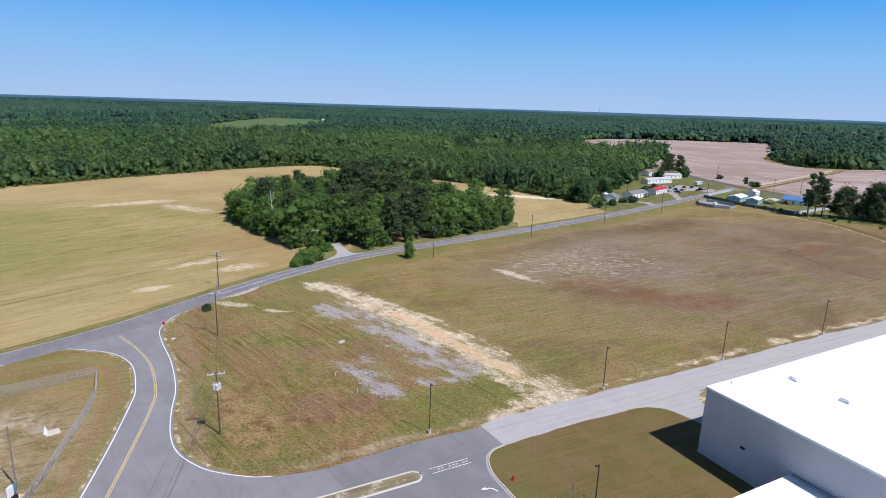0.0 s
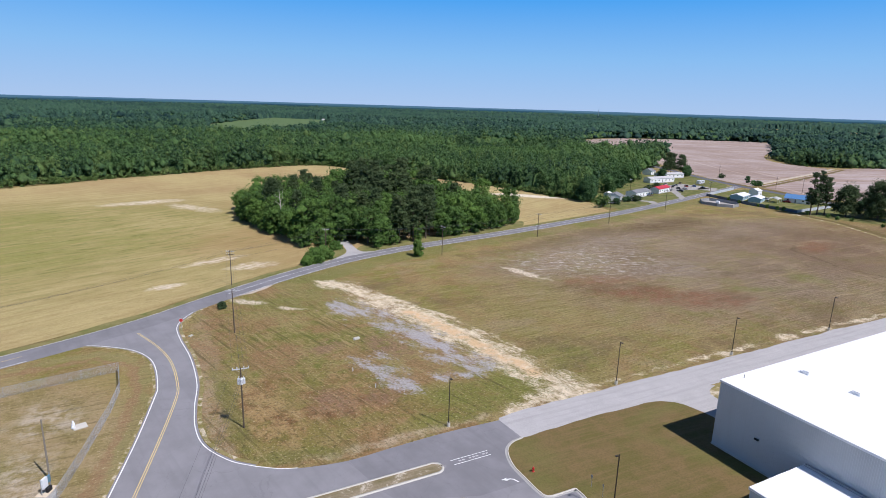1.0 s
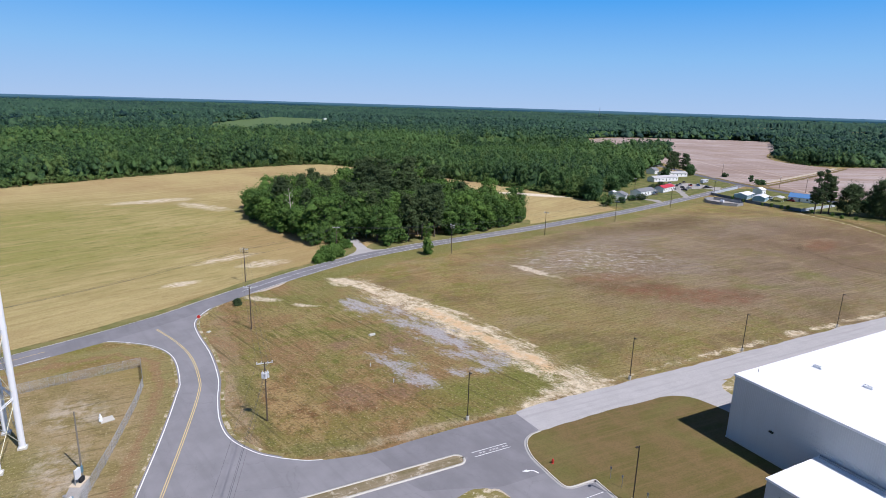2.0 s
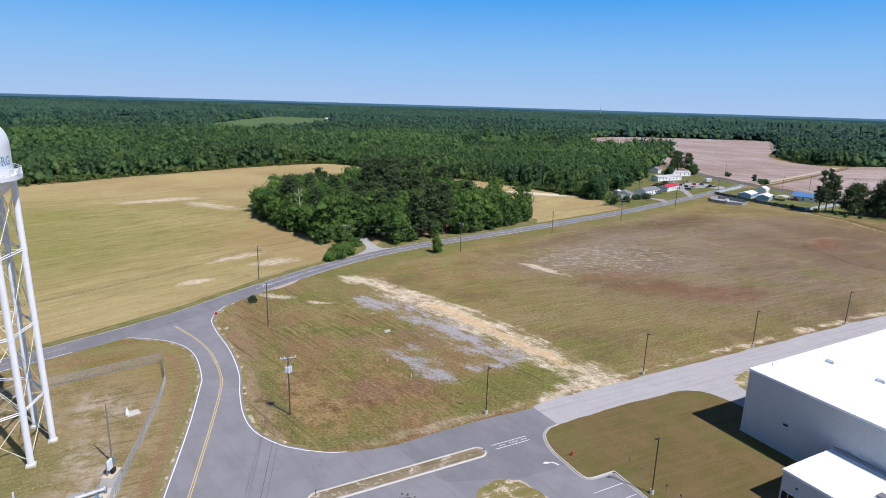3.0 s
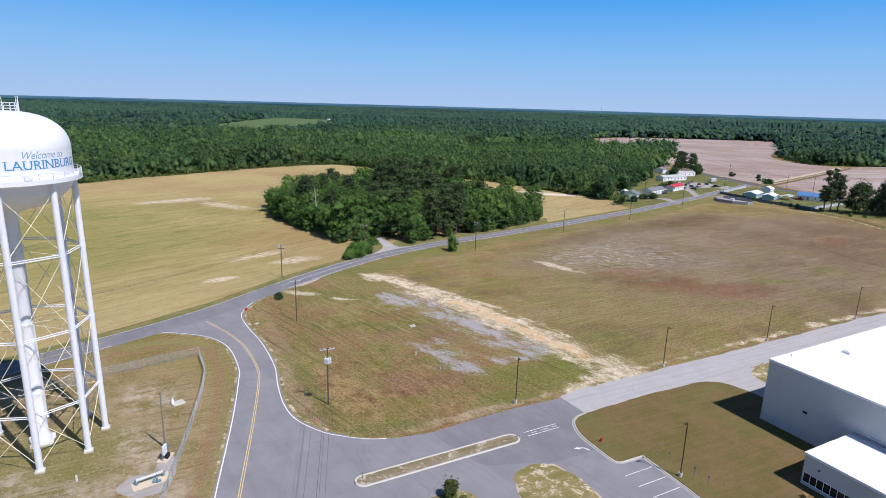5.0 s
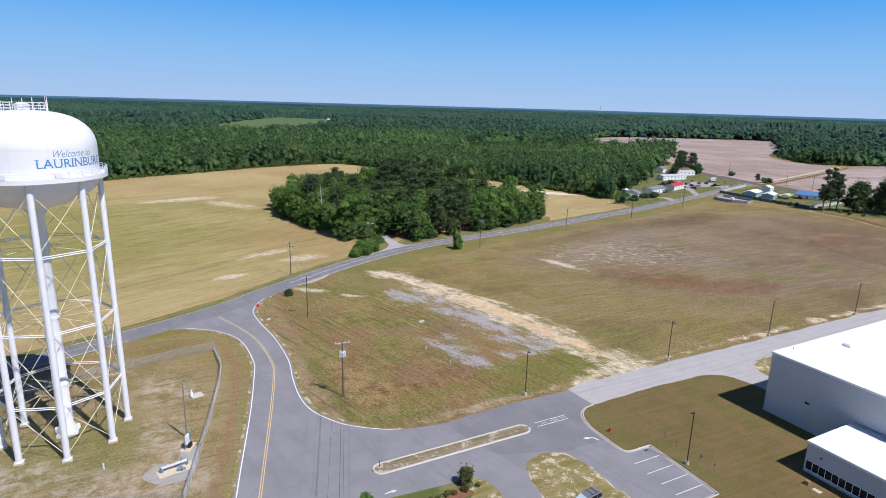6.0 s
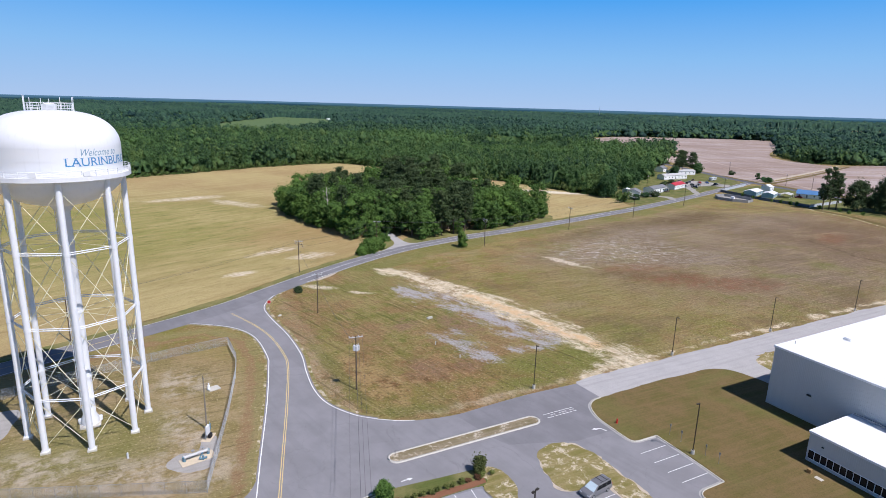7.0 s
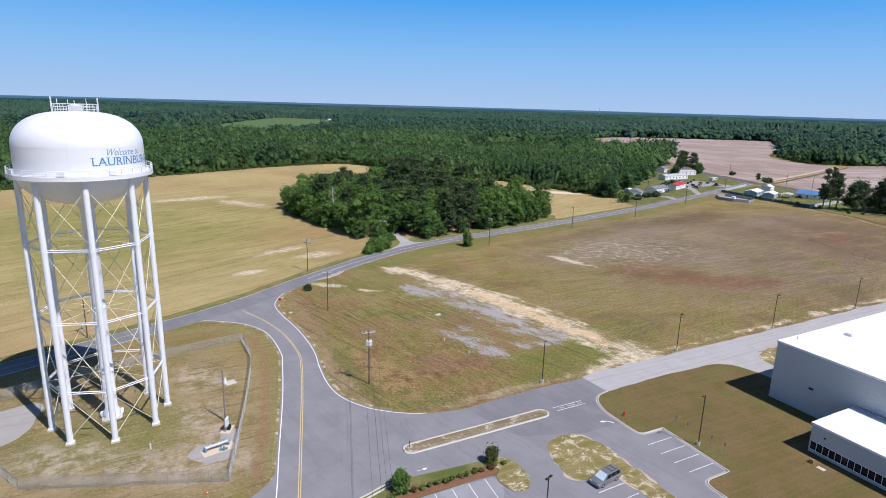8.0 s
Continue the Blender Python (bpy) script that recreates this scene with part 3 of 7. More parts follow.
FIELD = mat_field("mown_field", "far")
CORNER = mat_field("corner_lot_grass", "near")
YARD_GRASS = mat_field("tower_yard_grass", "yard")
WHEAT = mat_wheat()
ASPHALT = mat_asphalt("worn_asphalt", (0.242, 0.235, 0.243), 0.08)
# newer stall asphalt; its bluish sky reflection is put into the paler tone
PALE_ASPHALT = mat_asphalt("sky_pale_parking_asphalt", (0.300, 0.297, 0.312), 0.10)
ROAD_ASPHALT = mat_asphalt("road_asphalt", (0.212, 0.206, 0.215), 0.10)
DARK_ASPHALT = mat_asphalt("dark_road_asphalt", (0.115, 0.118, 0.132), 0.10)
GRAVEL = mat_gravel("grey_gravel", (0.37, 0.355, 0.345), (0.52, 0.50, 0.485))
DULL_GRAVEL = mat_gravel("dull_gravel", (0.32, 0.30, 0.275), (0.45, 0.425, 0.39))
DIRT = mat_gravel("pale_dirt", (0.44, 0.36, 0.27), (0.62, 0.54, 0.43))
LAWN = mat_lawn("dormant_lawn", (0.140, 0.118, 0.038), (0.190, 0.132, 0.058), (0.205, 0.140, 0.068), ((8.5, -13, 3.2, 5.5, 0), (5.5, -20, 2.0, 3.0, 0), (40, -12, 9, 1.6, 8), (10.5, -30, 1.6, 7, 0), (37, -31, 2.0, 16, 30)))
GREEN_LAWN = mat_lawn("green_lawn", (0.100, 0.128, 0.032), (0.230, 0.205, 0.085), (0.165, 0.165, 0.055))
SPARSE_LAWN = mat_lawn("sparse_lawn", (0.205, 0.182, 0.056), (0.300, 0.245, 0.105), (0.345, 0.275, 0.140), crumbs=(0.62, 0.53, 0.39))
ISLAND_SOIL = mat_lawn("bare_island_soil", (0.200, 0.165, 0.085), (0.285, 0.230, 0.150), (0.330, 0.270, 0.180), crumbs=(0.56, 0.49, 0.38))
MEADOW_GRASS = mat_lawn("meadow_grass", (0.100, 0.160, 0.060), (0.130, 0.180, 0.078), (0.115, 0.170, 0.068))
VERGE = mat_lawn("verge_grass", (0.150, 0.165, 0.050), (0.265, 0.225, 0.095), (0.220, 0.200, 0.080))
ARABLE = mat_ploughed()
CONCRETE = simple("pale_concrete", (0.56, 0.53, 0.465), 0.9, vary=0.14, scale=0.8)
GUTTER = simple("worn_gutter_concrete", (0.40, 0.385, 0.36), 0.9, vary=0.16, scale=0.8)
MULCH = mat_gravel("pine_mulch", (0.19, 0.085, 0.045), (0.30, 0.15, 0.09))


def mat_paint(name, color):
    k = Mat(name, 0.7)
    k.color(k.mix(k.rng(k.noise(3.5, 6, rough=0.8), 0.50, 0.72, 0, 0.65), color, tuple(0.45 * x + 0.07 for x in color)))
    return k.m


WHITE_LINE = mat_paint("white_road_paint", (0.80, 0.80, 0.78))
YELLOW_LINE = mat_paint("yellow_road_paint", (0.68, 0.52, 0.22))

# ---- the plan of the roads ----
MAIN = smooth_line([(-420, -86), (-200, 7), (-130, 37), (-98, 50.2), (-69.5, 62.0), (-54.5, 69.0), (-43, 75.6), (-33, 82.8), (-20.9, 91.0), (-2.2, 102.5), (20, 113.4), (45, 121.0),
                    (72, 126.3), (105, 133.0), (143, 142.0), (191, 154.2), (260, 176), (334, 201), (363, 211)], 4)
CROSS = smooth_line([(470, 520), (415, 345), (388, 277), (374, 243), (364, 210), (357, 174), (347, 129), (325, 50), (280, -90)], 8)
LEFT_EDGE = smooth_line([(-68.5, 62.2), (-61.5, 64.0), (-56.4, 62.6), (-49.6, 57.6), (-46.0, 51.9), (-44.6, 45.4), (-44.5, 35.9), (-45.2, 31.4), (-48.5, 16.4), (-53.2, -1.9),
                         (-55.3, -10.3), (-57.8, -19.5), (-64, -42), (-82, -110)], 1.2)
RIGHT_EDGE = smooth_line([(-23.5, 88.0), (-31.0, 81.2), (-36.0, 75.0), (-39.0, 68.2), (-39.0, 59.8), (-37.7, 47.3), (-37.6, 34.5), (-38.8, 25.5), (-39.4, 17.4), (-38.6, 11.1), (-35.6, 5.4), (-32.3, 2.2)], 1.0)
YELLOW = smooth_line([(-47.6, 66.9), (-43.9, 57.0), (-41.6, 47.2), (-41.0, 36.0), (-41.7, 29.3), (-45.2, 14.9), (-50.1, -3.3), (-53.1, -14.4), (-60, -40), (-78, -108)], 1.5)
LOT_EDGE = smooth_line([(-32.3, 2.2), (-29.4, 0.2), (-26, -1.2), (-19, -2.4), (-12, -2.0), (-2, -1.6), (9.4, -2.0)], 1.5)
KERB = smooth_line([(9.7, -8.6), (7.2, -9.1), (5.2, -10.8), (3.9, -14.2), (3.7, -18), (3.7, -21.4), (4.0, -22.6), (5.0, -23.0), (7, -23.05), (9.0, -23.1)], 0.7)
KERB_LOW = smooth_line([(8.5, -36.8), (6, -36.85), (3.9, -36.9), (2.8, -37.5), (2.5, -38.6), (2.5, -40), (2.5, -42), (2.5, -46), (2.45, -56), (2.4, -80), (2.4, -110)], 0.8)

# ---- ground sheet to the horizon ----
def ground_sheet():
    rings = [0, 40, 90, 160, 260, 400, 600, 900, 1400, 2100, 3100, 4100, 4880]
    n = 96
    v, f = [(0, 60, -0.0)], []
    for r in rings[1:]:
        v += [(r * math.cos(2 * math.pi * i / n), 60 + r * math.sin(2 * math.pi * i / n), 0) for i in range(n)]
    for k in range(len(rings) - 2):
        a, b = 1 + k * n, 1 + (k + 1) * n
        f += [(a + i, b + i, b + (i + 1) % n, a + (i + 1) % n) for i in range(n)]
    bm = bmx()
    vs = [bm.verts.new(p) for p in v]
    for q in f:
        bm.faces.new([vs[i] for i in q])
    for i in range(n):
        bm.faces.new((vs[0], vs[1 + i], vs[1 + (i + 1) % n]))
    tagged(part("ground", bm, FIELD), "mown rough grass on sandy red soil reaching the woods", "ground", kind="structure")


ground_sheet()
corner_lot = np.vstack([shifted(RIGHT_EDGE, -0.6), LOT_EDGE - [0, 0.5], [(9.4, -4), (27.8, -4)], smooth_line(SAND_TRACK[::-1], 3), [(1, 104), (-22, 92)]])
sheet("corner_lot", corner_lot, 0.008, CORNER, "mown corner lot with crushed stone and red earth", "ground")
tower_yard = np.vstack([shifted(LEFT_EDGE, -0.6), [(-140, -110), (-420, -88)], shifted(MAIN, -3.0)[MAIN[:, 0] < -62]])
sheet("tower_yard", tower_yard, 0.008, YARD_GRASS, "dry mown grass round the water tower", "ground")

# wheat on the far side of the road, up to the woods
N_EDGE = [(-620, 70), (-300, 238), (-112, 335), (-86, 349), (-56, 366), (-21, 382), (20, 402), (67, 418), (98, 417), (122, 380), (162, 296), (176, 262), (190, 204), (197, 185), (188, 166)]
road_side = shifted(MAIN, 6.3)
road_side = ragged(road_side[(road_side[:, 0] > -400) & (road_side[:, 0] < 186)], 1.0, 3, 0.08)
sheet("wheat_field", np.vstack([road_side, ragged(smooth_line(N_EDGE[::-1], 8), 3, 5, 0.03)]), 0.05, WHEAT, "ripening golden wheat field with green streaks and bare sandy spots", "field")
verge_in, verge_out = ragged(shifted(MAIN, 6.0), 1.3, 3, 0.1), shifted(MAIN, 3.2)
sheet("road_verge", np.vstack([verge_in, verge_out[::-1]]), 0.07, VERGE, "green grass verge between the road and the wheat", "verge")

# pale arable land far off
sheet("arable_field", ragged(smooth_line([(699, 753), (760, 772), (827, 770), (1031, 640), (655, 391), (598, 300), (585, 274), (378, 214), (392, 268), (414, 312), (470, 402), (540, 440), (577, 462), (574, 482), (505, 463), (438, 464), (518, 587), (618, 708)], 15, True), 4, 2, 0.02),
      0.08, ARABLE, "pale sandy arable field with faint rows", "field")
sheet("arable_field", ragged(smooth_line([(760, 266), (680, 268), (640, 276), (600, 271), (545, 254), (464, 230.5), (400, 212), (378, 203), (369, 180), (366, 140), (480, 120), (760, 120)], 15, True), 3, 4, 0.02),
      0.09, ARABLE, "pale sandy arable field beyond the cross road", "field")
sheet("farm_track", np.vstack([shifted(smooth_line([(372, 209), (465, 235), (547, 259), (600, 276)], 12), 2.2), shifted(smooth_line([(372, 209), (465, 235), (547, 259), (600, 276)], 12), -2.2)[::-1]]),
      0.14, DIRT, "pale dirt track between two arable fields", "track")
sheet("roadside_ditch", ragged(np.vstack([shifted(CROSS, 8.2)[(CROSS[:, 1] < 260)], shifted(CROSS, 3.6)[(CROSS[:, 1] < 260)][::-1]]), 0.8, 12, 0.1), 0.13, LAWN, "dark rough grass ditch along the cross road", "verge")
sheet("track_verge", ragged(np.vstack([shifted(smooth_line([(376, 201), (465, 226), (547, 250), (606, 269)], 12), 2.0), shifted(smooth_line([(376, 201), (465, 226), (547, 250), (606, 269)], 12), -2.0)[::-1]]), 0.8, 9, 0.1), 0.12, LAWN, "dark rough grass along the dirt track", "verge")
sheet("far_meadow", smooth_line([(50, 860), (75, 765), (190, 930), (310, 1120), (450, 1600), (330, 1750), (100, 1250)], 40, True), 0.12, MEADOW_GRASS, "bright green meadow in a clearing of the woods", "meadow")
sheet("far_arable", smooth_line([(-520, 2500), (-150, 2560), (-170, 2720), (-560, 2680)], 60, True), 0.10, ARABLE, "pale open land far off in the woods", "field")

# yards of the roadside houses
sheet("house_yard", ragged(smooth_line([(192, 166), (197, 192), (226, 224), (262, 248), (300, 264), (335, 292), (384, 292), (366, 232), (345, 210), (260, 181.5), (205, 163)], 8, True), 1.0, 3), 0.075, GREEN_LAWN, "green grass yards of the roadside homes", "yard")
sheet("house_yard", ragged(smooth_line([(296, 181), (340, 196), (356, 190), (350, 150), (338, 90), (312, 66), (289, 98), (286, 140)], 8, True), 1.0, 6), 0.075, GREEN_LAWN, "green grass yards inside a low fence", "yard")

# gravel service road along the lot, with a spur to the building
gravel_top = ragged(smooth_line([(9.2, -1.9), (13, -0.9), (40, -0.6), (75, -0.7), (115, -0.4), (150, -0.7), (420, -0.5)], 3), 0.5, 1, 0.25)
gravel_low = ragged(smooth_line([(420, -8.4), (126, -8.4), (62, -8.3), (57.5, -8.9), (53.6, -11.2), (52.6, -16), (53, -23.0), (46.2, -23.0), (46.0, -17.5), (44.6, -11.9), (42.5, -9.6), (39, -8.7), (23, -8.2), (9.6, -8.6)], 2), 0.4, 2, 0.25)
sheet("gravel_road", np.vstack([gravel_top, gravel_low]), 0.03, GRAVEL, "pale grey compacted gravel service road", "road")

# asphalt: access road and car park in one sheet, the main road and the cross road
lot = np.vstack([shifted(LEFT_EDGE, -0.35), [(2.4, -110)], KERB_LOW[::-1], [(8.9, -30), (9.1, -23.1)], KERB[::-1], [(9.5, -5)], LOT_EDGE[::-1], shifted(RIGHT_EDGE, 0.45)[::-1], [(-26, 90), (-45, 77), (-60, 68)]])
sheet("access_road", lot, 0.02, ASPHALT, "worn grey asphalt of the access road and car park", "road")


def band(name, line, width, z, material, label, thick=0.0, category="road marking"):
    v, f = ribbon(line, width, z, thick)
    return tagged(new(name, mesh_np(name, v, f, [material])), label, category, kind="structure")


band("main_road", MAIN, 7.3, 0.032, ROAD_ASPHALT, "two-lane grey asphalt country road", category="road")
band("cross_road", CROSS, 7.4, 0.10, DARK_ASPHALT, "grey asphalt cross road by the arable fields", category="road")
band("edge_line", shifted(MAIN, 3.2), 0.16, 0.040, WHITE_LINE, "white painted road edge line")
i_gap = (MAIN[:, 0] > -71) & (MAIN[:, 0] < -24)
first, last = np.argmax(i_gap), len(i_gap) - 1 - np.argmax(i_gap[::-1])
band("edge_line", shifted(MAIN[:first + 1], -3.2), 0.16, 0.040, WHITE_LINE, "white painted road edge line")
band("edge_line", shifted(MAIN[last:], -3.2), 0.16, 0.040, WHITE_LINE, "white painted road edge line")
band("centre_line", shifted(MAIN[:first + 1], 0.12), 0.14, 0.040, YELLOW_LINE, "faded yellow centre line")
band("centre_line", shifted(MAIN[last:], 0.12), 0.14, 0.040, WHITE_LINE, "faded pale centre line")
band("edge_line", LEFT_EDGE, 0.17, 0.028, WHITE_LINE, "white painted road edge line")
band("edge_line", RIGHT_EDGE, 0.17, 0.028, WHITE_LINE, "white painted road edge line")
band("edge_line", smooth_line([(-32.3, 2.2), (-29.0, 0.0), (-26.5, -0.95)], 1), 0.17, 0.028, WHITE_LINE, "white painted road edge line")
band("centre_line", shifted(YELLOW, 0.16), 0.13, 0.028, YELLOW_LINE, "yellow painted double centre line")
band("centre_line", shifted(YELLOW, -0.16), 0.13, 0.028, YELLOW_LINE, "yellow painted double centre line")

# lawns by the building, raised behind their kerb
lawn = np.vstack([KERB, [(9.25, -30), (8.7, -36.8)], KERB_LOW, [(60, -110)], [(60, -23.5), (46.1, -23.2)], gravel_low[(gravel_low[:, 0] < 46.3)][:-1]])
sheet("lawn", lawn, 0.0, LAWN, "dormant olive-brown mown lawn beside the white building", "lawn", thick=0.11)
for line in (KERB, KERB_LOW, np.array([(9.05, -23.1), (9.0, -26), (8.9, -29.9), (8.75, -33), (8.5, -36.8)])):
    band("kerb", shifted(line, 0.02), 0.20, 0.0, CONCRETE, "pale cast concrete kerb", 0.145, "kerb")
    band("gutter", shifted(line, -0.27), 0.34, 0.030, GUTTER, "pale concrete gutter along the kerb", category="gutter")
sheet("bare_patch", ragged(smooth_line([(53.2, -11.3), (57.5, -9.2), (62, -9.2), (62, -23), (53, -23)], 2, True), 0.5, 8, 0.3), 0.036, SPARSE_LAWN, "sandy bare patch with thin grass by the wall", "ground")

sheet("side_entrance", smooth_line([(-53.2, -4.0), (-54.6, -6.4), (-55.8, -8.6), (-57.2, -9.9), (-59, -11.2), (-61.5, -12.2), (-66, -15), (-80, -34), (-70, -46), (-60, -30), (-54.5, -12)], 1, True), 0.0205, ASPHALT, "worn asphalt of a side entrance", "road")
newer = np.vstack([[(-18.9, -2.6), (-18.2, -5.5), (-17.6, -8.6)], [(-7, -8.7), (-5.6, -10), (-7, -11.4), (-17, -11.5), (-15.6, -14.5), (-9, -16.8), (-4.5, -18.5), (3.4, -18.5)], KERB[(KERB[:, 1] > -18.5)][::-1] - [0.5, 0], [(9.3, -5), (9.2, -2.2)], LOT_EDGE[LOT_EDGE[:, 0] > -18.5][::-1] - [0, 0.1]])
sheet("newer_asphalt", newer, 0.0235, ROAD_ASPHALT, "darker newer asphalt at the gravel road's end", "road")
# very dark floor tones, with the shade under the crowns in the colour
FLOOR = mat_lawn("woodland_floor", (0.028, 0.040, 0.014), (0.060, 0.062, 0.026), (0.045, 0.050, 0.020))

# ---- materials of the built things ----
WHITE_STEEL = simple("white_painted_steel", (0.80, 0.81, 0.82), 0.45, vary=0.04, scale=0.35)
PALE_ROD = simple("cream_painted_rod", (0.80, 0.76, 0.56), 0.5, vary=0.06)
BRONZE = simple("dark_bronze_metal", (0.045, 0.036, 0.028), 0.5, 0.3)
GALV = simple("galvanised_steel", (0.42, 0.43, 0.44), 0.45, 0.6)
POLE_WOOD = simple("weathered_pole_wood", (0.115, 0.085, 0.062), 0.9, vary=0.25, scale=2.0)
CREAM = simple("porcelain_grey", (0.62, 0.63, 0.64), 0.4)
RED_PAINT = simple("red_enamel", (0.50, 0.035, 0.025), 0.45)
DARK = simple("dark_rubber", (0.022, 0.022, 0.024), 0.7)
ORANGE = simple("orange_plastic", (0.75, 0.16, 0.03), 0.6)
BLUE_PAINT = simple("blue_lettering_paint", (0.07, 0.27, 0.52), 0.5, vary=0.05)
TEAL_PAINT = simple("teal_lettering_paint", (0.22, 0.36, 0.46), 0.5, vary=0.05)


def mat_tank():
    """White tank paint with faint plate seams and rain streaks."""
    k = Mat("tank_paint", 0.38, spec=0.45)
    c = k.mix(k.noise(0.25, 5, k.obj()), (0.80, 0.81, 0.82), (0.86, 0.86, 0.86))
    streak = k.noise(1.0, 4, k.mapped(k.obj(), scale=(0.5, 0.5, 9)))
    k.color(k.mix(k.rng(streak, 0.55, 0.75, 0, 0.22), c, (0.60, 0.60, 0.58)))
    return k.m


TANK = mat_tank()


# ---- water tower ----
def water_tower():
    x, y = -76.85, 21.05
    tower = thing("water_tower", pose(x, y, 0), "white multi-leg water tower with lettered dome-topped tank", "water tower")
    legs, r0, r1, ztop, a0 = 8, 8.78, 8.66, 42.6, radians(4.0)
    levels = [0.35, 8.8, 20.3, 31.8, 41.4]

    def at(i, z):
        a = a0 + 2 * math.pi * i / legs
        r = r0 + (r1 - r0) * z / ztop
        return Vector((r * math.cos(a), r * math.sin(a), z))

    for i in range(legs):
        bm = bmx()
        tube(bm, at(i, 0.3), at(i, ztop), 0.46, 0.43, 20, False)
        for z in levels[1:4]:
            tube(bm, at(i, z - 0.30), at(i, z + 0.30), 0.485, 0.485, 20, False)
        tube(bm, at(i, 0.28), at(i, 0.42), 0.60, 0.56, 12)
        leg = part("leg", bm, WHITE_STEEL, tower, smooth=False)
        leg.data.polygons.foreach_set("use_smooth", [len(p.vertices) == 4 and p.center.z > 0.5 for p in leg.data.polygons])
        bm = bmx()
        p = at(i, 0)
        box(bm, p.x - 0.66, p.y - 0.66, -0.2, p.x + 0.66, p.y + 0.66, 0.30, 0.05)
        part("footing", bm, CONCRETE, tower, "pale concrete footing")
    for k, z in enumerate(levels[1:4]):
        for i in range(legs):
            a, b = at(i, z), at(i + 1, z)
            bm = bmx()
            for dz in (-0.15, 0.15):
                tube(bm, a + Vector((0, 0, dz)), b + Vector((0, 0, dz)), 0.085, n=8)
            for s in (0.33, 0.67):
                p = a.lerp(b, s)
                box(bm, p.x - 0.03, p.y - 0.03, z - 0.15, p.x + 0.03, p.y + 0.03, z + 0.15)
            part("strut", bm, WHITE_STEEL, tower)
    for k in range(4):
        lo, hi = levels[k] + 0.5, levels[k + 1] - 0.4
        for i in range(legs):
            for a, b in ((at(i, lo), at(i + 1, hi)), (at(i + 1, lo), at(i, hi))):
                bm = bmx()
                tube(bm, a, b, 0.052, n=6)
                part("brace_rod", bm, PALE_ROD, tower)
    # central riser with tie rods
    bm = bmx()
    lathe(bm, [(1.35, 0.3), (1.35, 1.2), (0.98, 2.0), (0.98, 36.6), (1.6, 37.6), (2.2, 38.0)], 28, False)
    part("riser", bm, WHITE_STEEL, tower, smooth=True)
    bm = bmx()
    box(bm, -1.55, -1.55, -0.2, 1.55, 1.55, 0.32, 0.05)
    part("riser_base", bm, CONCRETE, tower, "square concrete riser base")
    for s in (-1, 1):
        bm = bmx()
        tube(bm, (s * 1.5, 0.4, 0.3), (s * 1.5, 0.4, 1.1), 0.30, n=14)
        tube(bm, (s * 0.9, 0.4, 0.85), (s * 1.8, 0.4, 0.85), 0.22, n=12)
        part("valve", bm, WHITE_STEEL, tower)
    for z in levels[1:4]:
        for i in range(0, legs):
            bm = bmx()
            a = at(i, z)
            tube(bm, a, Vector((a.x * 0.11, a.y * 0.11, z)), 0.035, n=6)
            part("tie_rod", bm, PALE_ROD, tower)
    # tank
    R, zb, zs, zt = 8.85, 42.7, 46.9, 51.95
    bm = bmx()
    lathe(bm, [(R * math.sin(t), zb - (zb - 37.7) * math.cos(t)) for t in np.linspace(0, math.pi / 2, 14)], 72, False)
    part("bowl", bm, TANK, tower, "grey-shaded white bowl bottom", True)
    bm = bmx()
    lathe(bm, [(R, zb), (R, zs + 0.07)], 96, False)
    part("shell", bm, TANK, tower, smooth=True)
    for z in (zb + 2.4, zs):
        bm = bmx()
        lathe(bm, [(R + 0.012, z), (R + 0.012, z + 0.05)], 96, False)
        part("weld_seam", bm, TANK, tower, smooth=True)
    bm = bmx()
    lathe(bm, [(R * max(0.0, math.cos(t)) ** 0.68, zs + 0.07 + (zt - zs - 0.07) * math.sin(t)) for t in np.linspace(0, math.pi / 2, 18)], 96, False)
    part("dome", bm, TANK, tower, smooth=True)
    # balcony round the tank
    bm = bmx()
    lathe(bm, [(R - 0.05, zb - 0.42), (9.82, zb - 0.42), (9.90, zb - 0.36), (9.90, zb + 0.30), (9.86, zb + 0.32), (9.84, zb + 0.30), (9.84, zb + 0.05), (R - 0.05, zb + 0.05)], 96, False)
    balcony = part("balcony", bm, WHITE_STEEL, tower, "white ring walkway with a solid edge girder")
    bm = bmx()
    for z in (0.45, 0.80, 1.12):
        for i in range(64):
            a, b = 2 * math.pi * i / 64, 2 * math.pi * (i + 1) / 64
            tube(bm, (9.82 * math.cos(a), 9.82 * math.sin(a), zb + z), (9.82 * math.cos(b), 9.82 * math.sin(b), zb + z), 0.045, n=5)
    part("rail", bm, WHITE_STEEL, balcony)
    for i in range(32):
        a = 2 * math.pi * i / 32
        bm = bmx()
        box(bm, -0.05, -0.04, zb, 0.05, 0.04, zb + 1.15, 0, Matrix.Rotation(a, 4, "Z") @ Matrix.Translation((9.82, 0, 0)))
        part("rail_post", bm, WHITE_STEEL, balcony)
    for a in (-64, -102, -150, -12):
        bm = bmx()
        box(bm, -0.10, -0.50, zb + 0.36, 0.06, 0.50, zb + 1.10, 0.04, Matrix.Rotation(radians(a), 4, "Z") @ Matrix.Translation((9.92, 0, 0)))
        part("panel_antenna", bm, WHITE_STEEL, balcony, "white flat panel on the railing")
    # crown railing, hatch and whip antennas on the dome
    bm = bmx()
    lathe(bm, [(0.95, zt - 0.2), (0.95, zt + 0.75), (1.1, zt + 0.8), (0.5, zt + 1.0), (0.01, zt + 1.05)], 20)
    part("roof_vent", bm, WHITE_STEEL, tower, "round white roof vent", True)
    bm = bmx()
    rr = 3.0
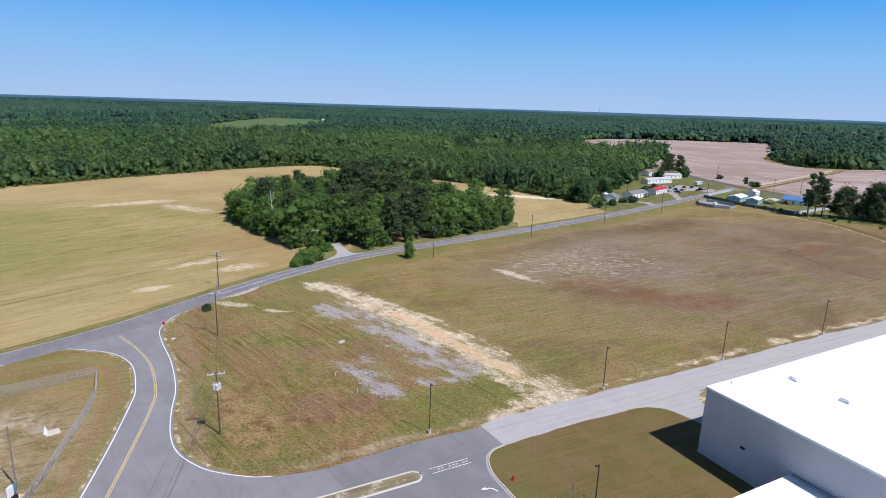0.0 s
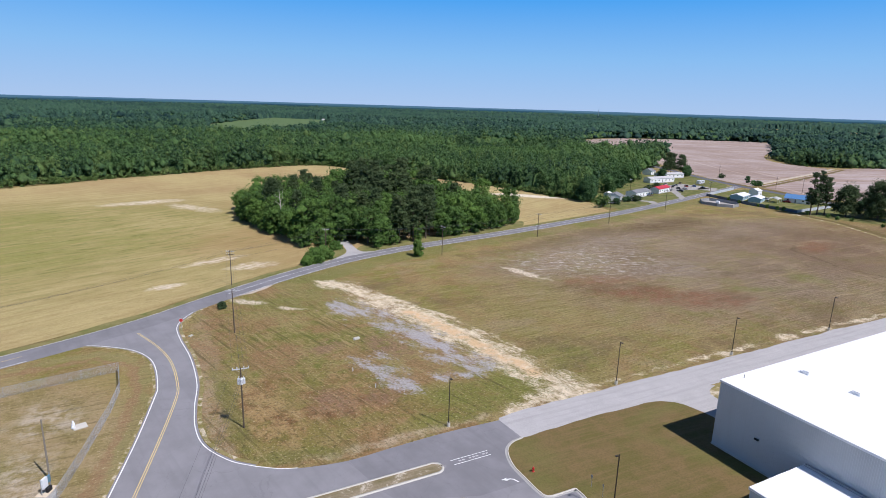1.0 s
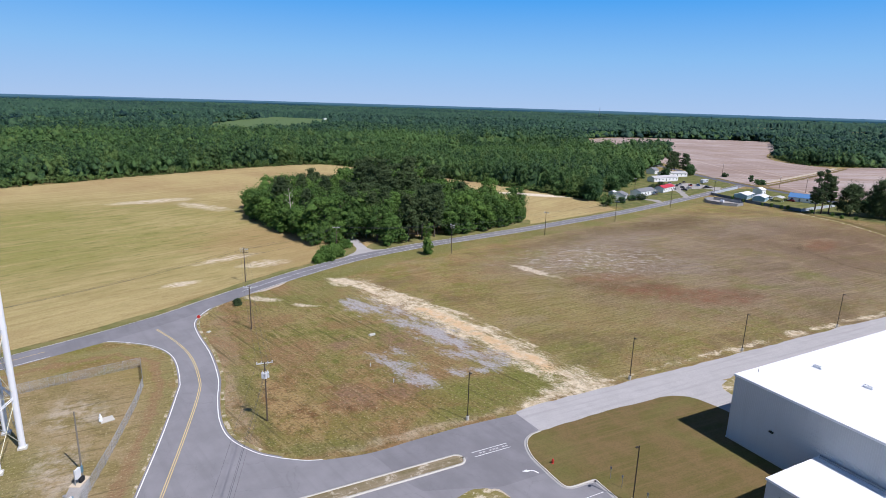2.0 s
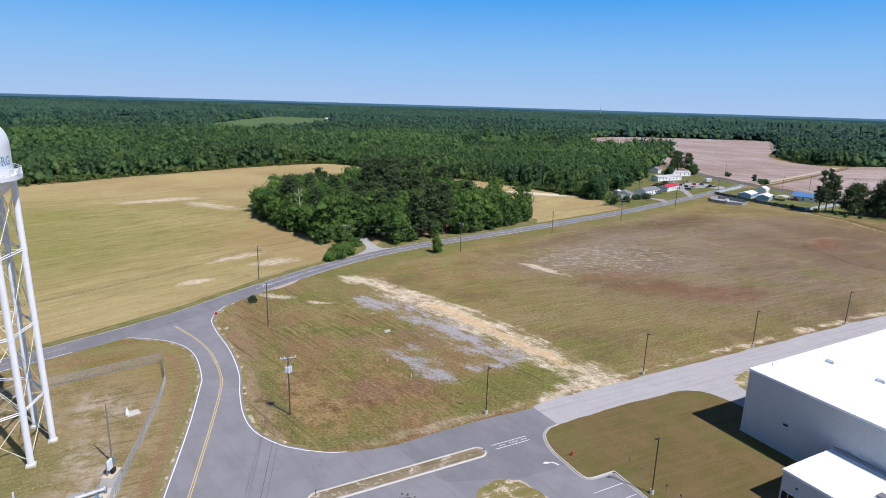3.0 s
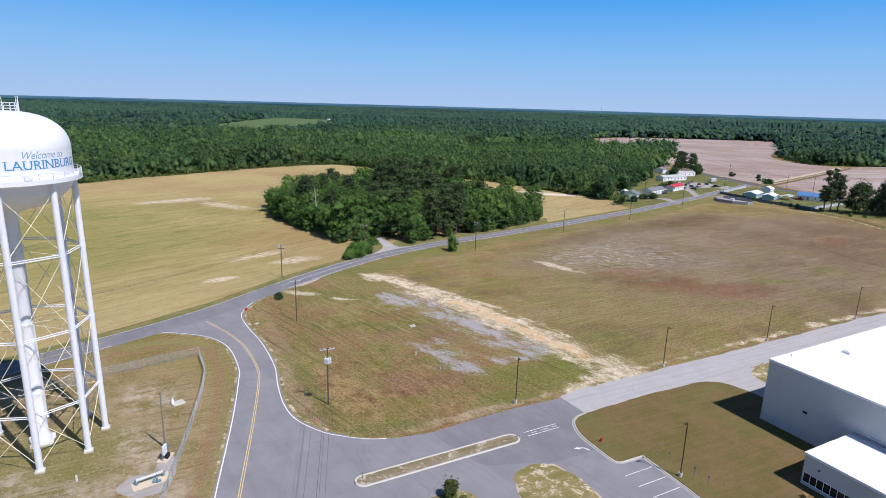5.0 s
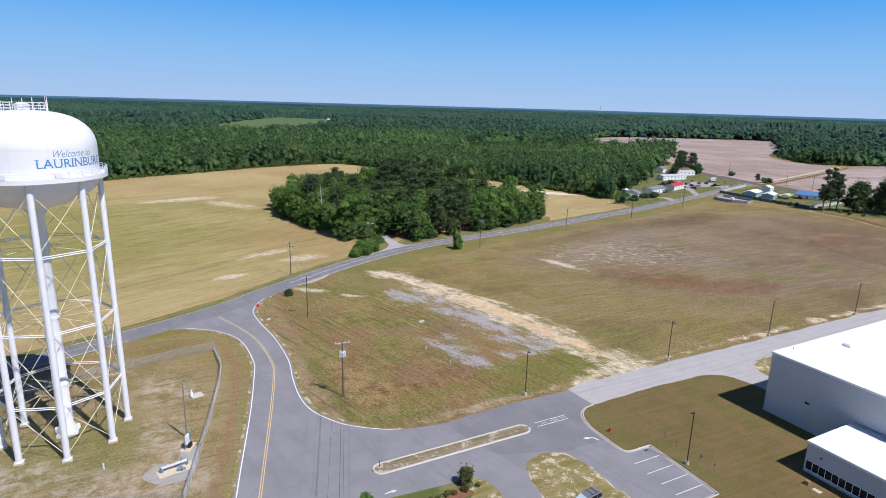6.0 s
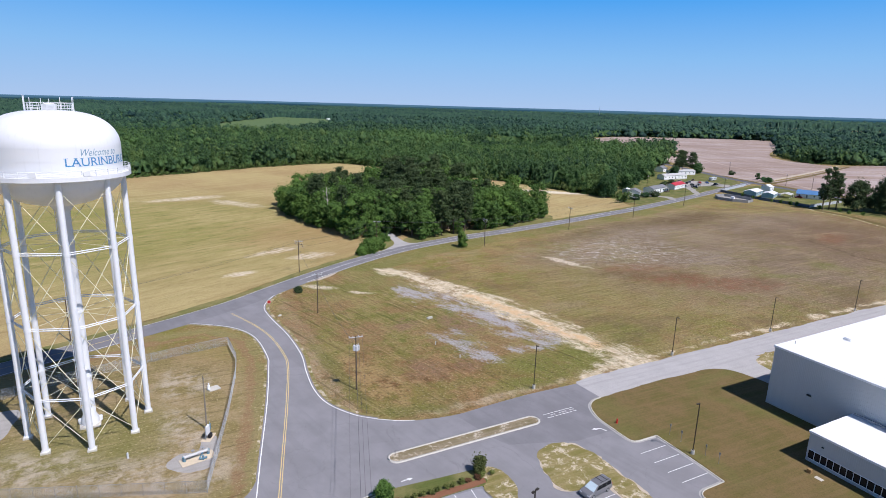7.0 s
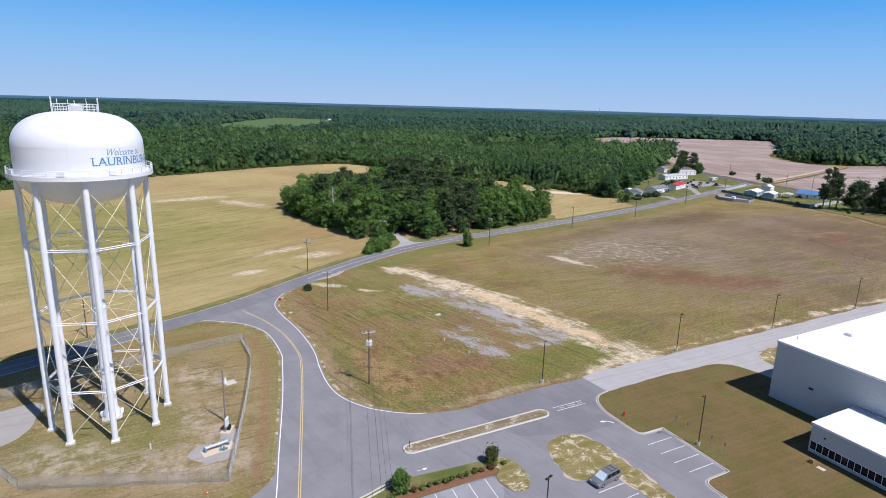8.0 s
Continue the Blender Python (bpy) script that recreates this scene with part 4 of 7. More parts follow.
    for z in (0.25, 0.65, 1.05):
        for i in range(20):
            if i in (14,):
                continue
            a, b = 2 * math.pi * i / 20, 2 * math.pi * (i + 1) / 20
            tube(bm, (rr * math.cos(a), rr * math.sin(a), zt + z), (rr * math.cos(b), rr * math.sin(b), zt + z), 0.035, n=5)
    for i in range(20):
        a = 2 * math.pi * i / 20
        tube(bm, (rr * math.cos(a), rr * math.sin(a), zt - 0.5), (rr * math.cos(a), rr * math.sin(a), zt + 1.08), 0.035, n=5)
    part("roof_railing", bm, WHITE_STEEL, tower)
    for a, h in ((185, 2.2), (200, 1.9), (228, 1.8), (170, 2.1), (258, 1.7), (302, 1.9), (345, 2.0), (10, 2.0), (355, 1.5), (95, 1.6)):
        bm = bmx()
        p = (3.12 * math.cos(radians(a)), 3.12 * math.sin(radians(a)))
        tube(bm, (*p, zt - 0.3), (*p, zt + h), 0.055, 0.045, 6)
        part("whip_antenna", bm, WHITE_STEEL, tower)
    for d in (-0.22, 0.22):
        bm = bmx()
        tube(bm, (-1.1, d, 3), (-1.1, d, 38), 0.03, n=5)
        part("ladder_rail", bm, WHITE_STEEL, tower)
    for z in levels[1:4]:
        bm = bmx()
        lathe(bm, [(0.985, z - 0.22), (1.06, z - 0.20), (1.06, z + 0.20), (0.985, z + 0.22)], 28, False)
        part("riser_collar", bm, WHITE_STEEL, tower, smooth=False)

    # painted words, bent round the shell
    def words(text, size, z, a_mid, material, shear, span, name, bold=0.0, serif=0.0, cap=0.694):
        cu = bpy.data.curves.new("words", "FONT")
        cu.body, cu.size, cu.align_x, cu.shear = text, size, "CENTER", shear
        cu.resolution_u, cu.offset = 3, bold
        tmp = new("words", cu)
        bpy.context.view_layer.update()
        me = bpy.data.meshes.new_from_object(tmp.evaluated_get(bpy.context.evaluated_depsgraph_get()))
        bpy.data.objects.remove(tmp)
        bm = bmx()
        bm.from_mesh(me)
        if serif:
            feet = {}
            for e in bm.edges:
                p, q = e.verts[0].co, e.verts[1].co
                for line, lift in ((0.0, 0.0), (cap * size, -serif * 0.42)):
                    if len(e.link_faces) == 1 and abs(p.y - line) < 0.03 * size and abs(q.y - line) < 0.03 * size and abs(p.x - q.x) < 0.24 * size:
                        feet[round((p.x + q.x) / 2, 2), lift] = (min(p.x, q.x), max(p.x, q.x), line + lift)
            for x0, x1, y0 in feet.values():
                bm.faces.new([bm.verts.new((px, py, 0)) for px, py in ((x0 - serif, y0), (x1 + serif, y0), (x1 + serif, y0 + serif * 0.42), (x0 - serif, y0 + serif * 0.42))])
        bmesh.ops.triangulate(bm, faces=bm.faces[:])
        bmesh.ops.subdivide_edges(bm, edges=[e for e in bm.edges if e.calc_length() > 0.35], cuts=2)
        xs = [v.co.x for v in bm.verts]
        mid, squeeze = (max(xs) + min(xs)) / 2, radians(span) / (max(xs) - min(xs))
        for v in bm.verts:
            a = radians(a_mid) + (v.co.x - mid) * squeeze
            v.co = Vector(((R + 0.03) * math.cos(a), (R + 0.03) * math.sin(a), z + v.co.y))
        part(name, bm, material, tower, "painted lettering on the tank")

    words("LAURINBURG", 1.68, 44.38, TEXT_AZ, BLUE_PAINT, 0.0, 71.5, "town_lettering", 0.004, serif=0.15)
    words("Welcome to", 1.45, 45.78, TEXT_AZ - 2.0, TEAL_PAINT, 0.4, 38, "welcome_lettering")
    return tower


TEXT_AZ = -43.2
water_tower()


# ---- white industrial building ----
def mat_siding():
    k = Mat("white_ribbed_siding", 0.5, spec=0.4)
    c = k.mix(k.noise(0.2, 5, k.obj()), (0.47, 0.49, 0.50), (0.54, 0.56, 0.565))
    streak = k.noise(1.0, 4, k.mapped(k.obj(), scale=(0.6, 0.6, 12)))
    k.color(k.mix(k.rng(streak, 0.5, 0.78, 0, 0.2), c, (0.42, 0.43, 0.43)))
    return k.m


SIDING = mat_siding()
ROOFING = simple("white_roof_membrane", (0.84, 0.84, 0.83), 0.6, vary=0.03, scale=0.2)
GLASS_DARK = Mat("dark_window_glass", 0.10, spec=0.22).color((0.012, 0.014, 0.018)).m


def ribbed_wall(bm, p, q, h, pitch=0.30, depth=0.024, z0=0.0):
    """A wall of vertical ribbed sheet from p to q."""
    p, q = Vector(p), Vector(q)
    d = (q - p)
    n = int(d.length / pitch)
    out = Vector((d.y, -d.x)).normalized()
    prof = []
    for i in range(n):
        for s, o in ((0, 0), (0.55, 0), (0.66, depth), (0.89, depth)):
            prof.append(p + d * ((i + s) / n) + out * o)
    prof.append(q)
    lo = [bm.verts.new((*v, z0)) for v in prof]
    hi = [bm.verts.new((*v, h)) for v in prof]
    for i in range(len(prof) - 1):
        bm.faces.new((lo[i], lo[i + 1], hi[i + 1], hi[i]))


def block(name, x0, y0, x1, y1, h, label, slope):
    b = thing(name, pose(0, 0, 0), label, "building")
    for p, q in (((x0, y1), (x0, y0)), ((x1, y1), (x0, y1)), ((x1, y0), (x1, y1)), ((x0, y0), (x1, y0))):
        bm = bmx()
        ribbed_wall(bm, p, q, h)
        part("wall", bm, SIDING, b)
    bm = bmx()
    v = [bm.verts.new(c) for c in ((x0 - 0.12, y0 - 0.12, h), (x1 + 0.12, y0 - 0.12, h), (x1 + 0.12, y1 + 0.12, h), (x0 - 0.12, y1 + 0.12, h))]
    xm = (x0 + x1) / 2
    r = [bm.verts.new((xm, y0 - 0.12, h + slope)), bm.verts.new((xm, y1 + 0.12, h + slope))]
    bm.faces.new((v[0], r[0], r[1], v[3]))
    bm.faces.new((r[0], v[1], v[2], r[1]))
    bm.faces.new((v[0], v[1], r[0]))
    bm.faces.new((v[2], v[3], r[1]))
    part("roof", bm, ROOFING, b, "bright white membrane roof")
    bm = bmx()
    for c in ((x0 - 0.16, y0 - 0.16, x0 - 0.03, y1 + 0.16), (x1 + 0.03, y0 - 0.16, x1 + 0.16, y1 + 0.16), (x0 - 0.03, y1 + 0.03, x1 + 0.03, y1 + 0.16), (x0 - 0.03, y0 - 0.16, x1 + 0.03, y0 - 0.03)):
        box(bm, c[0], c[1], h - 0.32, c[2], c[3], h + 0.05, 0.015)
    part("eave_trim", bm, WHITE_STEEL, b)
    return b


hall = block("warehouse", 38.1, -104, 150, -23.4, 11.8, "tall white ribbed-metal warehouse with a white roof", 0.6)
annex = block("office_annex", 25.8, -104, 37.95, -38.6, 5.3, "low white office annex with a strip of dark windows", 0.12)

# ---- trees and woods ----
def mat_leaf(name, lo, hi, warm, scale=0.06, world=True, ragged_tone=0.30, grain=1.6, holes=0.0):
    """Foliage that varies from stand to stand, tree to tree and spray to spray."""
    k = Mat(name, 0.75, spec=0.2)
    if world:
        cell = k.n("ShaderNodeTexVoronoi")
        cell.inputs["Scale"].default_value = scale
        flat = k.mapped(k.pos(), scale=(1, 1, 8))
        k.put(cell.inputs["Vector"], flat)
        sep = k.n("ShaderNodeSeparateColor")
        k.put(sep.inputs[0], cell.outputs["Color"])
        stand = k.rng(k.noise(scale * 0.09, 5, flat, rough=0.62), 0.45, 0.55)
        tract = k.rng(k.noise(scale * 0.03, 4, k.mapped(k.pos(), rot=-35, scale=(2.4, 1, 9)), rough=0.55), 0.45, 0.55)
        patch = k.add(k.mul(k.rng(sep.outputs[0], 0.15, 0.85), 0.30), k.add(k.mul(stand, 0.34), k.mul(tract, 0.36)))
        pale = k.rng(sep.outputs[1], 0.74, 0.92)
    else:
        patch = k.rand()
        pale = k.rng(k.noise(0.05, 3), 0.56, 0.70, 0, 0.7)
    c = k.mix(patch, lo, hi)
    c = k.mix(k.mul(pale, 0.7), c, warm)
    c = k.mix(k.mul(k.island(), ragged_tone), c, tuple(x * 0.5 for x in lo))
    # leaf clusters, then shade between single leaves, as colour noise at two scales
    c = k.mix(k.rng(k.noise(grain * 0.35, 4, rough=0.65), 0.42, 0.66, 0, 0.55), c, tuple(x * 1.35 for x in hi))
    c = k.mix(k.rng(k.noise(grain * 1.4, 3, rough=0.75), 0.46, 0.64, 0, 0.42 if world else 0.60), c, tuple(x * 0.45 for x in lo))
    k.color(c)
    # a spray is many small leaves: its shading leans towards the open sky
    geo_n = k.n("ShaderNodeNewGeometry")
    lean = k.n("ShaderNodeVectorMath")
    lean.operation = "MULTIPLY_ADD"
    k.put(lean.inputs[0], geo_n.outputs["Normal"])
    lean.inputs[1].default_value = (0.62, 0.62, 0.55)
    lean.inputs[2].default_value = (0.05, -0.08, 0.38)
    unit = k.n("ShaderNodeVectorMath")
    unit.operation = "NORMALIZE"
    k.put(unit.inputs[0], lean.outputs[0])
    k.t.links.new(unit.outputs[0], k.b.inputs["Normal"])
    tr = k.n("ShaderNodeBsdfTranslucent")
    k.put(tr.inputs["Color"], c)
    mx = k.n("ShaderNodeMixShader")
    mx.inputs[0].default_value = 0.28
    out = k.t.nodes["Material Output"]
    k.t.links.new(k.b.outputs[0], mx.inputs[1])
    k.t.links.new(tr.outputs[0], mx.inputs[2])
    k.t.links.new(mx.outputs[0], out.inputs["Surface"])
    if holes:
        # a spray is a ragged cluster of leaves with gaps, not a plate
        gap = k.n("ShaderNodeMixShader")
        k.put(gap.inputs[0], k.rng(k.noise(grain * 1.1, 3, rough=0.7), holes - 0.02, holes + 0.02))
        k.t.links.new(k.n("ShaderNodeBsdfTransparent").outputs[0], gap.inputs[1])
        k.t.links.new(mx.outputs[0], gap.inputs[2])
        k.t.links.new(gap.outputs[0], out.inputs["Surface"])
    return k.m


def leaf_pair(name, *tones, grain, holes, **more):
    """The solid inside of a crown, and its ragged outer sprays."""
    return mat_leaf(name + "_mass", *tones, grain=grain, **more), mat_leaf(name, *tones, grain=grain, holes=holes, **more)


LEAF = leaf_pair("broad_leaves", (0.050, 0.106, 0.027), (0.124, 0.225, 0.040), (0.180, 0.260, 0.055), world=False, ragged_tone=0.2, grain=2.6, holes=0.43)
PINE_LEAF = leaf_pair("pine_needles", (0.042, 0.070, 0.030), (0.080, 0.120, 0.042), (0.105, 0.138, 0.052), world=False, ragged_tone=0.2, grain=3.2, holes=0.46)
WOODS_LEAF = leaf_pair("woodland_leaves", (0.016, 0.048, 0.030), (0.108, 0.200, 0.052), (0.158, 0.230, 0.062), 0.11, ragged_tone=0.15, grain=1.5, holes=0.42)
DEEP_LEAF = leaf_pair("deep_green_leaves", (0.032, 0.078, 0.032), (0.078, 0.158, 0.046), (0.105, 0.180, 0.052), world=False, ragged_tone=0.2, grain=2.2, holes=0.43)
BARK = simple("tree_bark", (0.115, 0.090, 0.068), 0.95, vary=0.3, scale=3)
DEAD_BARK = simple("bleached_dead_wood", (0.45, 0.41, 0.36), 0.9, vary=0.2, scale=3)

OCT_V = np.array([(1, 0, 0), (-1, 0, 0), (0, 1, 0), (0, -1, 0), (0, 0, 1), (0, 0, -1)], float)
OCT_F = np.array([(0, 2, 4), (2, 1, 4), (1, 3, 4), (3, 0, 4), (2, 0, 5), (1, 2, 5), (3, 1, 5), (0, 3, 5)])


def foliage(centers, radii, per, size, rg, core=0.66, up=0.25, loose=0.55):
    """Triangles of many leafy sprays round a set of lumps, with a dense core in each. centers (n,3), radii (n,3)."""
    n = len(centers)
    jig = 1.15 + 0.30 * rg.standard_normal((n, 6, 1))
    v0 = centers[:, None] + OCT_V[None] * radii[:, None] * core * jig
    f0 = OCT_F[None] + (np.arange(n) * 6)[:, None, None]
    d = rg.standard_normal((n, per, 3))
    d[..., 2] += up
    d /= np.linalg.norm(d, axis=2)[..., None]
    p = centers[:, None] + d * radii[:, None] * (0.45 + 0.90 * rg.random((n, per, 1)) ** 0.8)
    nor = d + loose * rg.standard_normal((n, per, 3))
    nor[..., 2] += 0.3
    nor /= np.linalg.norm(nor, axis=2)[..., None]
    t = np.cross(nor, rg.standard_normal((n, per, 3)))
    t /= np.linalg.norm(t, axis=2)[..., None] + 1e-9
    b = np.cross(nor, t)
    s = size[:, None, None] * (0.6 + 0.8 * rg.random((n, per, 1)))
    q = np.stack([p + t * s * 0.62, p + b * s * 0.5 - nor * s * 0.15, p - t * s * 0.62, p - b * s * 0.5 - nor * s * 0.15], 2).reshape(-1, 3)
    m = len(q) // 4
    base = n * 6 + np.arange(m)[:, None] * 4
    f1 = np.concatenate([base + np.array([0, 1, 2]), base + np.array([0, 2, 3])])
    return np.vstack([v0.reshape(-1, 3), q]), np.vstack([f0.reshape(-1, 3), f1])


def spray_index(f, lumps):
    """Material slots: 0 for the cores of the lumps, 1 for their sprays."""
    return (np.arange(len(f)) >= 8 * lumps).astype(np.int32)


def crown_lumps(kind, h, w, rg):
    """Lumps that make up one crown: broad, pine or young."""
    if kind == "pine":
        n = 46
        z = h * (0.25 + 0.73 * np.sort(rg.random(n)))
        spread = w * 0.5 * (1.05 - ((z / h - 0.25) / 0.75) ** 1.6 * 0.85)
    elif kind == "full":
        n = int(60 * max(1.0, w / 11.5))
        z = h * (0.07 + 0.85 * np.sort(rg.random(n)))
        spread = w * 0.5 * np.sin(np.pi * np.clip(0.18 + 0.80 * z / h, 0, 1)) ** 0.6
    elif kind == "young":
        n = 14
        z = h * (0.14 + 0.82 * np.sort(rg.random(n)))
        spread = w * 0.5 * np.sin(np.pi * np.clip(0.12 + 0.84 * (z / h - 0.1), 0, 1)) ** 0.7
    else:
        n = int(34 * max(1.0, (w / 11.5) ** 2.2))
        z = h * (0.14 + 0.78 * np.sort(rg.random(n)))
        spread = w * 0.5 * np.sin(np.pi * np.clip((z / h - 0.10) / 0.98, 0, 1)) ** 0.6
    a = 2.4 * np.arange(n) + rg.random(n)
    rr = spread * np.sqrt(rg.random(n)) * 0.88 * (1 + 0.22 * np.sin(3 * a + rg.random() * 6))
    c = np.stack([rr * np.cos(a), rr * np.sin(a), z], 1)
    s = min(w, 11.5) * (0.15 if kind == "pine" else 0.165) * np.exp(0.34 * rg.standard_normal(n))
    return c, np.stack([s, s, s * (0.55 if kind == "pine" else 0.78)], 1)


def tree(kind, h, w, seed, label, per=46, leaf=0.52, needles=None):
    rg = np.random.default_rng(seed)
    t = thing("tree", pose(0, 0, -300), label, "tree", "trees of the roadside grove")
    c, r = crown_lumps(kind, h, w, rg)
    v, f = foliage(c, r, per, np.full(len(c), leaf * 1.2), rg, 0.50, loose=0.6)
    crown = new("crown", mesh_np("crown", v, f, [*(needles or (PINE_LEAF if kind == "pine" else LEAF))], index=spray_index(f, len(c))))
    crown.parent = t
    bm = bmx()
    tops = 0.9 if kind == "pine" else 0.62
    lean = Vector((rg.normal() * 0.25, rg.normal() * 0.25, 0))
    pts = [Vector((0, 0, -0.3)), Vector((0, 0, h * 0.25)) + lean * 0.5, Vector((0, 0, h * 0.5)) + lean, Vector((0, 0, h * tops)) + lean * 1.5]
    rad = [0.017 * h, 0.013 * h, 0.009 * h, 0.003 * h] if kind == "pine" else [0.028 * h, 0.019 * h, 0.013 * h, 0.004 * h]
    for a, b, ra, rb in zip(pts, pts[1:], rad, rad[1:]):
        tube(bm, a, b, ra, rb, 8)
    for i in range(4, len(c), 2):
        z = min(max(c[i][2] - 0.12 * h, h * 0.2), h * tops * 0.92)
        tube(bm, Vector((0, 0, z)) + lean * (z / h * 1.6), Vector(c[i]), 0.006 * h, 0.002 * h, 5)
    part("trunk", bm, BARK, t)
    return t


MODELS = [tree("broad", 15.5, 11.5, 11, "broad-leaved tree in full green leaf"), tree("broad", 17.5, 11, 12, "tall broad-leaved tree in full green leaf"),
          tree("broad", 13, 10, 13, "round broad-leaved tree in full green leaf"), tree("pine", 19.5, 8.5, 14, "tall dark green pine of the grove"),
          tree("pine", 17.5, 8, 15, "dark green pine of the roadside grove"), tree("broad", 11, 9, 16, "small broad-leaved tree at the wood's edge"),
          tree("young", 8, 7, 17, "leafy understorey tree reaching to the ground"), tree("young", 5.5, 6, 18, "dense green shrub at the wood's edge")]
GROVE = [(-1, 213), (-3, 194), (1.5, 172), (8.5, 149), (9.5, 136), (17, 131), (21, 138), (24.5, 142), (28.5, 132), (34, 126.0), (47, 129.5), (75, 134.5), (100, 141), (112, 147.5), (121, 157),
         (119, 170), (103, 190), (90, 212), (72, 228), (45, 236), (20, 236), (2, 228)]


PLACED = set()


def put_tree(i, x, y, rg, s=1.0):
    k = s * rg.uniform(0.88, 1.12)
    m = pose(x, y, 0, 0, 0, rg.uniform(0, 360)) @ Matrix.Diagonal((k * rg.uniform(0.92, 1.1), k * rg.uniform(0.92, 1.1), k, 1))
    if i not in PLACED:
        PLACED.add(i)
        MODELS[i].matrix_basis = m
        return MODELS[i]
    base = MODELS[i].matrix_basis.copy()
    MODELS[i].matrix_basis = Matrix()
    o = copy_thing(MODELS[i], m)
    MODELS[i].matrix_basis = base
    return o


def fill_grove():
    rg = np.random.default_rng(5)
    kept = []
    px, py = rg.uniform(-12, 124, 6000), rg.uniform(122, 240, 6000)
    ok = inside(px, py, GROVE)
    edge = np.array(smooth_line(GROVE, 2, True))
    for x, y in zip(px[ok], py[ok]):
        if all((x - a) ** 2 + (y - b) ** 2 > 38 for a, b in kept):
            kept.append((x, y))
    for x, y in kept:
        d = np.min(np.hypot(edge[:, 0] - x, edge[:, 1] - y))
        dense = 33 < x < 84 and y < 200
        pine_share = 0.55 if dense else 0.3 if x < 90 else 0.15
        if d < 4:
            i = rg.choice([4, 3, 5, 2] if dense else [5, 5, 2, 6])
        elif rg.random() < pine_share:
            i = rg.choice([3, 4])
        else:
            i = rg.choice([0, 1, 2, 0])
        put_tree(int(i), x, y, rg, 0.62 if x > 97 and y > 162 else 1.28 if 48 < x < 88 and y > 168 else 0.95 if x > 100 else 1.0)
    for j, (x, y) in enumerate(edge[::3]):
        if not (14 < x < 31 and y < 146) and not (33 < x < 74 and y < 150 and j % 2):
            put_tree(int(rg.choice([6, 7, 7])), x + rg.normal() * 0.8, y + rg.normal() * 0.8, rg, rg.uniform(0.75, 1.1))


fill_grove()
BIG = tree("full", 22.0, 11.5, 19, "tall bright green broad-leaved tree at the grove's end")
BIG.matrix_basis = pose(102.5, 160, 0)

# woods: many crowns near, a canopy of tree tops farther off
NORTH = np.array(N_EDGE[1:10])
WOOD_EAST = [(120, 372), (164, 292), (178, 258), (192, 203), (196, 190), (206, 200), (228, 222), (262, 244), (300, 259), (330, 285), (352, 305), (425, 345), (500, 425), (575, 464), (572, 482), (505, 466), (440, 466), (520, 585), (622, 705), (695, 765), (760, 785), (830, 782),
             (1040, 652), (1500, 640), (1500, 2600), (-1400, 2600), (-1400, 300), (-700, 40), (-305, 244), (-112, 341), (-56, 372), (20, 408), (67, 424), (100, 423)]
WOOD_RIGHT = [(664, 385), (603, 312), (622, 288), (668, 266), (760, 264), (1600, 250), (1600, 645), (1045, 640)]
MEADOW = [(48, 860), (75, 760), (195, 925), (318, 1118), (458, 1605), (330, 1760), (95, 1255)]
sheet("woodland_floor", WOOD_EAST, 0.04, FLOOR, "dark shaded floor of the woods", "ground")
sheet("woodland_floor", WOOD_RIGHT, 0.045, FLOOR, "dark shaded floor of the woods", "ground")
YOUNG_PINES = [(300, 560), (395, 588), (400, 480), (300, 352), (262, 356), (225, 372), (215, 400)]
PALE_GAP = [(-530, 2480), (-140, 2540), (-160, 2730), (-570, 2690)]


def in_woods(x, y):
    far = (np.hypot(x, y - 60) > 2400) | (y > 2500)
    w = inside(x, y, WOOD_EAST) | inside(x, y, WOOD_RIGHT) | far
    return w & ~inside(x, y, MEADOW) & ~inside(x, y, PALE_GAP)


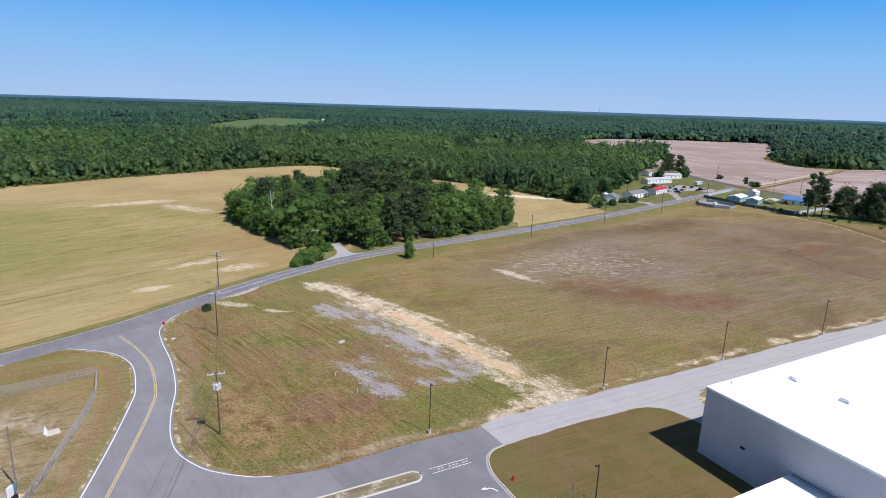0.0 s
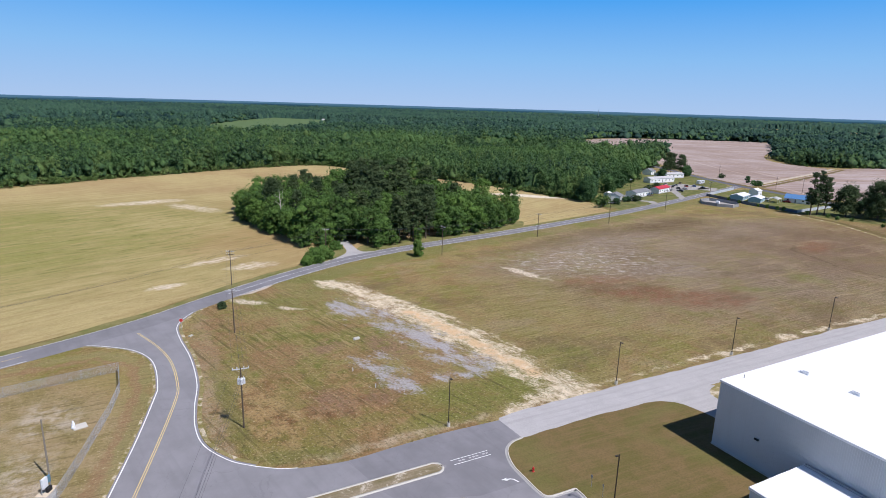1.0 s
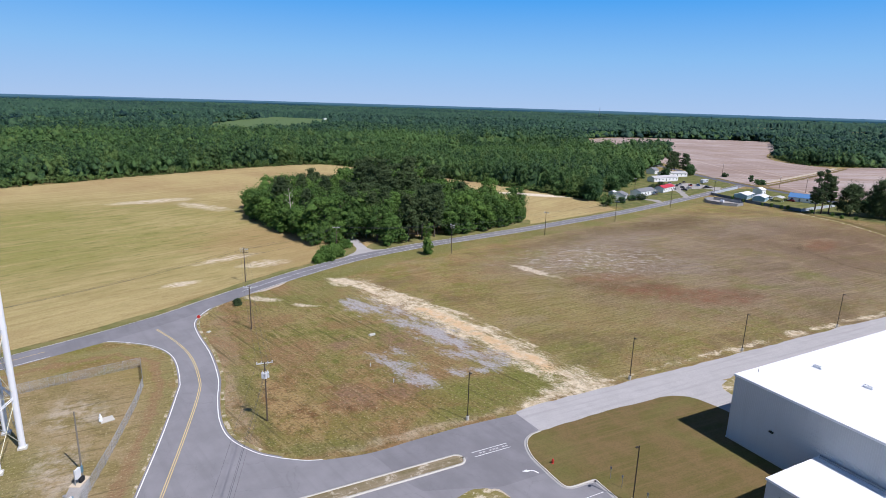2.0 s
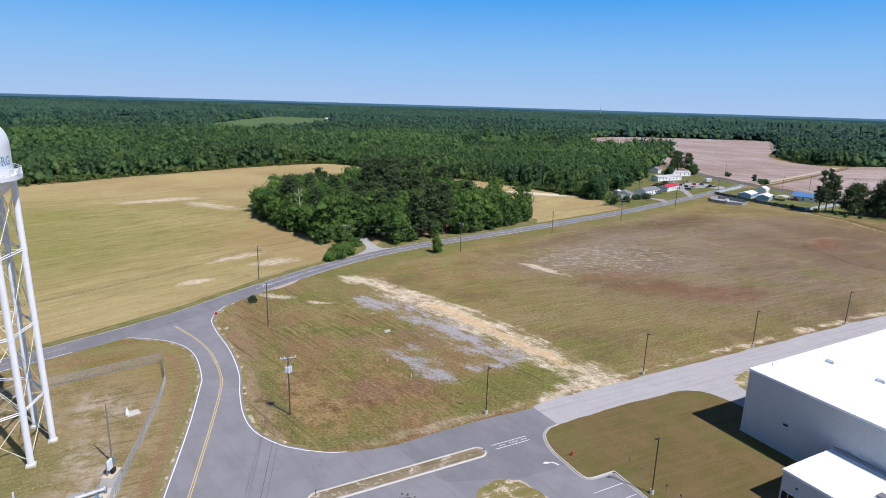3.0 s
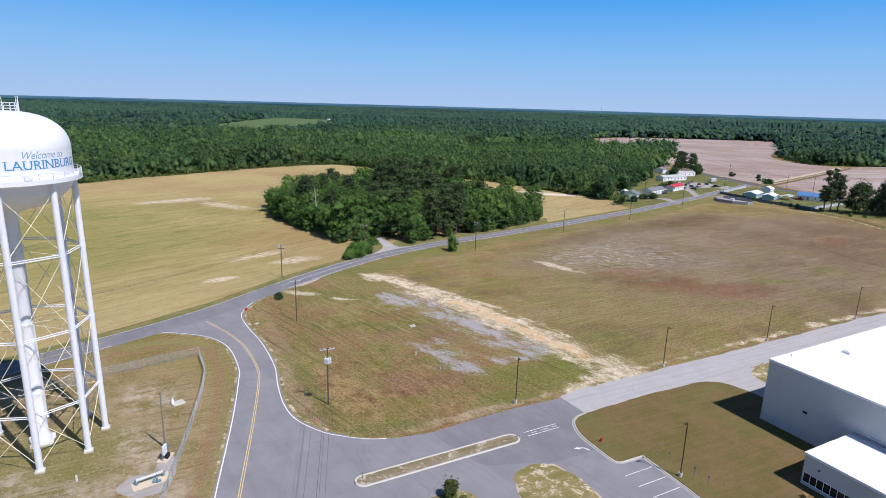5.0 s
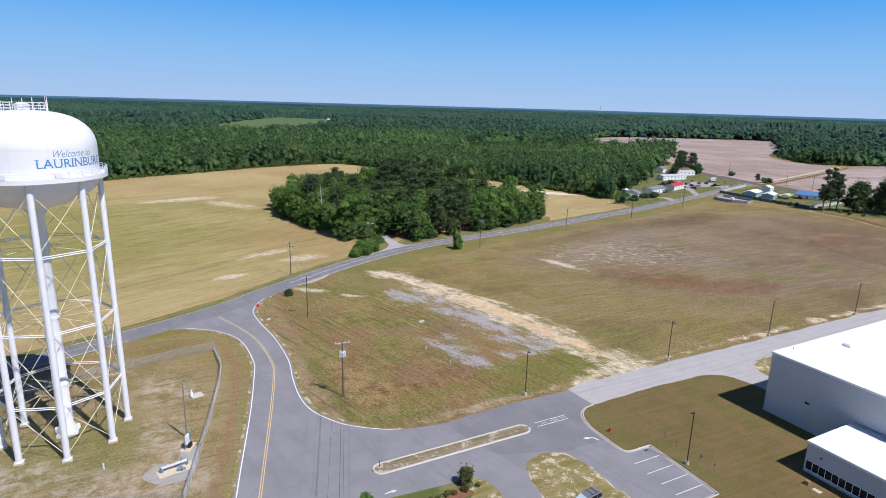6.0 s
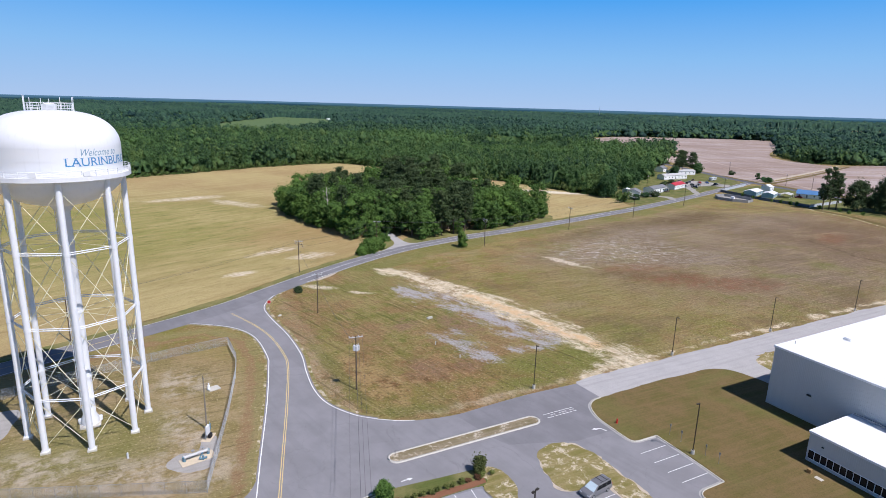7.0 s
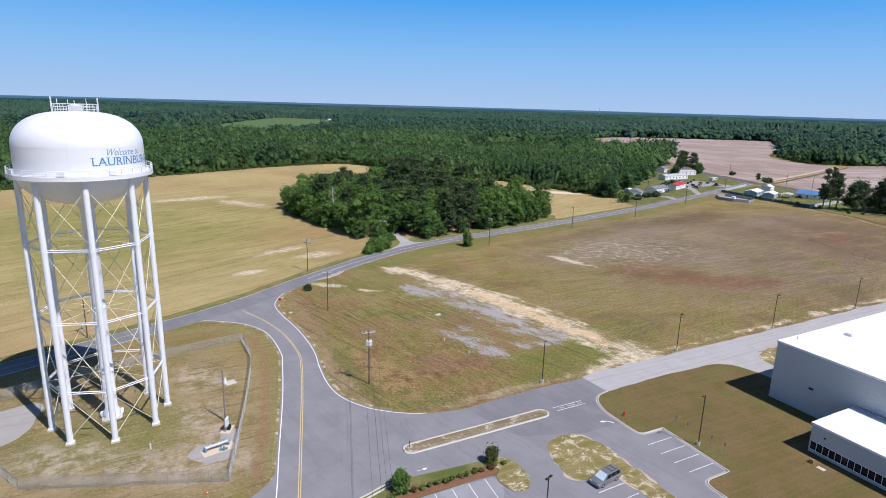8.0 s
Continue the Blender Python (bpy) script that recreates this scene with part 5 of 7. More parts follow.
def woods_near():
    rg = np.random.default_rng(8)
    cx, cy = -55.0, -83.0
    tiers = ((230, 400, 5.8, 7, 32, 0.78), (400, 560, 6.0, 5, 24, 0.95), (560, 800, 7.0, 3, 20, 1.25), (800, 1150, 8.4, 2, 9, 2.0), (1150, 1750, 13.0, 2, 4, 2.8))
    for r0, r1, gap, lumps, per, leaf in tiers:
        gx, gy = np.meshgrid(np.arange(-700, 1700, gap), np.arange(140, 1700, gap))
        gx = gx + rg.uniform(-0.48, 0.48, gx.shape) * gap
        gy = gy + rg.uniform(-0.48, 0.48, gy.shape) * gap
        r = np.hypot(gx - cx, gy - cy)
        a = np.degrees(np.arctan2(gy - cy, gx - cx))
        ok = (r >= r0) & (r < r1) & (a > 22) & (a < 103) & in_woods(gx, gy) & (rg.random(gx.shape) > 0.06)
        gx, gy = gx[ok], gy[ok]
        n = len(gx)
        stand = np.array([noise.noise((x * 0.012, y * 0.012, 4)) for x, y in zip(gx, gy)])
        pine = rg.random(n) < np.clip(0.30 - 1.2 * stand, 0.04, 0.85)
        h = 14.0 + 9.0 * stand + rg.normal(0, 1.7, n) + 2.0 * pine
        h = (h + 3.5 * (rg.random(n) > 0.92)) * (0.82 if r0 >= 800 else 1.0)
        low = inside(gx, gy, YOUNG_PINES)
        h = np.where(low, 8.0 + rg.normal(0, 0.5, n), h)
        w = np.where(low, 4.6, np.where(pine, 6.5, 9.5) * np.exp(rg.normal(0, 0.28, n))) * gap / 5.6
        turn = rg.random(n) * 6.28
        cs, rs = [], []
        for k in range(lumps):
            t = k / lumps
            z = h * (0.92 - (0.72 if lumps > 2 else 1.18) * t) + rg.normal(0, 0.5, n)
            small = (3.0 / lumps) ** 0.42 if lumps > 3 else 1.0
            rad = np.where(pine, w * (0.22 + 0.26 * t), w * (0.30 + 0.20 * t)) * rg.uniform(0.65, 1.35, n) * small
            ang = turn + 2.4 * k + rg.normal(0, 0.4, n)
            off = w * np.where(pine, 0.14 + 0.20 * t, 0.34) * (0.2 if k == 0 else 1) * rg.uniform(0.6, 1.2, n)
            cs.append(np.stack([gx + off * np.cos(ang), gy + off * np.sin(ang), z], 1))
            rs.append(np.stack([rad * rg.uniform(0.8, 1.2, n), rad * rg.uniform(0.8, 1.2, n), rad * np.where(pine, 1.5, 1.1) * (0.8 if r0 >= 800 else 1.0)], 1))
        c, r = np.concatenate(cs), np.concatenate(rs)
        v, f = foliage(c, r, per, np.full(len(c), leaf), rg, 0.46 if r0 < 800 else 0.60, loose=0.6)
        # the farther tiers take leaves with haze in their colour
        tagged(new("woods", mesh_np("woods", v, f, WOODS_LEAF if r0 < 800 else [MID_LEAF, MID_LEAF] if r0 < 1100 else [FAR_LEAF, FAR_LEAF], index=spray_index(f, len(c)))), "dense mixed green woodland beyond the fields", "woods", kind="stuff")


def canopy_bed():
    """The closed leaf layer under the tree tops, which slopes to the ground at the wood's edge."""
    rg = np.random.default_rng(31)
    cx, cy = -55.0, -83.0
    na = 420
    ang = np.radians(np.linspace(20, 105, na))
    rad = [235.0]
    while rad[-1] < 1760:
        rad.append(rad[-1] * 1.0115 + 0.9)
    rad = np.array(rad)
    A, Rr = np.meshgrid(ang, rad)
    A = A + rg.normal(0, 0.0011, A.shape)
    Rj = Rr * (1 + rg.normal(0, 0.0032, A.shape))
    X, Y = cx + Rj * np.cos(A), cy + Rj * np.sin(A)
    stand = np.array([noise.noise((x * 0.012, y * 0.012, 4)) for x, y in zip(X.ravel(), Y.ravel())]).reshape(X.shape)
    ok = in_woods(X, Y)
    deep = ok.copy()
    for dx, dy in ((7, 0), (-7, 0), (0, 7), (0, -7)):
        deep &= in_woods(X + dx, Y + dy)
    Z = np.where(deep, np.where(inside(X, Y, YOUNG_PINES), 5.0, 9.6 + 6.5 * stand) + rg.normal(0, 1.3, X.shape), np.where(ok, 2.0, -1.0))
    v = np.stack([X, Y, Z], 2).reshape(-1, 3)
    i, j = np.meshgrid(np.arange(na - 1), np.arange(len(rad) - 1))
    q = (j * na + i).ravel()
    k = ok.ravel()
    q = q[k[q] & k[q + 1] & k[q + na] & k[q + na + 1]]
    f = np.vstack([np.stack([q, q + 1, q + na + 1], 1), np.stack([q, q + na + 1, q + na], 1)])
    tagged(new("understorey", mesh_np("understorey", v, f, [WOODS_LEAF[0]])), "closed green leaf layer below the tree tops", "woods", kind="stuff")


def grove_bed():
    """Leafy undergrowth that fills the inside of the grove."""
    rg = np.random.default_rng(33)
    edge = np.array(smooth_line(GROVE, 2, True))
    x, y = rg.uniform(-12, 124, 2600), rg.uniform(122, 240, 2600)
    ok = inside(x, y, GROVE)
    x, y = x[ok], y[ok]
    d = np.array([np.min(np.hypot(edge[:, 0] - a, edge[:, 1] - b)) for a, b in zip(x, y)])
    ok = (d > 3.5) & ~((x > 14) & (x < 34) & (y < 150))
    x, y, d = x[ok], y[ok], d[ok]
    n = len(x)
    z = np.minimum(2.5 + d * 0.7, 9.0) * rg.uniform(0.7, 1.1, n)
    r = rg.uniform(2.0, 3.4, n)
    v, f = foliage(np.stack([x, y, z], 1), np.stack([r, r, r * 0.75], 1), 30, np.full(n, 0.6), rg, 0.75, loose=0.45)
    tagged(new("understorey", mesh_np("understorey", v, f, GROVE_BED_LEAF, index=spray_index(f, n))), "leafy green undergrowth filling the grove", "undergrowth", kind="stuff")


def woods_far():
    """Tree tops from more than a kilometre to the horizon: a canopy with uneven tops."""
    rg = np.random.default_rng(9)
    cx, cy = -55.0, -83.0
    na = 900
    ang = np.radians(np.linspace(14, 110, na))
    rad = [1700.0]
    while rad[-1] < 3300:
        rad.append(rad[-1] * 1.0072 + 1.0)
    rad = np.array(rad)
    A, Rr = np.meshgrid(ang, rad)
    A = A + rg.normal(0, 0.0007, A.shape)
    Rj = Rr * (1 + rg.normal(0, 0.0022, A.shape))
    X, Y = cx + Rj * np.cos(A), cy + Rj * np.sin(A)
    flat = np.array([noise.noise((x * 0.008, y * 0.008, 1)) for x, y in zip(X.ravel(), Y.ravel())]).reshape(X.shape)
    Z = 12.0 + 6.0 * flat + rg.normal(0, 3.4, X.shape)
    rise = np.clip((Rr - 1800) / 3000, 0, 1) ** 1.2 * 17
    ok = in_woods(X, Y)
    Z = np.where(ok, Z + rise, -6)
    v = np.stack([X, Y, Z], 2).reshape(-1, 3)
    i, j = np.meshgrid(np.arange(na - 1), np.arange(len(rad) - 1))
    q = (j * na + i).ravel()
    keep = ok[:-1, :-1].ravel() | ok[1:, :-1].ravel() | ok[:-1, 1:].ravel() | ok[1:, 1:].ravel()
    q = q[keep]
    f = np.vstack([np.stack([q, q + 1, q + na + 1], 1), np.stack([q, q + na + 1, q + na], 1)])
    tagged(new("far_woods", mesh_np("far_woods", v, f, [FAR_LEAF])), "unbroken dark green woods reaching the horizon, haze in the leaf colour", "woods", kind="stuff")


def wood_fringe():
    """Low bright bushes and saplings along the foot of the woods."""
    rg = np.random.default_rng(21)
    line = np.vstack([smooth_line(N_EDGE[1:], 1.7), smooth_line([(196, 190), (206, 200), (228, 222), (262, 244), (300, 259), (330, 285)], 2.4), smooth_line([(664, 385), (603, 312), (622, 288), (668, 266)], 3)])
    n = len(line)
    x, y = line[:, 0] + rg.normal(0, 1.6, n), line[:, 1] + rg.normal(0, 1.6, n) + 1.0
    h = np.clip(rg.gamma(3.0, 0.9, n), 0.8, 7)
    c = np.concatenate([np.stack([x, y, h * 0.45], 1), np.stack([x + rg.normal(0, 1, n), y + rg.normal(0, 1, n), h * 0.8], 1)])
    r = np.concatenate([np.stack([h * 0.45 + 0.5, h * 0.45 + 0.5, h * 0.5], 1), np.stack([h * 0.32, h * 0.32, h * 0.34], 1)])
    v, f = foliage(c, r, 26, np.full(len(c), 1.0), rg, 0.42)
    tagged(new("wood_fringe", mesh_np("wood_fringe", v, f, FRINGE_LEAF, index=spray_index(f, len(c)))), "bright green bushes along the foot of the woods", "bushes", kind="stuff")


def hazy_distant_woods():
    """The last woods before the horizon, a flat far backdrop that glows in haze colours."""
    cx, cy = -55.0, -83.0
    n = 240
    ang = np.radians(np.linspace(-10, 134, n))
    v = []
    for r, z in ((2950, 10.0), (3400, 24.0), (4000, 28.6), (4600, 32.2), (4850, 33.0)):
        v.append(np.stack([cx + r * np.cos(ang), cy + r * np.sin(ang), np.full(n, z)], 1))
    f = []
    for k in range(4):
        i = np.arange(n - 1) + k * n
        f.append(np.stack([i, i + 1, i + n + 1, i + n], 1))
    tagged(new("backdrop", mesh_np("backdrop", np.vstack(v), np.vstack(f), [HAZE_WOODS])), "self-lit flat backdrop of hazy distant woods under the horizon", "backdrop", kind="structure")


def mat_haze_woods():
    k = Mat("hazy_distant_woods", 1.0, spec=0.0)
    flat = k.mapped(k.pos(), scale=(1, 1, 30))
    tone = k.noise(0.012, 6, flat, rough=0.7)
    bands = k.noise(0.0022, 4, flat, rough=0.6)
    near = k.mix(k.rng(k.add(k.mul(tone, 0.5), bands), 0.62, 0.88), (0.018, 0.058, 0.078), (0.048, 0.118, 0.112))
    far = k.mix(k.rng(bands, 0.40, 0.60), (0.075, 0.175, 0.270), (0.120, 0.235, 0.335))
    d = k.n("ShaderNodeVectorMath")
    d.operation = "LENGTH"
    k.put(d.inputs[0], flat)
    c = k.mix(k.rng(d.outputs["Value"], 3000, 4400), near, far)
    # black base, all colour glows: haze painted in, paler blue with distance
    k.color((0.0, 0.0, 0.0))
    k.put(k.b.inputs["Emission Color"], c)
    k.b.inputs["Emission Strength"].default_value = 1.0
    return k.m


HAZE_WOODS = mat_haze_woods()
FRINGE_LEAF = leaf_pair("fringe_leaves", (0.060, 0.112, 0.030), (0.125, 0.195, 0.048), (0.180, 0.220, 0.070), 0.16, grain=1.8, holes=0.46)
GROVE_BED_LEAF = leaf_pair("undergrowth_leaves", (0.044, 0.088, 0.030), (0.092, 0.165, 0.040), (0.120, 0.180, 0.050), 0.11, ragged_tone=0.2, grain=2.4, holes=0.46)
# distance haze is put into these two as a bluer, darker leaf green
FAR_LEAF = mat_leaf("hazed_far_woodland", (0.008, 0.034, 0.040), (0.068, 0.144, 0.080), (0.095, 0.170, 0.090), 0.07, ragged_tone=0.15, grain=0.7)
MID_LEAF = mat_leaf("hazed_middle_woodland", (0.011, 0.038, 0.036), (0.074, 0.154, 0.066), (0.110, 0.185, 0.076), 0.09, ragged_tone=0.15, grain=1.0)
woods_near()
canopy_bed()
grove_bed()
woods_far()
wood_fringe()
hazy_distant_woods()



def radio_mast(x, y, h):
    t = thing("radio_mast", pose(x, y, 0), "thin grey lattice mast far off above the woods", "mast")
    for i in range(3):
        a = i * 2.094
        bm = bmx()
        tube(bm, (1.4 * math.cos(a), 1.4 * math.sin(a), 0), (0.7 * math.cos(a), 0.7 * math.sin(a), h), 0.35, 0.3, 6)
        part("leg", bm, GALV, t)
    for z in np.arange(6, h, 6):
        bm = bmx()
        tube(bm, (1.3, 0, z), (-0.6, 1.1, z + 3), 0.2, n=5)
        tube(bm, (-0.6, 1.1, z + 3), (-0.6, -1.1, z + 6 if z + 6 < h else h), 0.2, n=5)
        part("lattice_bar", bm, GALV, t)


radio_mast(1974, 2170, 59)

# ---- car park: islands, markings ----
def rounded(cx, cy, hx, hy, r=None, n=8):
    r = min(hx, hy) if r is None else r
    out = []
    for sx, sy, a0 in ((1, 1, 0), (-1, 1, 90), (-1, -1, 180), (1, -1, 270)):
        for i in range(n + 1):
            a = radians(a0 + 90 * i / n)
            out.append((cx + sx * (hx - r) + r * math.cos(a), cy + sy * (hy - r) + r * math.sin(a)))
    return np.array(out)


def closed_band(name, line, width, z, thick, material, label):
    line = np.vstack([line, line[:2]])
    band(name, line, width, z, material, label, thick, "kerb")


island = rounded(-20.7, -10.0, 14.35, 1.28)
island[:, 1] += (island[:, 0] + 20.7) * 0.006
sheet("traffic_island", island, 0.0, ISLAND_SOIL, "long narrow traffic island of bare soil and thin grass", "traffic island", thick=0.12)
closed_band("kerb", island, 0.36, 0.0, 0.17, CONCRETE, "pale concrete kerb round the traffic island")
bed = smooth_line([(-49, -19.6), (-44, -17.8), (-39.4, -16.8), (-30, -17.5), (-22.6, -18.2), (-21, -19.7), (-20.7, -22.5), (-21.4, -25.2), (-23, -26.6), (-24.6, -25.5), (-25.1, -22.6), (-26.2, -21.7), (-35, -21.6), (-48, -21.6)], 0.7, True)
sheet("planting_bed", bed, 0.0, GREEN_LAWN, "green grass planting bed between parking rows", "planting bed", thick=0.10)
closed_band("kerb", bed[(bed[:, 0] < -38) & (bed[:, 1] > -20.5)], 0.32, 0.0, 0.15, CONCRETE, "pale concrete kerb of the planting bed")
sheet("mulch_strip", ragged(np.array([(x, -20.35) for x in range(-47, -23)] + [(-24.2, -21.5)] + [(x, -21.55) for x in range(-25, -48, -1)]), 0.18, 4, 0.7), 0.115, MULCH, "reddish brown mulch strip", "planting bed")
sheet("bare_end", ragged(smooth_line([(-24.6, -19.2), (-22.5, -18.0), (-20.8, -19.5), (-20.4, -22.5), (-21.2, -25.4), (-23, -27.0), (-24.9, -25.8), (-25.3, -22.6), (-23.8, -21)], 0.6, True), 0.25, 2, 0.8), 0.118, SPARSE_LAWN, "sandy worn end of the planting bed", "planting bed")
sheet("stall_paving", ragged(smooth_line([(-46, -21.9), (-36, -21.8), (-26.4, -21.9), (-25.6, -23.4), (-26.2, -26.5), (-30, -29), (-40, -31), (-47, -31)], 0.8, True), 0.5, 14, 0.4), 0.0245, PALE_ASPHALT, "newer asphalt of the parking stalls, paler with sky reflection in its colour", "road")
oval = smooth_line([(-14.1, -21.0), (-12.8, -18.6), (-10, -17.4), (-7.3, -17.9), (-5.4, -19.8), (-4.4, -23), (-4.3, -29), (-4.3, -40), (-4.3, -62), (-8, -62), (-8.0, -40), (-8.0, -32.2), (-8.3, -29.4), (-10.4, -28.4), (-13.6, -28.7), (-15.0, -27.2), (-14.9, -24)], 0.6, True)
sheet("sandy_rim", ragged(shifted(oval, 0.12), 0.9, 11, 0.55), 0.031, DIRT, "pale sand washed out round the worn island", "ground")
sheet("grass_island", ragged(oval, 0.45, 5, 0.6), 0.0, SPARSE_LAWN, "worn grass island with bare sandy edges", "grass island", thick=0.07)


def stripe(x0, y0, x1, y1, w=0.11):
    band("stall_line", np.array([(x0, y0), ((x0 + x1) / 2, (y0 + y1) / 2), (x1, y1)]), w, 0.029, WHITE_LINE, "white painted parking stall line")


for y in (-25.85, -28.65, -31.4, -34.15):
    stripe(2.6, y, 8.2, y)
for i in range(6):
    stripe(-27.1 - 2.78 * i, -21.9, -27.7 - 2.78 * i, -27.2)
for i in range(6):
    stripe(-13.6, -31.9 - 2.75 * i, -8.3, -31.75 - 2.75 * i)


def flat_shape(name, outline, m, material, label, category="road marking"):
    bm = bmx()
    bm.faces.new([bm.verts.new(m @ Vector((x, y, 0))) for x, y in outline])
    bmesh.ops.triangulate(bm, faces=bm.faces[:])
    return tagged(part(name, bm, material), label, category, kind="structure")


ARROW = [(-1.5, -0.13), (0.35, -0.13), (0.35, -0.48), (1.6, 0), (0.35, 0.48), (0.35, 0.13), (-1.5, 0.13)]
BENT = [(1.4, -0.9), (1.65, -0.8), (0.9, 0.35), (0.2, 0.62), (-0.5, 0.62), (-0.5, 0.95), (-1.6, 0.45), (-0.5, -0.05), (-0.5, 0.32), (0.1, 0.32), (0.7, 0.1)]
flat_shape("pavement_arrow", [(0.62 * x, 0.66 * y) for x, y in ARROW], pose(-34.6, -15.8, 0.029, 0, 0, 1), WHITE_LINE, "white painted straight arrow on the asphalt")
flat_shape("pavement_arrow", [(0.78 * x, 0.70 * y) for x, y in BENT], pose(1.3, -17.3, 0.029, 0, 0, -14), WHITE_LINE, "white painted bent arrow on the asphalt")
WORN_PAINT = mat_paint("worn_white_paint", (0.48, 0.47, 0.46))
for y in (-9.15, -10.35):
    band("lane_line", np.array([(-4.5, y), (-1, y), (2.3, y)]), 0.12, 0.029, WHITE_LINE, "thin white lane line")
for i, w in enumerate((0.55, 0.55, 0.0, 0.5, 0.6, 0.55, 0.0, 0.55, 0.5)):
    if w:
        band("worn_marking", np.array([(-3.3 + i * 0.62, -9.75), (-3.3 + i * 0.62 + w * 0.5, -9.75), (-3.3 + i * 0.62 + w * 0.8, -9.75)]), 0.30, 0.0295, WORN_PAINT, "faded white block of road lettering")
# seam where the newer asphalt begins
band("asphalt_seam", smooth_line([(-19.2, -2.5), (-18.4, -5), (-17.6, -8.5)], 1), 0.14, 0.027, ROAD_ASPHALT, "dark joint across the asphalt", category="joint")
sheet("dirt_shoulder", ragged(smooth_line([(-25.5, 87.2), (-18, 91.6), (-9, 96.2), (-13, 90.5), (-20, 86.3)], 1.5, True), 0.6, 7, 0.4), 0.026, DIRT, "pale dirt shoulder beside the road", "shoulder")
sheet("driveway", ragged(smooth_line([(14.2, 115.0), (20, 120), (23.2, 127), (24.2, 140), (27.5, 158), (30, 158), (28.2, 140), (27.2, 127), (28.0, 121.6), (33, 120.9), (24, 118), (18, 116)], 1.5, True), 0.4, 3, 0.4),
      0.075, GRAVEL, "pale gravel driveway into the grove", "driveway")
for line, d in ((RIGHT_EDGE, 1.25), (LEFT_EDGE[:-25], -0.9)):
    a, b = ragged(shifted(line, d), 0.35, 2, 0.6), shifted(line, d * 0.45)
    sheet("sandy_edge", np.vstack([a, b[::-1]]), 0.012, SPARSE_LAWN, "sandy worn edge along the asphalt", "shoulder")


# ---- poles and lamps ----
def light_pole(x, y, turns, h=9.3):
    t = thing("light_pole", pose(x, y, 0), "dark bronze area light pole on a concrete base", "light pole", "light poles along the gravel road")
    bm = bmx()
    tube(bm, (0, 0, -0.2), (0, 0, 0.80), 0.31, 0.29, 16)
    part("base", bm, CONCRETE, t, "pale round concrete base")
    bm = bmx()
    box(bm, -0.17, -0.17, 0.80, 0.17, 0.17, 0.84)
    box(bm, -0.058, -0.058, 0.84, 0.058, 0.058, h, 0.01)
    part("pole", bm, BRONZE, t)
    for a in turns:
        m = Matrix.Rotation(radians(a), 4, "Z")
        bm = bmx()
        box(bm, 0.05, -0.035, h - 0.18, 0.22, 0.035, h - 0.10, 0, m)
        arm = part("arm", bm, BRONZE, t)
        bm = bmx()
        box(bm, 0.20, -0.16, h - 0.20, 0.66, 0.16, h - 0.06, 0.025, m)
        part("lamp_head", bm, BRONZE, t)
    return t


for x in (0, 38.8, 74.3, 112.5):
    light_pole(x, 0, (-90,))
light_pole(10.2, -29.6, (180,))
light_pole(-26.7, -36.0, (20, 200))


def utility_pole(x, y, h, turn, arms=1, cans=0, wood=None, label="weathered wooden utility pole with a crossarm"):
    t = thing("utility_pole", pose(x, y, 0, 0, 0, turn), label, "utility pole", "utility poles along the road")
    bm = bmx()
    tube(bm, (0, 0, -0.3), (0, 0, h), 0.145, 0.095, 12)
    part("post", bm, wood or POLE_WOOD, t)
    for k in range(arms):
        z = h - 0.35 - 0.9 * k
        bm = bmx()
        box(bm, -1.35, 0.08, z - 0.07, 1.35, 0.20, z + 0.07, 0.01)
        arm = part("crossarm", bm, CREAM if cans or k == 0 else POLE_WOOD, t)
        for sx in (-1.25, -0.55, 0.55, 1.25):
            bm = bmx()
            tube(bm, (sx, 0.14, z + 0.07), (sx, 0.14, z + 0.34), 0.055, 0.085, 8)
            part("insulator", bm, CREAM, arm)
        bm = bmx()
        for s in (-1, 1):
            tube(bm, (s * 0.75, 0.10, z - 0.06), (0, 0.12, z - 0.65), 0.025, n=5)
        part("arm_brace", bm, GALV, t)
    for k in range(cans):
        a = radians(200 + 70 * k)
        bm = bmx()
        cx, cy = 0.42 * math.cos(a), 0.42 * math.sin(a)
        tube(bm, (cx, cy, h - 2.9), (cx, cy, h - 1.95), 0.26, 0.26, 16)
        tube(bm, (cx, cy, h - 1.95), (cx, cy, h - 1.86), 0.28, 0.18, 16)
        can = part("transformer", bm, CREAM, t, "pale grey pole-top transformer can")
        bm = bmx()
        tube(bm, (cx, cy, h - 1.88), (cx, cy, h - 1.55), 0.05, 0.07, 8)
        part("bushing", bm, CREAM, can)
    return t


POLES = [(-32.0, 14.1, 11.2, -5), (-27.1, 58.3, 10.9, -6), (-22.2, 97.3, 10.7, -40), (13.2, 119.5, 10.4, -35), (53.3, 106.0, 11.1, -80), (106.6, 119.4, 10.3, -77), (158.8, 131.9, 10.6, -75), (217.2, 150, 11.6, -70), (287.2, 176.8, 10.2, -70)]
utility_pole(*POLES[0], arms=1, cans=3, label="wooden utility pole with crossarm and grey transformers")
for p in POLES[1:]:
    utility_pole(*p, arms=2 if p[1] in (97.3, 106.0) else 1)
utility_pole(-82.7, 62.2, 10.0, 22)
utility_pole(-57.5, -62, 11.0, -10)
utility_pole(-59.5, 11.3, 9.7, 10, arms=0, wood=simple("bleached_pole_wood", (0.235, 0.205, 0.165), 0.9, vary=0.2, scale=2.0), label="bleached grey wooden pole standing in the tower yard")


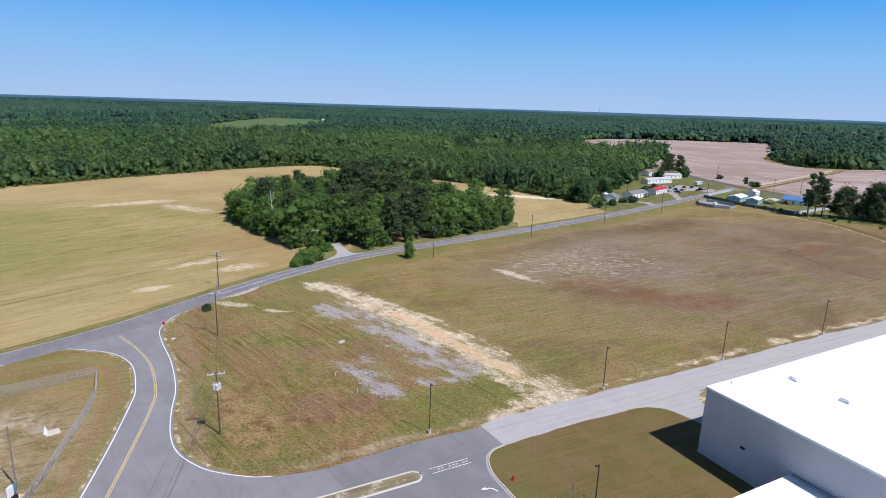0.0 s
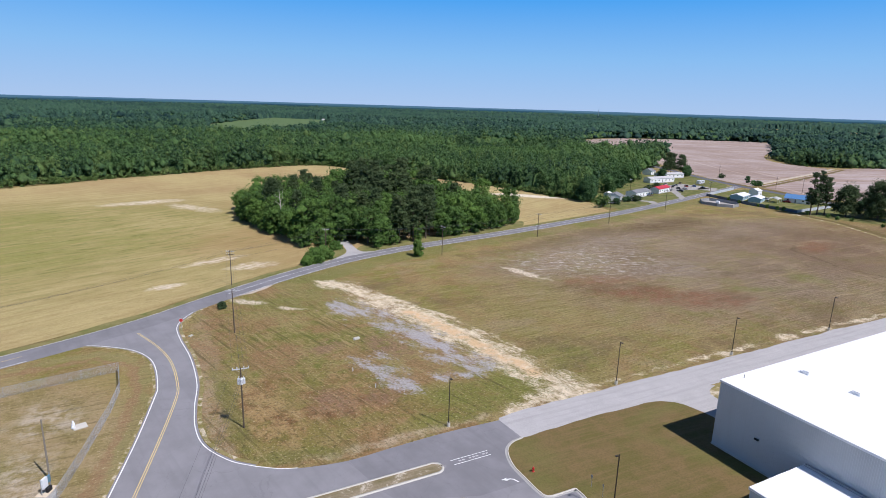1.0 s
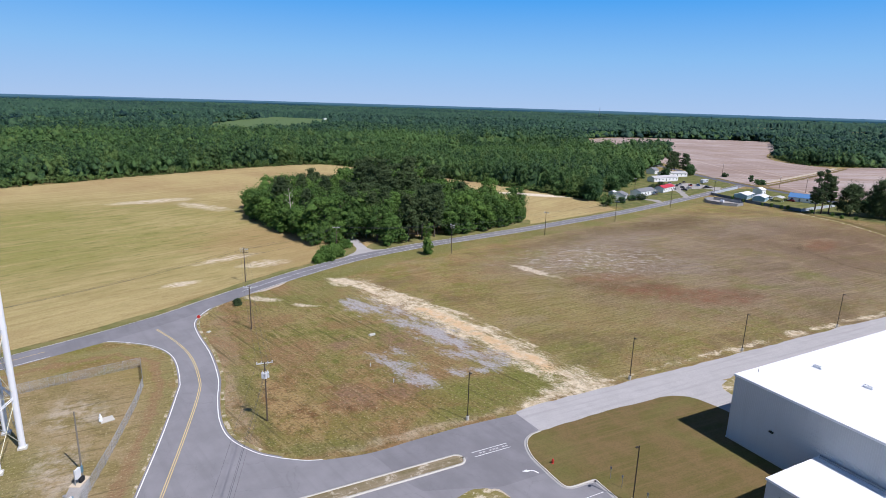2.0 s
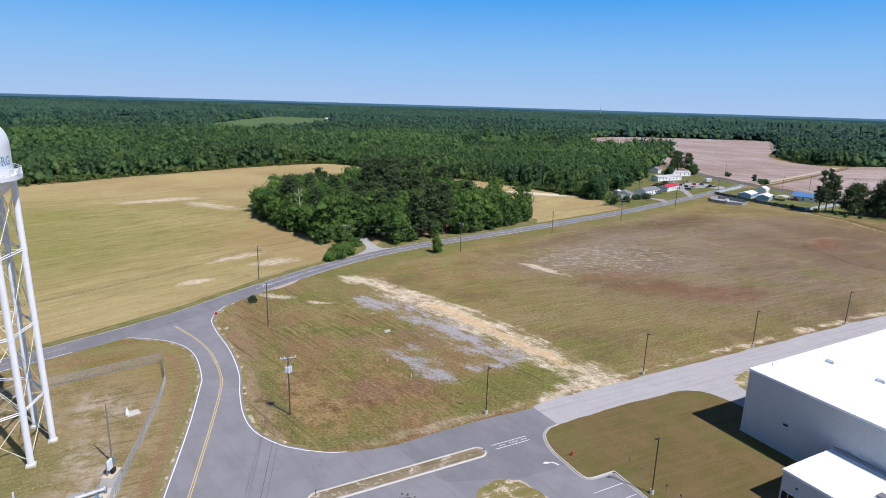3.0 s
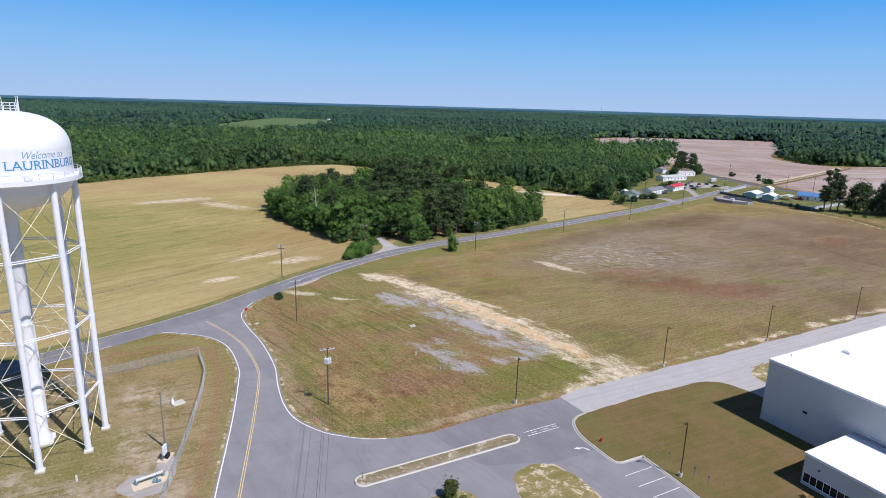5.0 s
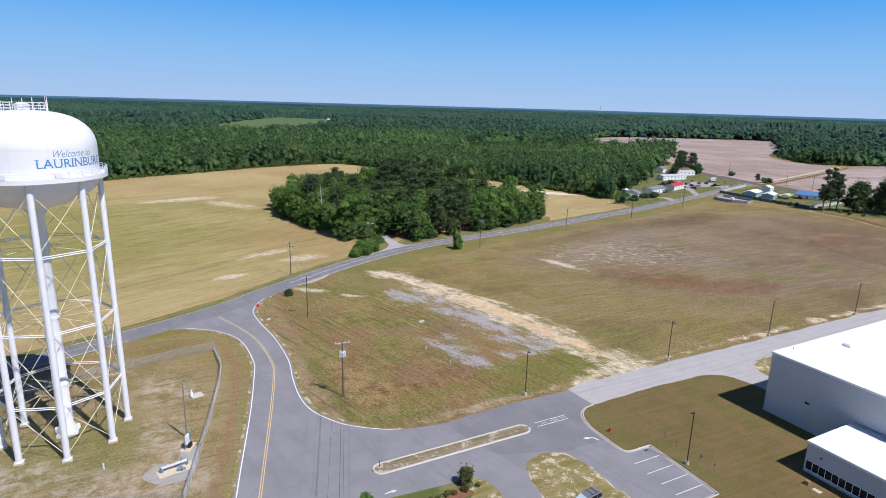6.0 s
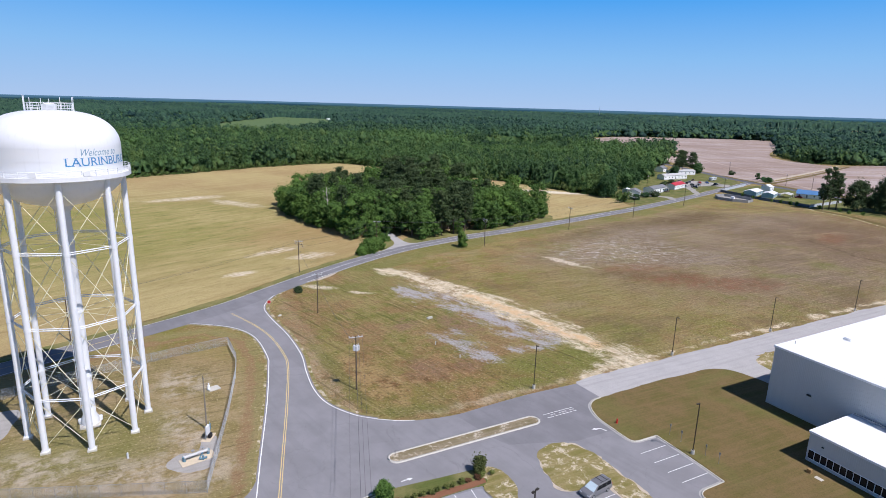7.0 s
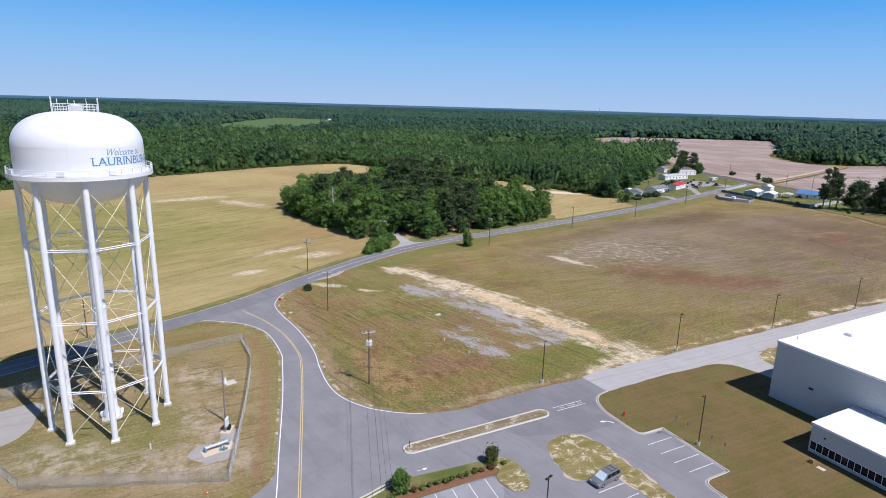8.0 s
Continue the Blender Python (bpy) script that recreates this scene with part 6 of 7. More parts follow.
def wire(a, b, sag, r=0.015):
    """A hanging cable as a thin tube."""
    n = 14
    a, b = Vector(a), Vector(b)
    pts = []
    for i in range(n + 1):
        t = i / n
        p = a.lerp(b, t)
        p.z -= sag * 4 * t * (1 - t)
        pts.append(p)
    side = Vector((-(b - a).y, (b - a).x, 0)).normalized() * r
    bm = bmx()
    rows = [[bm.verts.new(p + d) for d in (side, Vector((0, 0, r)), -side, Vector((0, 0, -r)))] for p in pts]
    for q, s in zip(rows, rows[1:]):
        for i in range(4):
            bm.faces.new((q[i], q[(i + 1) % 4], s[(i + 1) % 4], s[i]))
    tagged(part("power_line", bm, WIRE), "thin dark overhead power cable between poles", "cable", "overhead power lines")


WIRE = simple("cable_metal", (0.07, 0.07, 0.075), 0.7, 0.1)


def arm_point(p, sx, dz=0.0):
    x, y, h, turn = p
    c, s = math.cos(radians(turn)), math.sin(radians(turn))
    return (x + c * sx - s * 0.14, y + s * sx + c * 0.14, h - 0.02 + dz)


chain = [(-57.5, -62, 11.0, -10)] + POLES
for p, q in zip(chain, chain[1:]):
    for sx in (-1.25, 0.55, 1.25):
        wire(arm_point(p, sx), arm_point(q, sx), 0.9 if p[1] < 200 else 0.5)
    wire((p[0], p[1], p[2] - 2.2), (q[0], q[1], q[2] - 2.2), 1.0, 0.024)
for sx in (-1.25, 0.55, 1.25):
    wire(arm_point((-82.7, 62.2, 10.0, 22), sx), arm_point(POLES[2], sx), 1.0)


# ---- chain-link fence round the tower ----
CHAIN = simple("chain_link_wire", (0.58, 0.59, 0.59), 0.5, 0.25)


def woven(L, h, y=0.03, pitch=0.075, r=0.0026):
    """Crossing diagonal wires that fill a panel of length L and height h."""
    v, f = [], []
    for s in (1, -1):
        for i in range(int((L + h) / pitch) + 1):
            x0 = i * pitch - h
            a, b = max(0.0, x0), min(L, x0 + h)
            if b - a < 0.02:
                continue
            za, zb = a - x0, b - x0
            if s < 0:
                za, zb = h - za, h - zb
            n = len(v)
            for px, pz in ((a, za), (b, zb)):
                v += [(px - r, y, pz + r * s), (px + r, y, pz - r * s), (px, y + 1.7 * r, pz)]
            f += [(n, n + 1, n + 4, n + 3), (n + 1, n + 2, n + 5, n + 4), (n + 2, n, n + 3, n + 5)]
    return np.array(v) + [0, 0, 0.04], np.array(f)


def fence_run(p, q, h, group, label, fabric_mat, post_mat, step=3.0, name="chain_link_fence"):
    p, q = Vector(p), Vector(q)
    d = q - p
    turn = math.degrees(math.atan2(d.y, d.x))
    t = thing(name, pose(p.x, p.y, 0, 0, 0, turn), label, "fence", group)
    L = d.length
    n = max(1, round(L / step))
    for i in range(n + 1):
        bm = bmx()
        tube(bm, (L * i / n, 0, -0.2), (L * i / n, 0, h + 0.08), 0.035, n=8)
        part("post", bm, post_mat, t)
    bm = bmx()
    tube(bm, (0, 0, h), (L, 0, h), 0.026, n=6)
    part("top_rail", bm, post_mat, t)
    v, f = woven(L, h - 0.04)
    fabric = new("fabric", mesh_np("fabric", v, f, [fabric_mat]))
    fabric.parent = t
    tagged(fabric, "grey woven wire fabric", kind="stuff")
    return t


YARD = [(-88.1, 4.1), (-61.3, -6.4), (-55.6, 14.5), (-52.2, 28.7), (-50.9, 36.5), (-51.2, 46.2), (-64, 44.0), (-84, 39.5), (-101, 33.5), (-96, 18)]
for p, q in zip(YARD, YARD[1:] + YARD[:1]):
    fence_run(p, q, 2.0, "fence round the water tower", "grey galvanised chain-link fence round the tower yard", CHAIN, GALV)
sheet("gravel_pad", ragged(smooth_line([(-104, 30), (-95, 31), (-88.4, 31.8), (-88.2, 27), (-89.6, 21), (-92.6, 18), (-97, 17)], 1, True), 0.5, 4, 0.4), 0.02, DULL_GRAVEL, "grey gravel drive into the tower yard", "ground")


# ---- equipment in the tower yard ----
def backflow():
    sheet("gravel_pad", ragged(smooth_line([(-66.2, 3.2), (-64.5, 0.4), (-62, -0.6), (-60, 0.2), (-58.4, 4.2), (-58.6, 8.5), (-60.4, 8.3), (-61.6, 4.8), (-64, 5.2)], 0.6, True), 0.3, 6, 0.7), 0.016, DULL_GRAVEL, "grey gravel round the pipework slabs", "ground")
    t = thing("pipework", pose(-61.9, 3.0, 0, 0, 0, 12), "grey backflow pipework on a concrete slab", "pipework")
    bm = bmx()
    box(bm, -2.4, -1.25, -0.1, 2.7, 0.95, 0.10, 0.02)
    part("slab", bm, SANDY_SLAB, t, "sandy pale concrete slab")
    bm = bmx()
    tube(bm, (-1.8, 0.2, 0.75), (1.9, 0.2, 0.75), 0.22, n=16)
    for x in (-1.7, -0.8, 0.4, 1.8):
        tube(bm, (x - 0.05, 0.2, 0.75), (x + 0.05, 0.2, 0.75), 0.33, n=16)
    part("main_pipe", bm, PIPE_GREY, t, "light grey flanged pipe")
    for x in (-1.75, 1.85):
        bm = bmx()
        tube(bm, (x, 0.2, 0.1), (x, 0.2, 0.9), 0.24, n=14)
        part("riser_pipe", bm, LIGHT_BLUE, t, "pale blue upright pipe")
    for x in (-0.4, 1.1):
        bm = bmx()
        tube(bm, (x, 0.2, 0.9), (x, 0.2, 1.45), 0.06, n=8)
        tube(bm, (x, 0.2, 1.42), (x, 0.2, 1.48), 0.27, n=14)
        part("hand_wheel", bm, GALV, t)
    bm = bmx()
    tube(bm, (0.2, -0.9, 0.35), (1.3, -1.1, 0.35), 0.16, n=12)
    tube(bm, (0.75, -1.0, 0.1), (0.75, -1.0, 0.8), 0.15, n=12)
    part("branch_pipe", bm, LIGHT_BLUE, t, "pale blue branch pipe")
    bm = bmx()
    tube(bm, (0.2, -0.9, 0.4), (1.1, 0.2, 0.75), 0.12, n=10)
    part("elbow_pipe", bm, LIGHT_BLUE, t)

    t = thing("control_panel", pose(-59.6, 8.4, 0, 0, 0, 62), "white control panel rack with blue plates on slab", "control panel")
    bm = bmx()
    box(bm, -1.3, -0.8, -0.1, 1.4, 0.8, 0.06, 0.02)
    part("slab", bm, SANDY_SLAB, t)
    for x in (-0.9, 0.9):
        bm = bmx()
        box(bm, x - 0.05, -0.05, 0.1, x + 0.05, 0.05, 2.5)
        part("upright", bm, GALV, t)
    bm = bmx()
    box(bm, -0.85, -0.30, 0.9, 0.15, 0.02, 2.4, 0.03)
    part("cabinet", bm, WHITE_STEEL, t)
    bm = bmx()
    box(bm, 0.22, -0.22, 1.2, 0.85, 0.02, 2.2, 0.03)
    part("meter_box", bm, LIGHT_BLUE, t, "pale blue meter box")
    bm = bmx()
    box(bm, -0.4, -0.55, 0.1, 0.5, -0.15, 0.75, 0.04)
    part("dark_box", bm, DARK, t)

    t = thing("yard_pump", pose(-57.3, 25.6, 0, 0, 0, 15), "white pump head on a small concrete slab", "pump")
    bm = bmx()
    box(bm, -0.4, -0.9, -0.1, 1.7, 0.9, 0.15, 0.02)
    part("slab", bm, CONCRETE, t)
    bm = bmx()
    tube(bm, (-0.3, 0, 0.1), (-0.3, 0, 0.95), 0.30, 0.26, 14)
    part("body", bm, WHITE_STEEL, t)
    bm = bmx()
    tube(bm, (-0.3, 0, 0.95), (-0.3, 0, 1.45), 0.17, 0.13, 12)
    part("motor", bm, WHITE_STEEL, t)
    for s in (-1, 1):
        bm = bmx()
        tube(bm, (-0.3, 0, 0.55), (-0.3 + 0.3 * s, s * 0.6, 0.45), 0.13, n=10)
        part("outlet", bm, WHITE_STEEL, t)


LIGHT_BLUE = simple("faded_blue_paint", (0.13, 0.24, 0.30), 0.6)
PIPE_GREY = simple("light_grey_pipe", (0.58, 0.58, 0.57), 0.5, vary=0.08)
SANDY_SLAB = simple("sandy_concrete", (0.62, 0.52, 0.38), 0.9, vary=0.14, scale=0.8)
backflow()


def marker(name, x, y, h, r, material, label):
    bm = bmx()
    tube(bm, (0, 0, -0.1), (0, 0, h), r, r * 0.9, 10)
    tube(bm, (0, 0, h), (0, 0, h + r), r * 0.9, r * 0.3, 10)
    ob = part(name, bm, material)
    ob.location = (x, y, 0)
    tagged(ob, label, "marker post")


marker("marker_post", -71.3, 7.5, 0.9, 0.16, CREAM, "short pale grey standpipe in the yard")
marker("marker_post", -8.1, 27.3, 0.8, 0.09, CREAM, "short pale marker post in the grass")
marker("marker_post", -6.4, 18.6, 0.8, 0.09, CREAM, "short pale marker post in the grass")
marker("marker_post", -33.9, -9.6, 1.2, 0.05, DARK, "thin dark marker post on the island")


def cone(x, y):
    t = thing("traffic_cone", pose(x, y, 0), "orange traffic cone with a white collar", "traffic cone")
    bm = bmx()
    box(bm, -0.2, -0.2, 0, 0.2, 0.2, 0.04, 0.01)
    lathe(bm, [(0.15, 0.04), (0.10, 0.35), (0.04, 0.75), (0.03, 0.78)], 14)
    part("cone_body", bm, ORANGE, t)
    bm = bmx()
    lathe(bm, [(0.117, 0.30), (0.093, 0.46)], 14, False)
    part("collar", bm, WHITE_LINE, t)


cone(-64.6, -8.0)


def slab(name, x, y, hx, hy, h, turn, material, label, category):
    bm = bmx()
    box(bm, -hx, -hy, -0.05, hx, hy, h, min(0.06, h * 0.3))
    ob = part(name, bm, material)
    ob.matrix_basis = pose(x, y, 0, 0, 0, turn)
    tagged(ob, label, category)


slab("concrete_block", -1.8, 43.1, 0.75, 0.35, 0.45, 12, CONCRETE, "pale concrete block lying in the grass", "block")
slab("concrete_block", -36.6, 60.2, 0.5, 0.3, 0.25, 40, CONCRETE, "pale concrete lump by the road edge", "block")
slab("utility_box", 22.8, -41.1, 0.32, 0.32, 0.75, 0, simple("tan_box", (0.30, 0.19, 0.08), 0.6), "small tan utility box on the lawn", "utility box")
slab("access_slab", 22.6, -42.7, 0.38, 0.60, 0.14, 0, CONCRETE, "white concrete access slab in the lawn", "slab")


def stop_sign(x, y, turn):
    t = thing("stop_sign", pose(x, y, 0, 0, 0, turn), "red octagonal road sign on a steel post", "road sign")
    bm = bmx()
    box(bm, -0.03, -0.03, -0.2, 0.03, 0.03, 2.9)
    part("post", bm, GALV, t)
    for r, dy, material, nm in ((0.50, 0.0, WHITE_LINE, "rim"), (0.455, -0.008, RED_PAINT, "face")):
        bm = bmx()
        m = pose(0, -0.045 + dy, 2.45, 90, 22.5, 0)
        bmesh.ops.create_cone(bm, cap_ends=True, segments=8, radius1=r, radius2=r, depth=0.012, matrix=m)
        part(nm, bm, material, t)


stop_sign(-38.2, 65.2, -14)


def hydrant(x, y):
    t = thing("fire_hydrant", pose(x, y, 0.1), "red cast-iron fire hydrant on the lawn", "fire hydrant")
    bm = bmx()
    lathe(bm, [(0.22, -0.05), (0.22, 0.06), (0.14, 0.10), (0.13, 0.58), (0.18, 0.60), (0.18, 0.66), (0.13, 0.78), (0.05, 0.84), (0.04, 0.90)], 16)
    part("barrel", bm, RED_PAINT, t)
    for a in (0, 90, 180):
        bm = bmx()
        c, s = math.cos(radians(a)), math.sin(radians(a))
        tube(bm, (0, 0, 0.45), (0.24 * c, 0.24 * s, 0.45), 0.075, n=10)
        part("nozzle", bm, RED_PAINT, t)


hydrant(5.7, -17.1)
for i, (x, y) in enumerate(((11.3, -23.9), (11.3, -26.3), (11.6, -30.9), (11.6, -33.4))):
    t = thing("parking_sign", pose(x, y, 0.1), "thin steel post with a small sign plate", "parking sign", "signs beside the stalls")
    bm = bmx()
    box(bm, -0.025, -0.025, -0.2, 0.025, 0.025, 2.1)
    part("post", bm, GALV, t)
    bm = bmx()
    box(bm, -0.045, -0.15, 1.65, -0.027, 0.15, 2.08, 0.004)
    part("plate", bm, simple("sign_plate", (0.30, 0.31, 0.30), 0.9, spec=0.05), t)


# ---- fittings of the white buildings ----
def fittings():
    for y in (-28.0, -36.1, -52, -60):
        bm = bmx()
        box(bm, 54.5 - 1.5, y - 0.75, 12.0, 54.5 + 1.5, y + 0.75, 12.33, 0.03)
        c = part("skylight", bm, ROOFING, hall, "pale domed roof skylight")
        bm = bmx()
        v = box(bm, 54.5 - 1.35, y - 0.62, 12.33, 54.5 + 1.35, y + 0.62, 12.50, 0.05)
        part("skylight_dome", bm, ROOFING, c)
    bm = bmx()
    tube(bm, (42.2, -24.6, 11.8), (42.2, -24.6, 12.5), 0.06, n=8)
    part("vent_pipe", bm, GALV, hall)
    bm = bmx()
    box(bm, 37.80, -31.3, 4.95, 38.08, -30.6, 5.22, 0.04)
    part("wall_light", bm, DARK, hall, "black wall-mounted light")
    bm = bmx()
    box(bm, 37.9, -103, -0.1, 38.06, -23.4, 0.28)
    part("wall_base", bm, CONCRETE, hall)
    y, i = -39.35, 0
    bm = bmx()
    box(bm, 25.72, -103.5, 2.13, 25.80, -39.0, 2.23)
    box(bm, 25.72, -103.5, 0.62, 25.80, -39.0, 0.74)
    part("window_sill", bm, WHITE_STEEL, annex)
    while y > -103:
        bm = bmx()
        box(bm, 25.735, y - 0.44, 0.74, 25.775, y + 0.44, 2.13)
        w = part("window", bm, GLASS_DARK, annex, "dark tinted window pane")
        bm = bmx()
        box(bm, 25.70, y - 0.53, 0.70, 25.80, y - 0.45, 2.17)
        part("mullion", bm, WHITE_STEEL, w)
        y -= 0.98
    bm = bmx()
    box(bm, 25.60, -41.0, 3.45, 25.80, -40.7, 3.62, 0.03)
    part("wall_light", bm, DARK, annex, "small dark wall light")
    bm = bmx()
    box(bm, 31.0, -48.9, 5.3, 32.3, -47.9, 5.75, 0.05)
    part("roof_unit", bm, simple("unit_grey", (0.20, 0.20, 0.21), 0.6), annex, "grey rooftop fan unit")
    bm = bmx()
    box(bm, 37.55, -103, 5.30, 37.93, -38.7, 5.62, 0.03)
    part("flashing", bm, GALV, annex)


fittings()


# ---- parked van ----
def van(x, y, turn):
    """A minivan whose nose points along +x."""
    paint = simple("silver_grey_car_paint", (0.25, 0.25, 0.26), 0.35, 0.35, vary=0.04)
    t = thing("minivan", pose(x, y, 0.03, 0, 0, turn), "silver-grey minivan parked beside the worn grass island", "car")
    L, W = 2.5, 0.95
    # side outline of the body, then of the cabin
    side = [(-L, 0.45), (-L - 0.03, 0.75), (-L + 0.06, 1.02), (1.15, 1.05), (1.75, 0.98), (2.35, 0.82), (L, 0.62), (L, 0.38), (2.2, 0.27), (-2.3, 0.27)]
    bm = bmx()
    rows = []
    for yy, s in ((-W, 0.93), (-W * 0.97, 1.0), (W * 0.97, 1.0), (W, 0.93)):
        rows.append([bm.verts.new((px * (1 if abs(yy) < W else 0.985), yy, 0.65 + (pz - 0.65) * s)) for px, pz in side])
    for a, b in zip(rows, rows[1:]):
        for i in range(len(side)):
            j = (i + 1) % len(side)
            bm.faces.new((a[i], a[j], b[j], b[i]))
    bm.faces.new(rows[0][::-1])
    bm.faces.new(rows[-1])
    bmesh.ops.recalc_face_normals(bm, faces=bm.faces[:])
    body = part("body", bm, paint, t)
    bm = bmx()
    lo = [(-2.46, 1.0), (1.55, 1.0)]
    hi = [(-2.28, 1.72), (-2.1, 1.78), (0.1, 1.80), (0.45, 1.72)]
    prof = [lo[0], hi[0], hi[1], hi[2], hi[3], lo[1]]
    rows = [[bm.verts.new((px, s * (0.93 if pz < 1.1 else 0.74), pz)) for px, pz in prof] for s in (-1, 1)]
    for i in range(len(prof) - 1):
        bm.faces.new((rows[0][i], rows[0][i + 1], rows[1][i + 1], rows[1][i]))
    bm.faces.new(rows[0][::-1])
    bm.faces.new(rows[1])
    bmesh.ops.recalc_face_normals(bm, faces=bm.faces[:])
    part("cabin", bm, paint, t)

    def pane(name, pts, label, material=GLASS_DARK):
        bm = bmx()
        f = bm.faces.new([bm.verts.new(p) for p in pts])
        r = bmesh.ops.extrude_face_region(bm, geom=[f])
        f.normal_update()
        bmesh.ops.translate(bm, vec=f.normal * -0.012, verts=[v for v in r["geom"] if isinstance(v, bmesh.types.BMVert)])
        bmesh.ops.recalc_face_normals(bm, faces=bm.faces[:])
        part(name, bm, material, t, label)

    def on(px, s, pz, out=0.012):
        k = 0.93 + (0.74 - 0.93) * (pz - 1.0) / 0.75
        return (px, s * (k + out), pz)

    for s in (-1, 1):
        for x0, x1, x2, x3 in ((-2.30, -1.35, -1.38, -2.18), (-1.28, -0.25, -0.28, -1.31), (-0.18, 0.98, 0.36, -0.21)):
            pane("side_window", [on(x0, s, 1.08), on(x1, s, 1.08), on(x2, s, 1.62), on(x3, s, 1.62)], "dark side window")
    # the sky's reflection in the windscreen is painted as a pale blue colour
    pane("windscreen", [(1.52, -0.84, 1.045), (1.52, 0.84, 1.045), (0.50, 0.68, 1.70), (0.50, -0.68, 1.70)], "windscreen with a bright sky reflection painted on", simple("sky_reflection_glass", (0.62, 0.74, 0.78), 0.2, 0.1, vary=0.2, scale=3))
    pane("rear_window", [(-2.475, 0.78, 1.08), (-2.475, -0.78, 1.08), (-2.32, -0.68, 1.62), (-2.32, 0.68, 1.62)], "dark rear window")
    for s in (-1, 1):
        bm = bmx()
        tube(bm, (-1.9, s * 0.62, 1.84), (-0.1, s * 0.62, 1.85), 0.025, n=6)
        part("roof_rail", bm, DARK, t, "dark roof rail")
        for px in (-1.55, 1.55):
            bm = bmx()
            tube(bm, (px, s * 0.72, 0.33), (px, s * 0.955, 0.33), 0.33, n=20)
            w = part("wheel", bm, DARK, t)
            bm = bmx()
            tube(bm, (px, s * 0.95, 0.33), (px, s * 0.965, 0.33), 0.20, n=14)
            part("rim", bm, GALV, w, "grey alloy rim")
        bm = bmx()
        box(bm, 2.36, s * 0.72 - 0.19, 0.60, 2.49, s * 0.72 + 0.19, 0.76, 0.03)
        part("headlight", bm, CREAM, t, "clear headlight")
        bm = bmx()
        box(bm, -2.55, s * 0.82 - 0.09, 0.75, -2.44, s * 0.82 + 0.09, 1.15, 0.02)
        part("tail_light", bm, RED_PAINT, t, "red tail light")
        bm = bmx()
        box(bm, 0.98, s * 1.02 - 0.09, 1.02, 1.12, s * 1.02 + 0.09, 1.18, 0.03)
        part("mirror", bm, paint, t)
    for xx in (-1.5, -0.6):
        bm = bmx()
        box(bm, xx, -0.62, 1.845, xx + 0.06, 0.62, 1.88)
        part("cross_bar", bm, DARK, t)
    bm = bmx()
    box(bm, 2.40, -0.85, 0.30, 2.56, 0.85, 0.55, 0.05)
    box(bm, -2.60, -0.88, 0.34, -2.44, 0.88, 0.62, 0.05)
    part("bumpers", bm, paint, t)


van(-10.9, -30.15, 180 + 8)


# ---- planting by the car park and the road ----
SHRUB_LEAF = leaf_pair("shrub_leaves", (0.095, 0.120, 0.030), (0.175, 0.200, 0.050), (0.260, 0.200, 0.075), world=False, ragged_tone=0.2, grain=7, holes=0.44)
RED_LEAF = leaf_pair("reddish_shrub_leaves", (0.110, 0.052, 0.028), (0.180, 0.090, 0.045), (0.210, 0.130, 0.060), world=False, ragged_tone=0.2, grain=7, holes=0.44)
OLIVE_LEAF = leaf_pair("olive_tree_leaves", (0.062, 0.082, 0.026), (0.130, 0.150, 0.044), (0.190, 0.175, 0.060), world=False, ragged_tone=0.2, grain=6, holes=0.46)
def shrub(x, y, h, w, seed, label, z=0.1, name="shrub", leaves=None):
    rg = np.random.default_rng(seed)
    t = thing(name, pose(x, y, z), label, "shrub", "shrubs of the planting bed")
    n = 9
    a = rg.random(n) * 6.28
    r = w * 0.32 * np.sqrt(rg.random(n))
    c = np.stack([r * np.cos(a), r * np.sin(a), h * (0.25 + 0.5 * rg.random(n))], 1)
    s = w * (0.2 + 0.12 * rg.random(n))
    v, f = foliage(c, np.stack([s, s, s * h / w], 1), 34, np.full(n, 0.13 * w ** 0.5), rg)
    ob = new("leaves", mesh_np("leaves", v, f, leaves or SHRUB_LEAF, index=spray_index(f, n)))
    ob.parent = t
    bm = bmx()
    for i in range(3):
        tube(bm, (0, 0, -0.1), tuple(c[i]), 0.03 * w, 0.01, 5)
    part("stem", bm, BARK, t)
    return t


for i in range(14):
    red = i in (1, 10, 11)
    shrub(-39.2 + i * 1.27 + 0.15 * math.sin(i * 3), -20.15 + 0.1 * math.cos(i * 2), 0.85 + 0.2 * math.sin(i * 1.7), 1.05, 40 + i, "low reddish-brown shrub in the mulch" if red else "low clipped green shrub in the mulch", leaves=RED_LEAF if red else None)
shrub(-41.6, -20.4, 1.2, 1.6, 70, "round bright green shrub at the bed's end")
for x, y, h, w, sd in ((-24.0, -18.9, 2.8, 2.0, 61), (-39.6, -18.9, 3.3, 2.5, 62)):
    m = tree("full", h, w, sd, "small planted tree with an olive-green crown" if sd == 61 else "small planted tree with a bright green crown", per=40, leaf=0.22, needles=OLIVE_LEAF if sd == 61 else None)
    m.matrix_basis = pose(x, y, 0.05)
    tagged(m, group="planted trees of the car park")
for x, y, h, w, sd, lb in ((44.5, 108.2, 6.2, 3.9, 63, "lone young green tree on the roadside grass"), (-27.5, 77.3, 1.6, 1.8, 64, "small dark green bush near the road")):
    m = tree("full", h, w, sd, lb, per=40, leaf=0.36, needles=PINE_LEAF if "dark" in lb else None)
    m.matrix_basis = pose(x, y, 0)
    tagged(m, group="roadside bushes")
